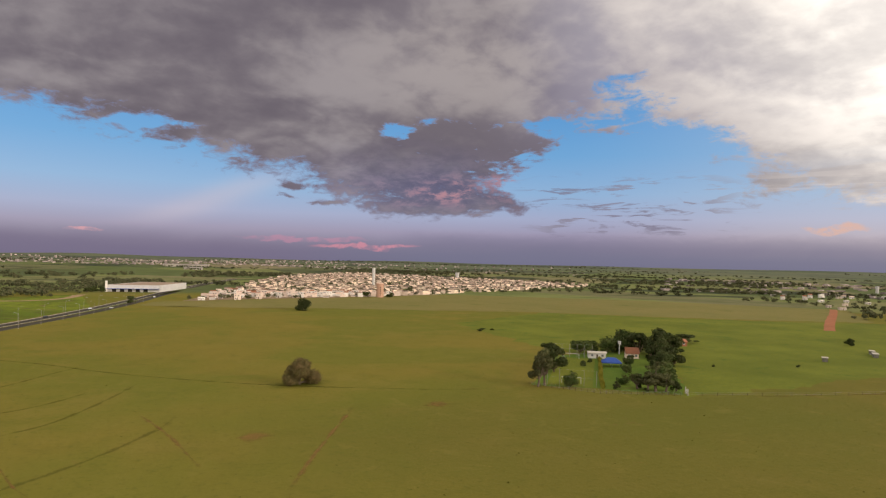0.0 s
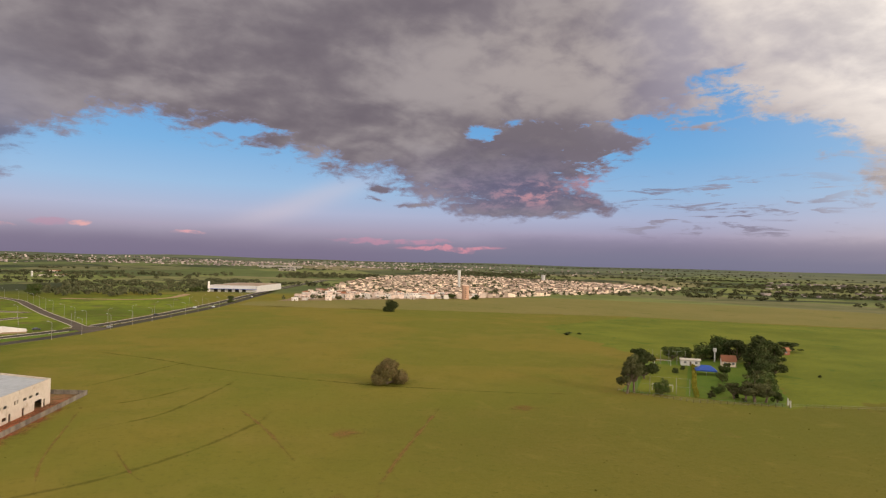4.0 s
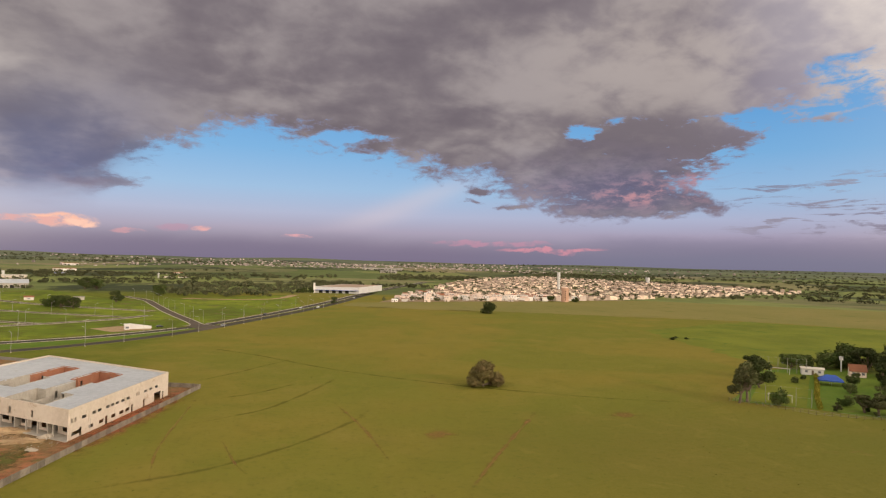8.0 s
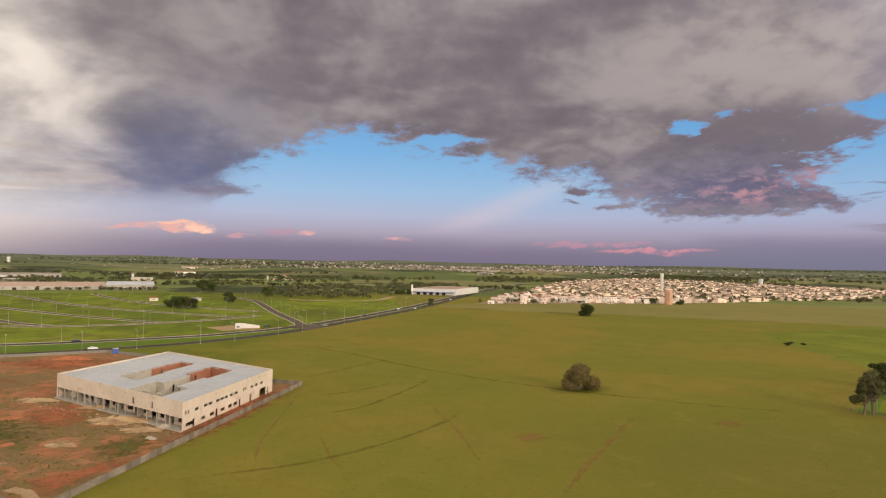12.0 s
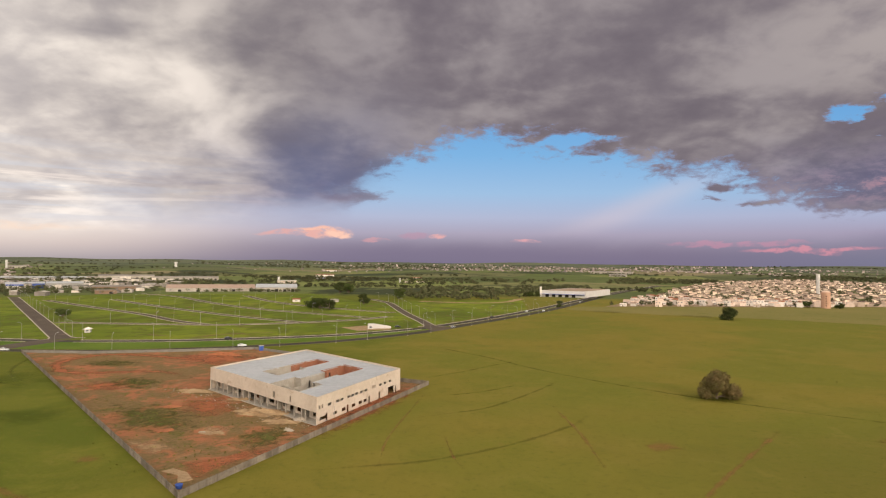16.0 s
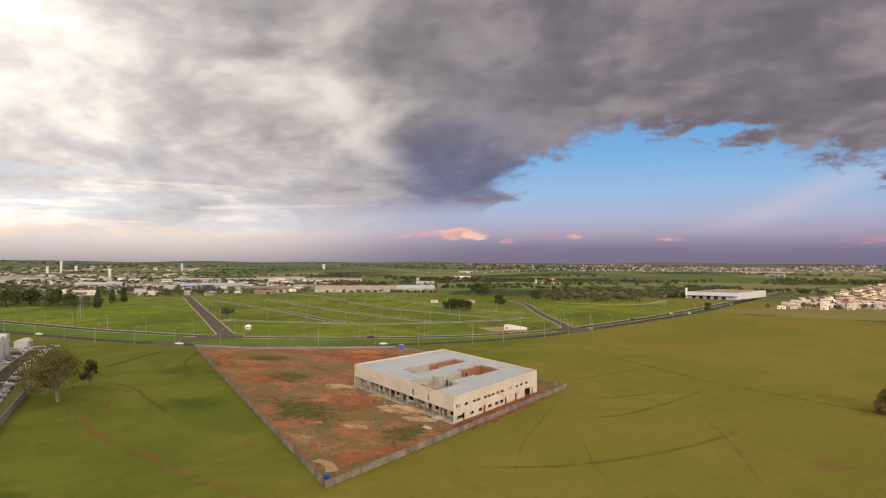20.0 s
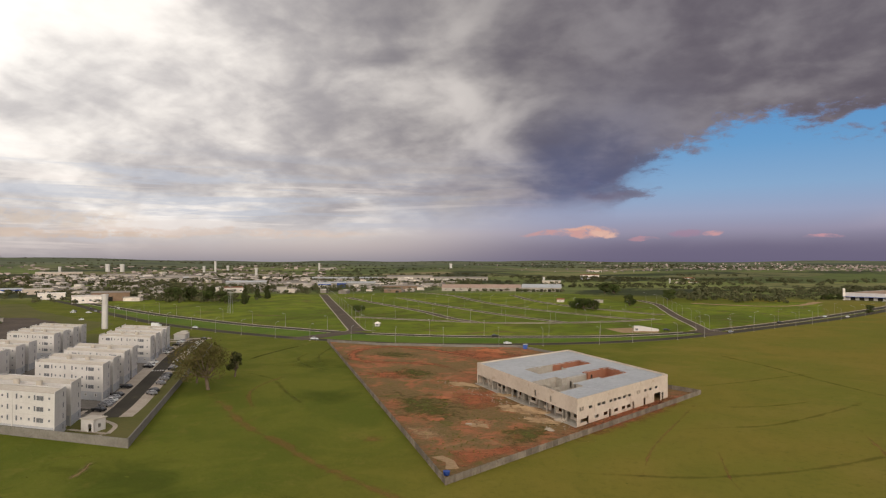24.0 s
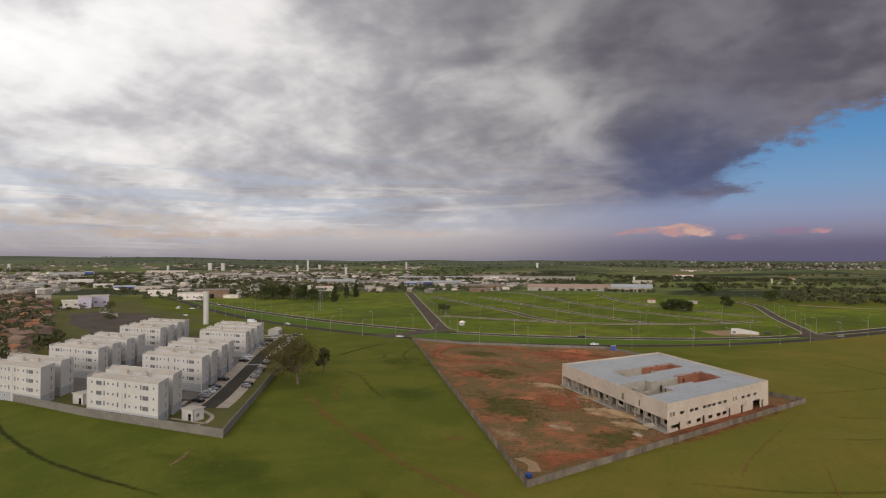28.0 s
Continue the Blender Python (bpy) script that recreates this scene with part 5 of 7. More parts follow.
loo = thing("portable_toilet", "blue plastic portable toilet by the road wall", "toilet", at=pose(-117, 309, 0.04, 0, 0, 25))
m = Mesh()
m.box(-1.1, 1.1, -1.1, 1.1, 0, 2.3)
part("cabin", m, M_BLUEWALL, loo)
m = Mesh()
m.prism([(-1.2, -1.2), (1.2, -1.2), (1.2, 1.2), (-1.2, 1.2)], 2.3, 2.45)
part("roof", m, M_LAMP, loo)
m = Mesh()
m.box(-0.4, 0.4, -1.16, -1.1, 0.1, 2.1)
part("door", m, M_BLUE, loo)

# precast perimeter wall: posts with panels between
wall_root = thing("perimeter_wall", "grey precast concrete wall with posts round the site", "wall", kind="structure")


def panel_wall(root, pts, height, span=2.6, detail=True):
    post, panel = Mesh(), Mesh()
    post.box(-0.11, 0.11, -0.13, 0.13, -0.2, height + 0.05)
    for k in range(4):
        panel.box(0.11, span - 0.11, -0.05, 0.05, height * k / 4 + 0.01, height * (k + 1) / 4 - 0.012)
    post, panel = post.data("post", M_WALLPANEL), panel.data("panel", M_WALLPANEL)
    for a, b in zip(pts, pts[1:]):
        a, b = Vector(a), Vector(b)
        n = max(1, round((b - a).length / span))
        turn = math.atan2((b - a).y, (b - a).x)
        for i in range(n):
            p = a.lerp(b, i / n)
            at = Matrix.LocRotScale((p.x, p.y, 0), Euler((0, 0, turn)), ((b - a).length / n / span, 1, 1))
            part("post", post, None, root, at=at)
            part("panel", panel, None, root, at=at)


panel_wall(wall_root, [PLOT_NW, PLOT_S, PLOT_NE, (-38, 239), (-76, 286)], 1.5)
north = Mesh()
for a, b in zip([PLOT_NW, (-190, 284), (-150, 299), (-122, 312)], [(-190, 284), (-150, 299), (-122, 312), (-76, 286)]):
    walled(north, a, b, 0, 1.3, 0.2, [])
part("road_wall", north, M_BLOCKWALL, wall_root)

# ---- walled estate of white four-storey flats ----
FU, FV = Vector((-0.976, -0.217)), Vector((-0.690, 0.724))     # along the fronts, and back between the blocks
BLOCK_L, WING, GAP, FLAT_H = 28.0, 9.0, 4.0, 10.9


def fl(u, v):
    p = FU * u + FV * v
    return (p.x, p.y)


def fq(u0, u1, v0, v1):
    return [fl(u1, v0), fl(u0, v0), fl(u0, v1), fl(u1, v1)]


def make_flat_data():
    d = {}
    for nm, v0 in (("front_wing", 0.0), ("rear_wing", WING + GAP)):
        m = Mesh()
        m.prism(fq(0, BLOCK_L, v0, v0 + WING), 2.75, FLAT_H)
        for u0, u1 in ((-0.04, 0.36), (BLOCK_L / 2 - 0.25, BLOCK_L / 2 + 0.25), (BLOCK_L - 0.36, BLOCK_L + 0.04)):
            m.prism(fq(u0, u1, v0 - 0.12, v0 + 0.1), 0, FLAT_H)
        for z in (5.55, 8.35):
            m.prism(fq(0.36, BLOCK_L - 0.36, v0 - 0.05, v0 + 0.02), z, z + 0.08)
        d[nm] = m.data(nm, M_WHITE)
        m = Mesh()
        m.prism(fq(0.02, BLOCK_L - 0.02, v0 + 0.03, v0 + WING - 0.03), -0.2, 2.75)
        d[nm + "_base"] = m.data("ground_floor", M_GREYPAINT)
        m = Mesh()
        a, b, c = v0 + 0.3, v0 + WING / 2, v0 + WING - 0.3
        for va, vb, za, zb in ((a, b, FLAT_H + 0.05, FLAT_H + 0.75), (b, c, FLAT_H + 0.75, FLAT_H + 0.05)):
            p = [fl(BLOCK_L - 0.3, va), fl(0.3, va), fl(0.3, vb), fl(BLOCK_L - 0.3, vb)]
            m.face([(*p[0], za), (*p[1], za), (*p[2], zb), (*p[3], zb)])
        d[nm + "_roof"] = m.data("roof", M_FLATROOF)
        m = Mesh()
        for u0, u1, va, vb in ((0, BLOCK_L, v0, v0 + 0.2), (0, BLOCK_L, v0 + WING - 0.2, v0 + WING)):
            m.prism(fq(u0, u1, va, vb), FLAT_H, FLAT_H + 0.3)
        for u0, u1 in ((0, 0.25), (BLOCK_L - 0.25, BLOCK_L)):
            q = fq(u0, u1, v0 + 0.2, v0 + WING / 2)
            m.prism(q, FLAT_H, FLAT_H + 0.75)
            m.prism(fq(u0, u1, v0 + WING / 2, v0 + WING - 0.2), FLAT_H, FLAT_H + 0.75)
        d[nm + "_parapet"] = m.data("parapet", M_WHITE)
    m = Mesh()
    m.prism(fq(8, 20, WING, WING + GAP), 0, FLAT_H - 0.4)
    d["stair_core"] = m.data("stair_core", M_WHITE)
    m = Mesh()
    m.tube((0, 0, -0.5), (0, 0, 1.4), 0.75, 0.85, 10)
    d["water_tank"] = m.data("water_tank", M_FLATROOF)
    for nm, w, h in (("wide", 2.3, 1.2), ("narrow", 0.6, 1.35), ("small", 0.65, 0.65)):
        m = Mesh()
        m.prism(fq(0.06, w - 0.06, -0.035, 0.02), 0.06, h - 0.06, 1)
        for u0, u1, z0, z1 in ((0, w, 0, 0.06), (0, w, h - 0.06, h), (0, 0.06, 0.06, h - 0.06), (w - 0.06, w, 0.06, h - 0.06)) + (((w / 2 - 0.03, w / 2 + 0.03, 0.06, h - 0.06),) if nm == "wide" else ()):
            m.prism(fq(u0, u1, -0.07, 0.02), z0, z1)
        d["win_" + nm] = m.data("window", M_GREYPAINT, M_GLASS)
        m = Mesh()
        m.prism(fq(-0.035, 0.02, 0.06, w - 0.06), 0.06, h - 0.06, 1)
        for v0, v1, z0, z1 in ((0, w, 0, 0.06), (0, w, h - 0.06, h), (0, 0.06, 0.06, h - 0.06), (w - 0.06, w, 0.06, h - 0.06)):
            m.prism(fq(-0.07, 0.02, v0, v1), z0, z1)
        d["side_" + nm] = m.data("window", M_GREYPAINT, M_GLASS)
    m = Mesh()
    m.prism(fq(0, 0.9, -0.04, 0.04), 0, 0.9, 0)
    m.prism(fq(0.2, 0.7, -0.07, 0.04), 0.2, 0.7, 1)
    d["vent"] = m.data("window", M_WHITE, M_DARK)
    return d


FLAT = make_flat_data()
FRONT_ROW = [(1.4, "small"), (3.6, "wide"), (6.2, "narrow"), (8.0, "small"), (10.6, "small"), (12.2, "narrow"), (15.2, "narrow"), (17.0, "small"), (19.0, "small"), (20.6, "narrow"), (21.9, "wide"), (25.6, "small")]


def flat_block(x, y, label):
    root = thing("apartment_block", label, "apartment block", at=Matrix.Translation((x, y, 0)), group="blocks of flats")
    for wing, v0 in (("front_wing", 0.0), ("rear_wing", WING + GAP)):
        body = part(wing, FLAT[wing], None, root)
        part("ground_floor", FLAT[wing + "_base"], None, body, "grey painted ground floor")
        part("roof", FLAT[wing + "_roof"], None, body, "pale beige sheet roof")
        part("parapet", FLAT[wing + "_parapet"], None, body)
        for k in range(4):
            z = 0.9 + 2.8 * k
            if wing == "front_wing" and k:
                for u, kind in FRONT_ROW:
                    p = fl(u, v0)
                    zz = z + (0.35 if kind == "small" else 0)
                    part("window", FLAT["win_" + kind], None, body, at=Matrix.Translation((*p, zz)))
            elif wing == "front_wing":
                for u in (2.4, 6.4, 10.0, 17.0, 20.6, 25.0):
                    part("window", FLAT["vent"], None, body, at=Matrix.Translation((*fl(u, v0), 1.3)))
            p = fl(0, v0 + 6.2)
            part("window", FLAT["side_narrow"], None, body, at=Matrix.Translation((*p, z)))
    part("stair_core", FLAT["stair_core"], None, root)
    for u in (10.0, 18.0):
        part("water_tank", FLAT["water_tank"], None, root, at=Matrix.Translation((*fl(u, WING + 1.6), FLAT_H)))
    return root


A0 = Vector((-157.2, 96.0))
for u, v in ((0, 0), (0, 45), (0, 74), (0, 122), (0, 151), (51.5, 4), (51.5, 46), (51.5, 74), (52, 118), (52, 146)):
    p = A0 + FU * u + FV * v
    flat_block(p.x, p.y, "white four-storey block of flats with grey ground floor")

estate = [(-133.8, 100.0), (-217, 188), (-262, 236), (-300, 262), (-345, 262), (-400, 225), (-330, 150), (-262, 79), (-230, 84), (-183, 90)]
sheet("estate_lawn", estate, 0.03, M_DULL, "mown dull green lawn inside the estate wall")
lane = smooth_line([(-166, 116), (-176, 127.5), (-200, 152), (-225, 177), (-250, 202), (-280, 235), (-300, 257)], 4)
sheet("estate_paving", [tuple(A0 + FU * u + FV * v) for u, v in ((-2, 20), (-2, 180), (90, 180), (90, 24), (30, 22))], 0.045, M_YARD, "worn grey paving between the blocks")
tagged(part("estate_road", ribbon(lane, -2.7, 2.7, 0.08), M_ASPHALT), "dark asphalt lane along the estate wall", "road", kind="structure")
tagged(part("parking_bays", ribbon(lane, 2.7, 6.4, 0.10, 0.09), M_KERB), "pale concrete parking bays", "parking", kind="structure")
tagged(part("parking_bays", ribbon(lane, -7.0, -2.7, 0.10, 0.09), M_KERB), "pale concrete parking bays", "parking", kind="structure")
for pts, w in (([(-166.5, 103.5), (-172, 109), (-180, 118)], 1.4), ([(-163, 103), (-150, 105.5)], 1.2), ([(-150, 105.5), (-156, 111.5), (-166, 114)], 1.2), ([(-150, 104), (-155, 100.5)], 1.0), ([(-293, 262), (-306, 246), (-318, 238)], 5.0), ([(-286, 250), (-298, 240), (-310, 232)], 4.0)):
    tagged(part("footpath", ribbon(smooth_line(pts, 2), -w / 2, w / 2, 0.09, 0.04), M_KERB), "narrow pale concrete path across the lawn", "path", kind="structure")
tagged(part("estate_road", ribbon(smooth_line([(-171, 121), (-181, 117), (-192, 115)], 3), -2.6, 2.6, 0.075), M_ASPHALT), "short dark asphalt branch between the blocks", "road", kind="structure")
walk_m = Mesh()
for k in range(6):
    q = lane[18]
    w = (lane[19] - lane[18]).normalized()
    n = Vector((w.y, -w.x))
    a = q + n * (-2.6 + k * 1.0)
    walk_m.prism([tuple(a), tuple(a + n * 0.5), tuple(a + n * 0.5 + w * 2.4), tuple(a + w * 2.4)][::-1], 0.08, 0.09)
tagged(part("zebra_crossing", walk_m, M_WHITE), "white painted zebra crossing on the lane", "road marking", kind="structure")
estate_wall = Mesh()
pts = [(-262, 236), (-217, 188), (-133.8, 100.0), (-183, 90), (-230, 84), (-290, 75)]
for a, b in zip(pts, pts[1:]):
    walled(estate_wall, a, b, 0, 2.2, -0.2, [])
    w = (Vector(b) - Vector(a)).normalized()
estate_root = tagged(part("estate_wall", estate_wall, M_BLOCKWALL), "plain grey block wall round the flats", "wall", kind="structure")
for a, b in zip(pts, pts[1:]):
    a, b = Vector(a), Vector(b)
    cap = Mesh()
    w = (b - a).normalized()
    n = Vector((w.y, -w.x))
    cap.prism([tuple(a - n * 0.05), tuple(a + n * 0.25), tuple(b + n * 0.25), tuple(b - n * 0.05)][::-1], 2.2, 2.27)
    part("coping", cap, M_BLOCKWALL, estate_root)


def hut(x, y, w, d, h, turn, label, name="gatehouse", wall_mat=M_WHITE):
    root = thing(name, label, "hut", at=pose(x, y, 0, 0, 0, turn))
    m = Mesh()
    walled(m, (-w / 2, -d / 2), (w / 2, -d / 2), 0, h, 0.2, [(w * 0.55, w * 0.8, 0, 2.0)])
    walled(m, (w / 2, -d / 2), (w / 2, d / 2), 0, h, 0.2, [(d * 0.3, d * 0.6, 1, 2)])
    walled(m, (w / 2, d / 2), (-w / 2, d / 2), 0, h, 0.2, [])
    walled(m, (-w / 2, d / 2), (-w / 2, -d / 2), 0, h, 0.2, [])
    part("wall", m, wall_mat, root)
    m = Mesh()
    m.box(-w / 2 - 0.3, w / 2 + 0.3, -d / 2 - 0.3, d / 2 + 0.3, h, h + 0.2)
    part("roof", m, M_FLATROOF, root)
    return root


hut(-157.0, 106.0, 4.4, 3.8, 3.2, 12, "small white hut with flat roof on the lawn", "garden_hut")
hut(-203, 97.5, 5, 4.5, 3.2, 12, "small white hut between the blocks", "garden_hut")
hut(-305, 251, 12, 6, 3.2, 130, "white flat-roofed gatehouse at the estate entrance")
hut(-330, 253, 9, 6, 3.0, 130, "white flat-roofed gatehouse at the estate entrance")
hut(-318, 262, 14, 3, 2.2, 130, "low pale canopy by the estate entrance", "entrance_canopy")


def water_tower(x, y, h, r, mat, label, head=0.0):
    root = thing("water_tower", label, "water tower", at=Matrix.Translation((x, y, terrain(x, y))))
    m = Mesh()
    m.tube((0, 0, -0.3), (0, 0, h), r, r, 20)
    part("shaft", m, mat, root)
    m = Mesh()
    m.tube((0, 0, h * (1 - head)), (0, 0, h + 0.4), r * 1.12, r * 1.12, 20)
    part("tank", m, mat, root)
    m = Mesh()
    for k in range(int(h / 1.2)):
        m.box(-0.25, 0.25, -r - 0.16, -r - 0.10, 0.5 + k * 1.2, 0.58 + k * 1.2)
    m.box(-0.30, -0.25, -r - 0.16, -r - 0.06, 0, h)
    m.box(0.25, 0.30, -r - 0.16, -r - 0.06, 0, h)
    part("ladder", m, M_STEEL, root)
    return root


water_tower(-396, 263, 22.5, 1.9, M_WHITE, "slim white cylindrical water tower by the flats", 0.02)
for x, y, h, r in ((-1566, 1374, 34, 3.2), (-1225, 1209, 20, 3.4), (-1611, 1464, 18, 4), (-1200, 2215, 18, 5), (-443, 1215, 10, 2), (-1511, 1794, 25, 3), (-2045, 1335, 26, 7), (-2010, 1365, 26, 7), (-1515, 1288, 21, 3.5), (-2005, 1152, 20, 4), (456, 988, 33, 2.4), (850, 1347, 17, 4.5), (1408, 651, 14, 3), (-2360, 811, 15, 5), (-218, 1306, 9, 1.5)):
    water_tower(x, y, h, r, M_WHITE, "distant white water tower above the roofs", 0.25)
brick = thing("brick_tower", "round pinkish brick tower at the edge of the town", "tower", at=Matrix.Translation((349, 736, 0)))
m = Mesh()
m.tube((0, 0, -0.3), (0, 0, 15), 4.8, 4.4, 24)
part("shaft", m, M_BRICKTOWER, brick)
m = Mesh()
m.tube((0, 0, 15), (0, 0, 17.5), 4.8, 4.8, 24)
part("crown_ring", m, M_BRICKTOWER, brick)
m = Mesh()
m.tube((0, 0, 17.5), (0, 0, 18.6), 4.5, 3.2, 24)
part("roof", m, M_TOWNROOF, brick)
for k in range(5):
    m = Mesh()
    a = -2.2 + k * 0.25
    m.box(-0.4, 0.4, -4.85, -4.2, 2.4 + 2.5 * k, 3.6 + 2.5 * k)
    part("window", m, M_DARK, brick, at=pose(0, 0, 0, 0, 0, -20))

# ---- trees ----
tree_kind("lone", 12.5, 15.5, "mound", M_LEAF_DRY, 1, 9500, 0.30)
tree_kind("field", 12.5, 15.0, "mound", M_LEAF_DARK, 1, 6000, 0.34)
tree_kind("broad", 11, 12, "round", M_LEAF, 3, 2300, 0.42)
tree_kind("dark", 12, 10, "round", M_LEAF_DARK, 3, 2300, 0.42)
tree_kind("tall", 15, 8, "tall", M_LEAF_GREY, 3, 1900, 0.34)
tree_kind("bush", 4.5, 5, "bush", M_LEAF_DARK, 3, 500, 0.4)
tree_kind("cypress", 16, 6, "cypress", M_LEAF_DARK, 2, 1100, 0.5)
tree_kind("loose", 15, 21, "tall", M_LEAF_OLIVE, 1, 5600, 0.24)
trng = random.Random(11)
plant("lone", 75.5, 225.0, 0.95, trng, "broad lone tree with olive brown crown in the pasture", stretch=0.90)
plant("field", 188, 555, 1.0, trng, "round dark lone tree near the dry field", stretch=0.95)
t = plant("loose", -173.5, 157.5, 1.22, trng, "large loose olive tree beside the estate wall")
plant("tall", -185, 180, 0.72, trng, "slender olive tree beside the estate wall")
plant("tall", -187, 164, 0.78, trng, "slender olive tree beside the estate wall")
for x, y, s in ((243, 356, 0.5), (249, 361, 0.6), (255, 358, 0.45)):
    plant("bush", x, y, s * 1.3, trng, "low dry bush clump in the pasture", "bush", "bushes in the pasture", 0.5)

# ---- farmstead ----
yard = [(154, 190), (168, 178), (193, 152), (204, 160), (250, 205), (262, 225), (252, 246), (214, 247)]
sheet("farm_yard", yard, 0.045, M_VERGE, "shady green yard of the farmstead", 1.0)
sheet("football_pitch", [(160, 188), (172, 176), (226, 230), (214, 243)], 0.055, M_FARM_GRASS, "mown bright green football pitch")
FARM_TREES = [
    ("dark", 262, 222, 15.5, 14.5), ("dark", 283, 232, 10.5, 13.0), ("dark", 237, 203, 12.5, 9.0), ("dark", 224, 188, 12.0, 10.0), ("broad", 202, 168, 12.0, 9.5), ("tall", 189, 161, 12.5, 8.9),
    ("tall", 187, 163, 9.1, 6.7), ("tall", 192, 159, 8.6, 6.7), ("tall", 186, 167, 7.2, 6.2), ("broad", 188, 176, 4.9, 5.1), ("dark", 195, 157, 5.2, 3.6), ("broad", 165, 180, 6.6, 5.7), ("tall", 154, 186, 12.5, 6.6),
    ("tall", 158, 187, 15.0, 7.2), ("dark", 182, 209, 13.5, 9.0), ("dark", 196, 228, 11.0, 9.3), ("broad", 259, 246, 13.4, 14.7), ("broad", 267, 248, 10.8, 13.0), ("broad", 250, 245, 8.0, 11.8), ("broad", 233, 248, 7.4, 10.9),
    ("broad", 242, 249, 6.5, 9.0), ("dark", 264, 237, 11.6, 12.6), ("dark", 329, 258, 6.0, 13.4), ("dark", 255, 214, 12.0, 9.5), ("dark", 296, 242, 7.0, 9.5), ("broad", 209, 194, 4.7, 5.1), ("broad", 224, 207, 5.0, 5.0),
    ("dark", 246, 200, 11.5, 9.5), ("dark", 275, 224, 12.0, 10.5), ("tall", 206, 172, 11.0, 7.5), ("broad", 212, 176, 11.0, 8.0), ("tall", 178, 170, 3.2, 3.0),
]
SIZE = {"dark": (12, 10), "broad": (11, 12), "tall": (15, 8)}
WORD = {"dark": "dark dense spreading tree of the farmstead", "broad": "leafy green tree of the farmstead", "tall": "thin loose olive tree at the farm fence"}
for key, x, y, h, w in FARM_TREES:
    t = plant(key, x, y, 1.0, trng, WORD[key] if h > 8 else "small " + WORD[key].replace("dense spreading ", ""), group="farm trees")
    low = 0.86 if x > 180 and y < 212 else 1.0
    t.scale = (w / SIZE[key][1] * 1.04, w / SIZE[key][1] * 1.04, h / SIZE[key][0] * 1.04 * low)
for x, y, s in ((198, 176, .5), (188, 168, .4), (205, 216, .6), (215, 222, .5), (240, 220, .6), (185, 162, .35), (178, 170, .35), (422, 210, 0.9), (262, 190, .3), (377, 160, .4), (330, 130, .3), (300, 172, .35)):
    plant("bush", x, y, s, trng, "small dark bush on the farm meadow", "bush", "farm bushes")


def gable_house(name, label, x, y, w, d, h, turn, wall_mat, roof_mat, rise=1.6, group="", category="house", windows=True, door=True):
    """A small house: walls, two roof slopes with eaves, windows with frames and a door."""
    root = thing(name, label, category, at=Matrix.Translation((x, y, terrain(x, y))) @ pose(0, 0, 0, 0, 0, turn), group=group)
    m = Mesh()
    m.box(-w / 2, w / 2, -d / 2, d / 2, -0.3, h)
    for s in (-1, 1):
        m.face([(s * w / 2, -d / 2, h), (s * w / 2, d / 2, h), (s * w / 2, 0, h + rise)])
    part("wall", m, wall_mat, root)
    m = Mesh()
    e = 0.45
    for s in (-1, 1):
        a, b = s * (d / 2 + e), h - e * rise / (d / 2)
        up = [(-w / 2 - e, a, b + 0.12), (w / 2 + e, a, b + 0.12), (w / 2 + e, 0, h + rise + 0.12), (-w / 2 - e, 0, h + rise + 0.12)]
        lo = [(p[0], p[1], p[2] - 0.14) for p in up]
        m.face(up if s < 0 else up[::-1])
        m.face(lo[::-1] if s < 0 else lo)
        m.face([lo[0], lo[1], up[1], up[0]])
        m.face([lo[1], lo[2], up[2], up[1]])
        m.face([lo[3], lo[0], up[0], up[3]])
    part("roof", m, roof_mat, root)
    if windows:
        for xx in (-w * 0.28, w * 0.30):
            m = Mesh()
            m.box(xx - 0.6, xx + 0.6, -d / 2 - 0.05, -d / 2 + 0.02, 1.0, 2.1, 0)
            m.box(xx - 0.52, xx + 0.52, -d / 2 - 0.08, -d / 2 - 0.04, 1.08, 2.02, 1)
            part("window", m, (M_WHITE, M_GLASS), root)
    if door:
        m = Mesh()
        m.box(-0.45, 0.45, -d / 2 - 0.06, -d / 2 + 0.02, 0, 2.1)
        part("door", m, M_BARK, root)
    return root


gable_house("farm_house", "white farm house with pale flat roof by the pitch", 230, 233, 8.5, 5, 2.7, -38, M_WHITE, M_FLATROOF, 0.5)
gable_house("farm_house", "farm house with steep red clay tile roof", 247, 226, 6, 6, 2.8, -38, M_PINKWALL, M_TILE, 2.4)
gable_house("farm_shed", "open farm shed with rusty red roof", 313, 252, 10, 6, 2.6, -30, M_BRICK, M_TILE, 1.2, category="shed")
tank = thing("water_tank", "white water tank on a post behind the farm roofs", "water tank", at=Matrix.Translation((251, 238, 0)))
m = Mesh()
m.tube((0, 0, 0), (0, 0, 5.2), 0.3, 0.3, 8)
part("post", m, M_WHITE, tank)
m = Mesh()
m.tube((0, 0, 5.2), (0, 0, 6.8), 0.8, 0.9, 14)
part("tank", m, M_WHITE, tank)
can = thing("canopy", "blue tarpaulin canopy on posts beside the pitch", "canopy", at=Matrix.Translation((216.5, 210, 0)) @ pose(0, 0, 0, 0, 0, -40) @ Matrix.Diagonal((0.72, 0.72, 0.9, 1)))
m = Mesh()
for a, b in (((-6, -4.5), (6, -4.5)), ((6, -4.5), (6, 4.5)), ((6, 4.5), (-6, 4.5)), ((-6, 4.5), (-6, -4.5))):
    m.face([(*a, 2.5), (*b, 2.5), (b[0] * 0.4, 0, 4.6), (a[0] * 0.4, 0, 4.6)])
    m.face([(*a, 2.0), (*b, 2.0), (*b, 2.5), (*a, 2.5)])
part("cloth", m, M_BLUE, can)
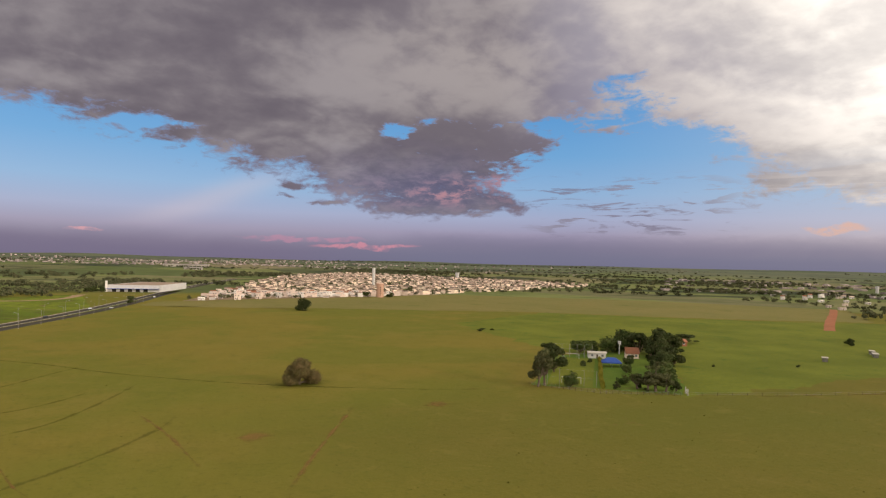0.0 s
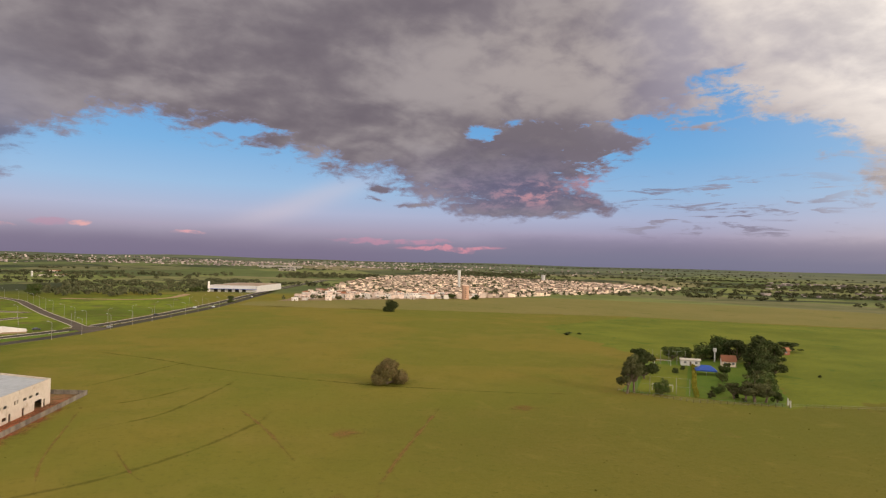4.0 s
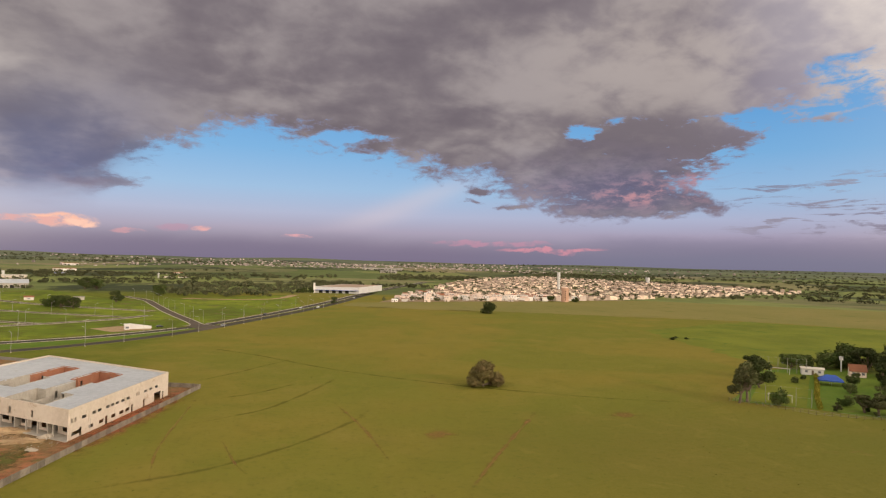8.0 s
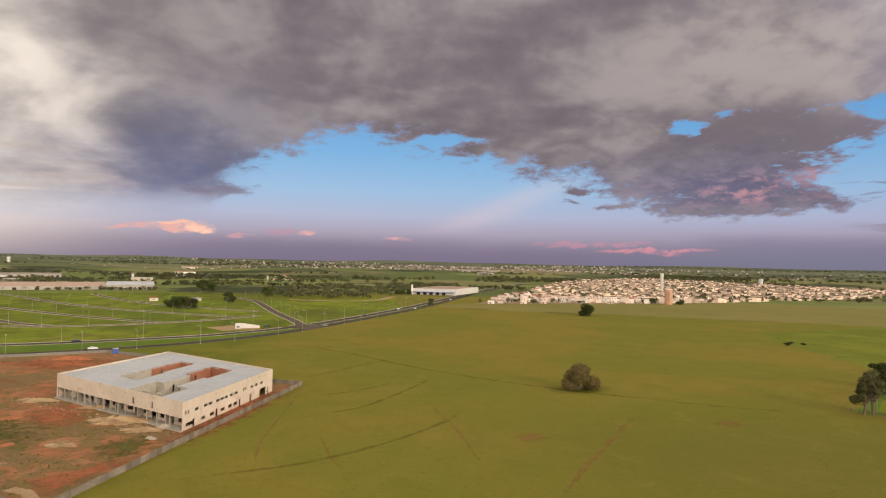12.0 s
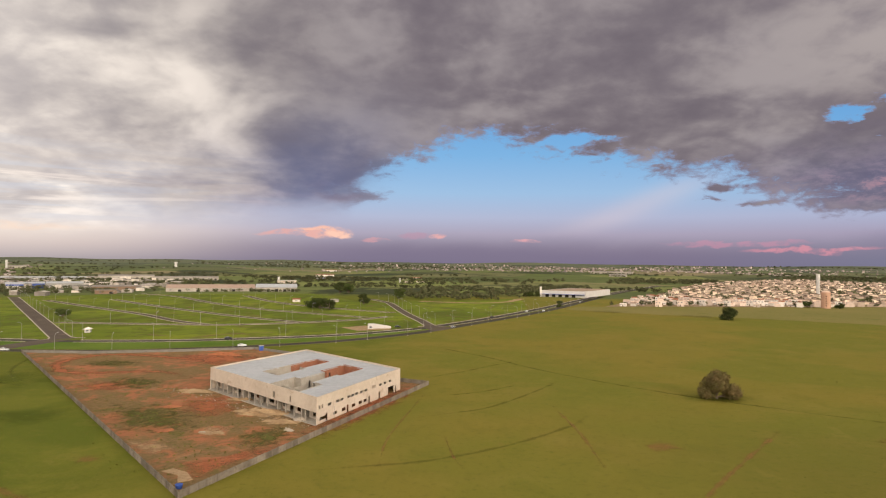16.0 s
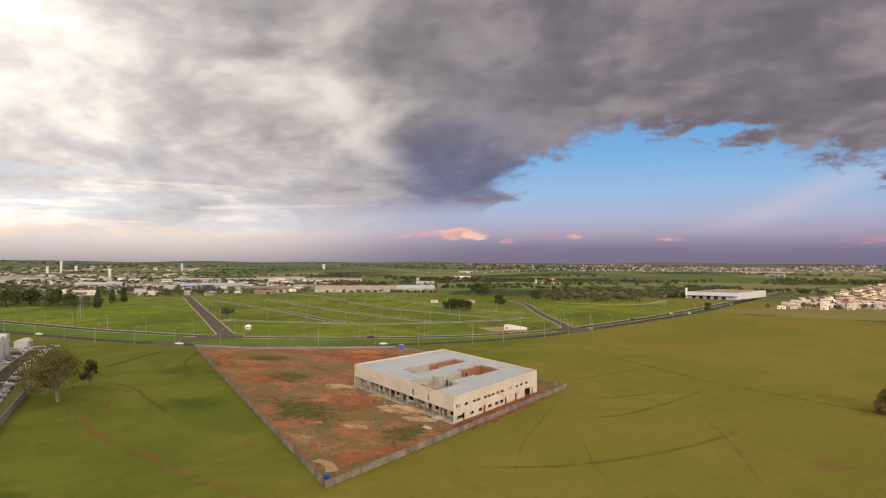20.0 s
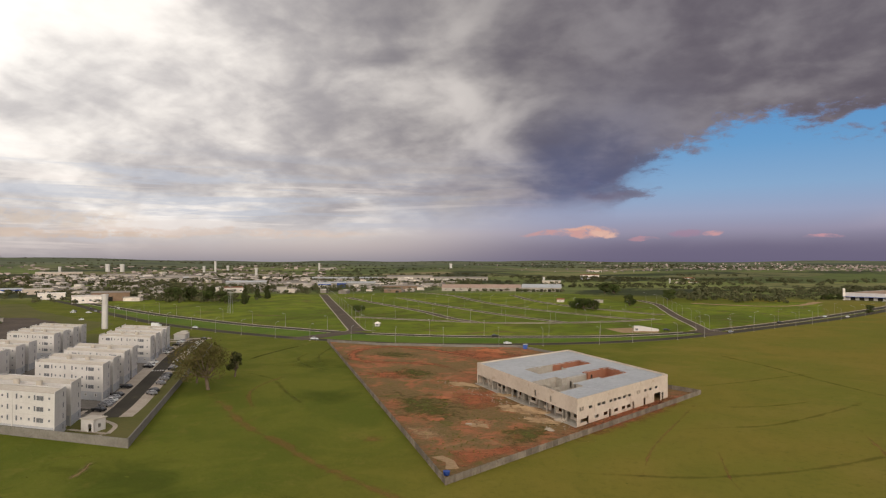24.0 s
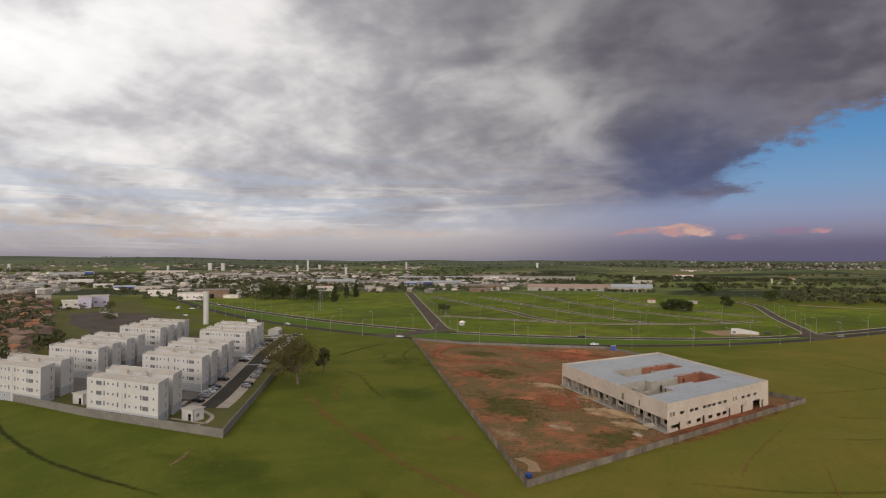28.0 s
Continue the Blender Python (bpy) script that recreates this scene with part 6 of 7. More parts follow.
for x in (-5.9, 0, 5.9):
    for y in (-4.4, 4.4):
        m = Mesh()
        m.tube((x, y, 0), (x, y, 2.5), 0.07, 0.07, 6)
        part("post", m, M_STEEL, can)
hedge = Mesh()
hr = random.Random(4)
hl = smooth_line([(174, 172.5), (190, 190), (206, 206), (227, 228)], 1.2)
leaves(hedge, [(q.x, q.y, 0.8, 0.9, 0.9, 0.8) for q in hl], 1800, 0.3, hr)
M_HEDGE = foliage("hedge_yellow", (0.20, 0.17, 0.02), (0.13, 0.14, 0.02), (0.26, 0.2, 0.03))
tagged(part("hedge", hedge, M_HEDGE), "clipped yellowish hedge along the football pitch", "hedge")


def goal(x, y, turn, w=7.3, h=2.44, label="white football goal frame on the pitch"):
    root = thing("football_goal", label, "goal", at=pose(x, y, 0.05, 0, 0, turn), group="football goals")
    for a, b, nm in (((-w / 2, 0, 0), (-w / 2, 0, h), "post"), ((w / 2, 0, 0), (w / 2, 0, h), "post"), ((-w / 2, 0, h), (w / 2, 0, h), "crossbar")):
        m = Mesh()
        m.tube(a, b, 0.1, 0.1, 8)
        part(nm, m, M_WHITE, root)
    return root


goal(170.5, 186, -45)
goal(216, 236, -45)


def net_fence(pts, h, step, name, label, mat=M_POLE, rails=2, r=0.07):
    root = thing(name, label, "fence")
    for a, b in zip(pts, pts[1:]):
        a, b = Vector(a), Vector(b)
        n = max(1, round((b - a).length / step))
        for i in range(n + 1):
            p = a.lerp(b, i / n)
            m = Mesh()
            m.tube((p.x, p.y, -0.2), (p.x, p.y, h), r, r * 0.8, 5)
            part("post", m, mat, root)
        for k in range(rails):
            m = Mesh()
            z = h * (k + 1) / rails - 0.05
            m.tube((a.x, a.y, z), (b.x, b.y, z), 0.014, 0.014, 4)
            part("wire", m, M_STEEL, root)
    return root


net_fence([(213, 245), (227, 233)], 6.5, 3.5, "ball_fence", "tall pale ball-stop fence behind the goal", rails=3, r=0.1)
net_fence([(161, 189), (174, 176)], 6.0, 4.5, "ball_fence", "tall pale ball-stop fence behind the goal", rails=2, r=0.09)
net_fence([(153, 190), (166.5, 166.5), (193, 150.5)], 1.3, 2.2, "farm_fence", "low wooden post and wire fence round the farm", M_BARK, 3, 0.09)
net_fence([(193, 150.5), (240, 129), (330, 98), (470, 55)], 1.2, 6.0, "field_fence", "thin post and wire fence across the meadow", M_BARK, 2)
gate = thing("farm_gate", "white painted wooden farm gate", "gate", at=pose(193.5, 150.5, 0, 0, 0, 50))
for k in range(5):
    m = Mesh()
    m.box(0, 4, -0.04, 0.04, 0.3 + 0.35 * k, 0.45 + 0.35 * k)
    part("board", m, M_WHITE, gate)
for x in (0, 4):
    m = Mesh()
    m.box(x - 0.15, x + 0.15, -0.15, 0.15, -0.2, 2.4)
    part("post", m, M_WHITE, gate)

# ---- town behind the dry field ----
TOWN = [(108, 698), (191, 720), (286, 734), (343, 752), (436, 775), (554, 809), (665, 813), (771, 801), (850, 780), (951, 990), (960, 1160), (985, 1440), (924, 1600), (825, 1690), (702, 1740), (500, 1530), (330, 1236), (200, 900)]


def town_house_data(i):
    """Meshes of one kind of town house: cube-like with parapet, or gabled."""
    r = random.Random(100 + i)
    w, d = r.uniform(4.8, 7), r.uniform(5, 7)
    two = i % 3 == 0
    h = 5.4 if two else 2.9
    parts = []
    wall_mat = M_TOWNWHITE if i % 2 else M_PINKWALL
    m = Mesh()
    m.box(-w / 2, w / 2, -d / 2, d / 2, -0.5, h)
    if i % 4 != 1:
        m.box(-w / 2 - 0.1, w / 2 + 0.1, -d / 2 - 0.1, -d / 2 + 0.15, h - 0.1, h + 0.7)
        m.box(w / 2 - 0.15, w / 2 + 0.1, -d / 2 + 0.15, d / 2, h - 0.1, h + 0.5)
        m.box(-w / 2 - 0.1, -w / 2 + 0.15, -d / 2 + 0.15, d / 2, h - 0.1, h + 0.5)
    if two:
        m.box(w * 0.1, w / 2 + 0.8, -d / 2 - 1.2, -d / 2 - 0.02, -0.5, 3.0)
    parts.append(("wall", m.data("wall", wall_mat)))
    m = Mesh()
    rise = 1.5 if i % 4 == 1 else 0.5
    e = 0.4 if i % 4 == 1 else -0.16
    for s in (-1, 1):
        p = [(-w / 2 - e, s * (d / 2 + e), h + 0.05), (w / 2 + e, s * (d / 2 + e), h + 0.05), (w / 2 + e, 0, h + rise), (-w / 2 - e, 0, h + rise)]
        m.face(p if s < 0 else p[::-1])
    for s in (-1, 1):
        m.face([(s * (w / 2 + e), -d / 2 - e, h + 0.05), (s * (w / 2 + e), d / 2 + e, h + 0.05), (s * (w / 2 + e), 0, h + rise)])
    parts.append(("roof", m.data("roof", M_TOWNROOF if i % 3 else M_TILE)))
    wn = Mesh()
    wn.box(-0.7, 0.7, -0.05, 0.03, 0, 1.1, 0)
    wn.box(-0.6, 0.6, -0.09, -0.04, 0.1, 1.0, 1)
    win = wn.data("window", M_WHITE, M_GLASS)
    spots = [(-w * 0.3, 1.0), (w * 0.3, 1.0)] + ([(-w * 0.28, 3.9), (w * 0.2, 3.9)] if two else [])
    dm = Mesh()
    dm.box(-0.5, 0.5, -0.06, 0.03, 0, 2.1)
    return parts, win, [(x, -d / 2, z) for x, z in spots], dm.data("door", M_BARK), (w, d)


TOWN_KINDS = [town_house_data(i) for i in range(12)]


def town_house(i, x, y, turn, label, group):
    parts, win, spots, door, _ = TOWN_KINDS[i]
    root = thing("house", label, "house", at=Matrix.Translation((x, y, terrain(x, y))) @ pose(0, 0, 0, 0, 0, turn), group=group)
    for name, data in parts:
        part(name, data, None, root)
    for s in spots:
        part("window", win, None, root, at=Matrix.Translation(s))
    part("door", door, None, root, at=Matrix.Translation((0, spots[0][1], 0)))
    return root


sheet("town_ground", TOWN[:10] + [(900, 985), (250, 940), (200, 900)], 0.05, M_DUST, "dusty streets and yards of the town")
hrng = random.Random(21)
near_houses = []
for a in range(0, 142):
    for b in range(0, 120):
        # streets every few plots
        if a % 9 == 4 or b % 5 == 2:
            continue
        p = Vector((60, 640)) + Vector((0.93, 0.37)) * (a * 7.4) + Vector((-0.37, 0.93)) * (b * 10.0)
        p += Vector((hrng.uniform(-1.6, 1.6), hrng.uniform(-2.5, 2.5)))
        if not inside(p, TOWN) or hrng.random() < (0.07 if noise.noise(Vector((p.x * 0.012, p.y * 0.012, 2))) < 0.12 else 0.75):
            continue
        near_houses.append(p)
near_houses.sort(key=lambda p: p.length)
far_houses = near_houses[170:]
near_houses = near_houses[:170]
LAB = {0: "two-storey", 1: "gabled", 2: "flat-roofed"}
for p in near_houses:
    i = hrng.randrange(12)
    town_house(i, p.x, p.y, -22 + hrng.choice((0, 0, 0, 90, 180)) + hrng.uniform(-4, 4), f"{'pale white' if i % 2 else 'pinkish'} {LAB[0] if i % 3 == 0 else LAB[1] if i % 4 == 1 else LAB[2]} house at the town edge", "town houses")
mass = Mesh()
for p in far_houses:
    w, d, h = hrng.uniform(4, 7), hrng.uniform(4, 7), hrng.choice((2.4, 2.7, 2.9, 3.2, 4.8, 5.4))
    t = radians(-22 + hrng.choice((0, 90)) + hrng.uniform(-4, 4))
    c, s = math.cos(t), math.sin(t)
    ring = [(p.x + x * c - y * s, p.y + x * s + y * c) for x, y in ((-w / 2, -d / 2), (w / 2, -d / 2), (w / 2, d / 2), (-w / 2, d / 2))]
    z = terrain(p.x, p.y)
    mass.prism(ring, z - 2, z + h)
    cx, cy = sum(q[0] for q in ring) / 4, sum(q[1] for q in ring) / 4
    if hrng.random() < 0.7:
        e = [((q[0] - cx) * 1.08 + cx, (q[1] - cy) * 1.08 + cy, z + h + 0.05) for q in ring]
        r0, r1 = Vector(e[0]).lerp(Vector(e[3]), 0.5), Vector(e[1]).lerp(Vector(e[2]), 0.5)
        r0.z += 1.3
        r1.z += 1.3
        for f in ([e[0], e[1], r1, r0], [e[2], e[3], r0, r1], [e[1], e[2], r1], [e[3], e[0], r0]):
            mass.face(f, 1)
tagged(part("town_houses", mass, (M_TOWNMASS, M_MASSROOF)), "mass of small pale houses climbing the slope behind", "houses", kind="stuff")


# ---- sheds, workshops and houses beyond the plots ----
# middle of the front, width, height, depth, heading, look
SHEDS = [
    (-416, 874, 120, 5.6, 40, 25, "pink"),
    (-331, 903, 58, 7.0, 35, 20, "frame"),
    (-701, 855, 27, 10.0, 40, 39, "bluew"),
    (-679, 867, 20, 10.8, 40, 38, "blue"),
    (-652, 890, 48, 10.8, 40, 36, "grey"),
    (-728, 1166, 98, 13.0, 40, 32, "white"),
    (-628, 1209, 117, 8.2, 40, 27, "white"),
    (-860, 1123, 159, 6.4, 40, 37, "grey"),
    (-545, 853, 62, 9.0, 30, 33, "brown"),
    (-509, 773, 25, 5.5, 12, 33, "brown"),
    (-771, 840, 65, 9.3, 40, 43, "white"),
    (-837, 806, 68, 11.1, 40, 46, "grey"),
    (-633, 678, 14, 10.5, 10, 43, "white"),
    (-1142, 918, 67, 13.0, 40, 51, "white"),
    (-1501, 1820, 54, 10.4, 40, 40, "white"),
    (-702, 655, 27, 8.4, 12, 47, "tile"),
    (-203, 1316, 18, 4.0, 10, 9, "cream"),
    (-179, 1345, 20, 3.4, 10, 8, "tile"),
    (-453, 1566, 45, 8.2, 14, 16, "tile"),
    (-88, 1151, 14, 3.5, 10, 4, "white"),
    (-226, 682, 8, 3.2, 8, 18, "tile"),
    (-186, 692, 9, 3.2, 10, 15, "white"),
    (-1153, 508, 38, 13.0, 30, 66, "bright"),
    (-1042, 494, 28, 7.9, 18, 65, "bright"),
    (-954, 484, 30, 8.2, 20, 63, "bluew"),
    (-887, 485, 35, 10.3, 22, 61, "cream"),
    (-760, 432, 28, 8.4, 14, 60, "bright"),
    (-657, 411, 28, 8.5, 20, 58, "bright"),
    (-671, 447, 39, 11.2, 24, 56, "brown"),
    (-619, 280, 11, 12.9, 14, 66, "lilac"),
    (-630, 299, 15, 12.1, 18, 65, "lilac"),
    (-636, 275, 15, 7.8, 14, 67, "bright"),
    (-550, 266, 7, 3.7, 8, 64, "white"),
    (-506, 252, 6, 3.2, 6, 64, "white"),
    (-1102, 413, 39, 10.9, 16, 69, "grey"),
    (-1694, 711, 74, 13.0, 40, 67, "grey"),
    (-1804, 811, 20, 13.0, 40, 66, "blue"),
    (-1848, 1061, 117, 13.0, 40, 60, "cream"),
    (-1366, 932, 65, 11.0, 40, 56, "white"),
    (-1129, 857, 79, 10.0, 40, 53, "white"),
    (-695, 564, 19, 6.6, 12, 51, "cream"),
    (-874, 301, 11, 9.3, 10, 71, "white"),
    (-762, 300, 14, 8.1, 10, 69, "white"),
    (-736, 677, 39, 9.1, 20, 47, "bright"),
    (-1132, 888, 57, 8.5, 40, 52, "grey"),
    (-703, 727, 9, 8.4, 10, 44, "bright"),
    (-409, 1165, 35, 6.5, 30, 19, "cream"),
    (-404, 1379, 25, 5.4, 12, 16, "bluew"),
    (-646, 2291, 47, 10.6, 10, 16, "tile"),
    (-246, 1521, 20, 4.2, 8, 9, "cream"),
    (-221, 1557, 27, 4.7, 8, 8, "tile"),
    (323, 2157, 95, 11.0, 40, -9, "white"),
    (368, 2139, 80, 11.0, 40, -10, "white"),
    (321, 1897, 50, 8.4, 40, -10, "white"),
    (1042, 644, 8, 4.6, 10, -58, "white"),
    (1109, 662, 9, 3.2, 10, -59, "white"),
]
M_SHEDWHITE = surface("weathered_white_wall", (0.42, 0.375, 0.33), (0.33, 0.29, 0.25), 0.85, 0.1, 0.8, 0.06, dirt=(0.34, 0.29, 0.25), dirt_at=0.56)
M_SHEDROOF = surface("weathered_sheet_roof", (0.30, 0.265, 0.235), (0.22, 0.19, 0.165), 0.8, 0.04, 0.5, 0.08, dirt=(0.17, 0.14, 0.115), dirt_at=0.55, spec=0.1)
M_LILAC = surface("lilac_render", (0.52, 0.47, 0.56), (0.45, 0.41, 0.50), 0.85, 0.2, 1.2, 0.05)
M_SHEDGREY = surface("shed_cladding", (0.34, 0.325, 0.31), (0.27, 0.255, 0.24), 0.7, 0.05, 0.6, 0.05)
M_BROWNWALL = surface("brown_wall", (0.24, 0.16, 0.11), (0.19, 0.125, 0.085), 0.9, 0.2, 1.0, 0.1)
LOOK = {"white": (M_SHEDWHITE, M_SHEDROOF, "white"), "bright": (M_TOWNWHITE, M_TOWNWHITE, "bright white"), "pink": (M_SHEDWHITE, M_TOWNROOF, "pinkish"), "frame": (M_CONCRETE, M_ROOFSHEET, "concrete-framed"), "bluew": (M_TOWNWHITE, M_ROOFSHEET, "white and blue"), "blue": (M_BLUEWALL, M_ROOFSHEET, "blue clad"),
        "grey": (M_SHEDGREY, M_ROOFSHEET, "grey clad"), "brown": (M_BROWNWALL, M_SHEDROOF, "brown walled"), "tile": (M_TOWNWHITE, M_TILE, "tiled"), "cream": (M_RENDER, M_FLATROOF, "cream"), "lilac": (M_LILAC, M_FLATROOF, "lilac painted")}


def shed(x, y, w, h, d, turn, look_of):
    wall_mat, roof_mat, word = LOOK[look_of]
    small = w < 30 and look_of in ("tile", "white", "lilac", "bright")
    h *= 0.62 if math.hypot(x, y) > 1000 else 0.85
    back = Vector((-math.sin(radians(turn)), math.cos(radians(turn)))) * d / 2
    x, y = x + back.x, y + back.y
    root = thing("house" if small else "industrial_shed", f"{word} {'house with low roof' if small else 'industrial shed with low sheet roof'} beyond the plots", "house" if small else "shed", at=Matrix.Translation((x, y, terrain(x, y))) @ pose(0, 0, 0, 0, 0, turn), group="buildings beyond the plots")
    m = Mesh()
    m.box(-w / 2, w / 2, -d / 2, d / 2, -1.5, h)
    part("wall", m, wall_mat, root)
    m = Mesh()
    rise = min(d * 0.06, 2.2) + (0.9 if look_of == "tile" else 2.6 if look_of in ("pink", "frame") else 0)
    e = 0.5
    for s in (-1, 1):
        p = [(-w / 2 - e, s * (d / 2 + e), h + 0.05), (w / 2 + e, s * (d / 2 + e), h + 0.05), (w / 2 + e, 0, h + rise), (-w / 2 - e, 0, h + rise)]
        m.face(p if s < 0 else p[::-1])
        m.face([(s * (w / 2 + e), -d / 2 - e, h + 0.05), (s * (w / 2 + e), d / 2 + e, h + 0.05), (s * (w / 2 + e), 0, h + rise)])
    part("roof", m, roof_mat, root)
    n = max(1, int(w / (7 if small else 11)))
    for k in range(n):
        xx = -w / 2 + w * (k + 0.5) / n
        m = Mesh()
        if look_of == "frame" or (not small and k % 2):
            # a dark panel on the wall, its colour standing for the shaded gateway
            m.box(xx - 2.2, xx + 2.2, -d / 2 - 0.06, -d / 2 + 0.05, 0, min(h * 0.62, 5))
            part("gate_opening", m, M_DARK, root)
        else:
            m.box(xx - 1.1, xx + 1.1, -d / 2 - 0.06, -d / 2 + 0.05, h * 0.35, h * 0.35 + min(1.6, h * 0.3))
            part("window", m, M_GLASS, root)
    if look_of == "bluew":
        m = Mesh()
        m.box(-w / 2 + 0.5, w / 2 - 0.5, -d / 2 - 0.12, -d / 2 + 0.02, h * 0.55, h * 0.9)
        part("sign_band", m, M_BLUEWALL, root)
    return root


for row in SHEDS:
    shed(*row)
ware = thing("warehouse", "large white warehouse with brown roof beside the highway", "warehouse")
W0, W1, W2 = Vector((50, 890)), Vector((108, 872)), Vector((155, 968))
W3 = W0 + W2 - W1
for a, b, nm in ((W0, W1, "front_wall"), (W1, W2, "side_wall"), (W2, W3, "rear_wall"), (W3, W0, "end_wall")):
    m = Mesh()
    walled(m, a, b, 0, 8.6, 0.3, [(6 + 9 * k, 11 + 9 * k, 0, 3.6) for k in range(5)] if nm == "front_wall" else [])
    part(nm, m, M_WHITE, ware)
m = Mesh()
ring = [W0, W1, W2, W3]
mid = (W0 + W2) / 2
top = [(*(mid + (p - mid) * 0.995), 8.4) for p in ring]
ra, rb = Vector(top[0]).lerp(Vector(top[1]), 0.5), Vector(top[3]).lerp(Vector(top[2]), 0.5)
ra.z = rb.z = 8.7
for f in ([top[0], ra, rb, top[3]], [ra, top[1], top[2], rb], [top[0], top[1], ra], [top[2], top[3], rb]):
    m.face(f)
part("roof", m, M_BROWNROOF, ware, "flat brownish sheet roof")
# near-black panel behind the doors, painting in the shade of the hall
m = Mesh()
inn = (W2 - W1).normalized() * 0.6
m.prism([tuple(W0 + inn), tuple(W1 + inn), tuple(W1 + inn * 2), tuple(W0 + inn * 2)], 0, 8)
part("dark_interior", m, M_DARK, ware)
m = Mesh()
m.prism([tuple(W0 - (W2 - W1).normalized() * 5), tuple(W1 - (W2 - W1).normalized() * 5), tuple(W1 - (W2 - W1).normalized() * 0.05), tuple(W0 - (W2 - W1).normalized() * 0.05)], 3.7, 4.1)
part("loading_canopy", m, M_BLUEWALL, ware, "blue band canopy over the loading doors")
m = Mesh()
m.box(48.2, 50.6, 886, 889.4, 0, 13.5)
part("sign_tower", m, M_TOWNWHITE, ware, "slim pale sign tower")

wb = thing("sales_wall", "long low white sales stand with slanting wall", "building", at=pose(-82, 424, 0, 0, 0, 18) @ Matrix.Diagonal((0.9, 0.9, 0.78, 1)))
m = Mesh()
m.box(-7, -3.4, -1.5, 1.5, 0, 4.4)
part("cabin", m, M_WHITE, wb)
m = Mesh()
m.prism([(-3.4, 0.9), (10, 0.9), (10, 1.3), (-3.4, 1.3)], 0, 2.0)
m.face([(-3.4, 0.9, 2.0), (10, 0.9, 2.0), (-3.4, 0.9, 4.6)])
m.face([(-3.4, 1.3, 2.0), (-3.4, 1.3, 4.6), (10, 1.3, 2.0)])
m.face([(-3.4, 0.9, 4.6), (10, 0.9, 2.0), (10, 1.3, 2.0), (-3.4, 1.3, 4.6)])
part("sloped_wall", m, M_WHITE, wb)
m = Mesh()
m.box(-6.2, -4.2, -1.56, -1.45, 0.8, 2.4)
part("window", m, M_GLASS, wb)
sheet("sales_yard", [(-108, 428), (-92, 408), (-72, 420), (-76, 440), (-95, 442)], 0.05, M_SAND, "tan bare yard round the sales stand", 1.0)
kiosk = thing("kiosk", "small white hip-roofed kiosk on the plots", "kiosk", at=pose(-249, 366, 0, 0, 0, 20) @ Matrix.Diagonal((0.75, 0.75, 0.8, 1)))
m = Mesh()
m.box(-2, 2, -1.8, 1.8, 0, 2.6)
part("wall", m, M_WHITE, kiosk)
m = Mesh()
for a, b in (((-3, -2.8), (3, -2.8)), ((3, -2.8), (3, 2.8)), ((3, 2.8), (-3, 2.8)), ((-3, 2.8), (-3, -2.8))):
    m.face([(*a, 2.6), (*b, 2.6), (0, 0, 4.2)])
part("roof", m, M_TOWNWHITE, kiosk)
m = Mesh()
m.box(-1, 1, -1.86, -1.75, 0.9, 2.0)
part("window", m, M_GLASS, kiosk)

M_SUBWALL = surface("suburb_wall", (0.27, 0.205, 0.155), (0.18, 0.135, 0.10), 0.9, 0.2, 1.2, 0.1, island=0.4)
M_SUBROOF = surface("suburb_roof", (0.185, 0.115, 0.085), (0.125, 0.088, 0.070), 0.9, 0.05, 1.2, 0.1, island=0.5)
# clay-tiled suburb beside the flats
SUBURB = [(-300, 95), (-336, 143), (-390, 165), (-470, 192), (-560, 226), (-650, 262), (-760, 300), (-900, 330), (-900, 200), (-620, 120), (-420, 80)]
sheet("suburb_ground", SUBURB, 0.03, M_WEEDS, "dusty yards between the suburb houses")
sheet("dull_field", [(-345, 150), (-390, 168), (-470, 194), (-560, 228), (-660, 266), (-760, 320), (-700, 372), (-600, 330), (-480, 296), (-420, 285), (-380, 230)], 0.04, M_DULL, "dull weedy grass beside the suburb", 2.0)
sheet("bare_lot", [(-470, 205), (-390, 186), (-395, 215), (-445, 268), (-520, 285), (-570, 268), (-560, 242)], 0.06, M_LOT, "dark bare lot behind the flats", 2.0)
for x, y in scatter(SUBURB, 62, hrng, 15.5):
    i = hrng.randrange(12)
    parts, win, spots, door, (w, d) = TOWN_KINDS[i]
    gable_house("house", "suburban house with weathered clay tile roof", x, y, w, d, 3.0, 12 + hrng.choice((0, 90, 180, 270)) + hrng.uniform(-6, 6), M_RENDER if hrng.random() < 0.5 else M_SUBWALL, M_TILE if hrng.random() < 0.75 else M_TOWNROOF, 1.7, "suburb houses")
dense = Mesh()
for x, y in scatter(SUBURB, 170, hrng, 10.5):
    w, d, h, t = hrng.uniform(6, 11), hrng.uniform(6, 9), hrng.choice((2.7, 3.0, 3.2, 5.2)), radians(12 + hrng.choice((0, 90)) + hrng.uniform(-6, 6))
    c, s = math.cos(t), math.sin(t)
    q = [(x + a * c - b * s, y + a * s + b * c) for a, b in ((-w / 2, -d / 2), (w / 2, -d / 2), (w / 2, d / 2), (-w / 2, d / 2))]
    dense.prism(q, -0.5, h)
    e = [((a - x) * 1.12 + x, (b - y) * 1.12 + y, h - 0.05) for a, b in q]
    r0, r1 = Vector(e[0]).lerp(Vector(e[3]), 0.5) + Vector((0, 0, 1.6)), Vector(e[1]).lerp(Vector(e[2]), 0.5) + Vector((0, 0, 1.6))
    for f in ([e[0], e[1], r1, r0], [e[2], e[3], r0, r1], [e[1], e[2], r1], [e[3], e[0], r0]):
        dense.face(f, 1)
tagged(part("suburb_houses", dense, (M_SUBWALL, M_SUBROOF)), "crowded brown-roofed houses of the suburb", "houses", kind="stuff")
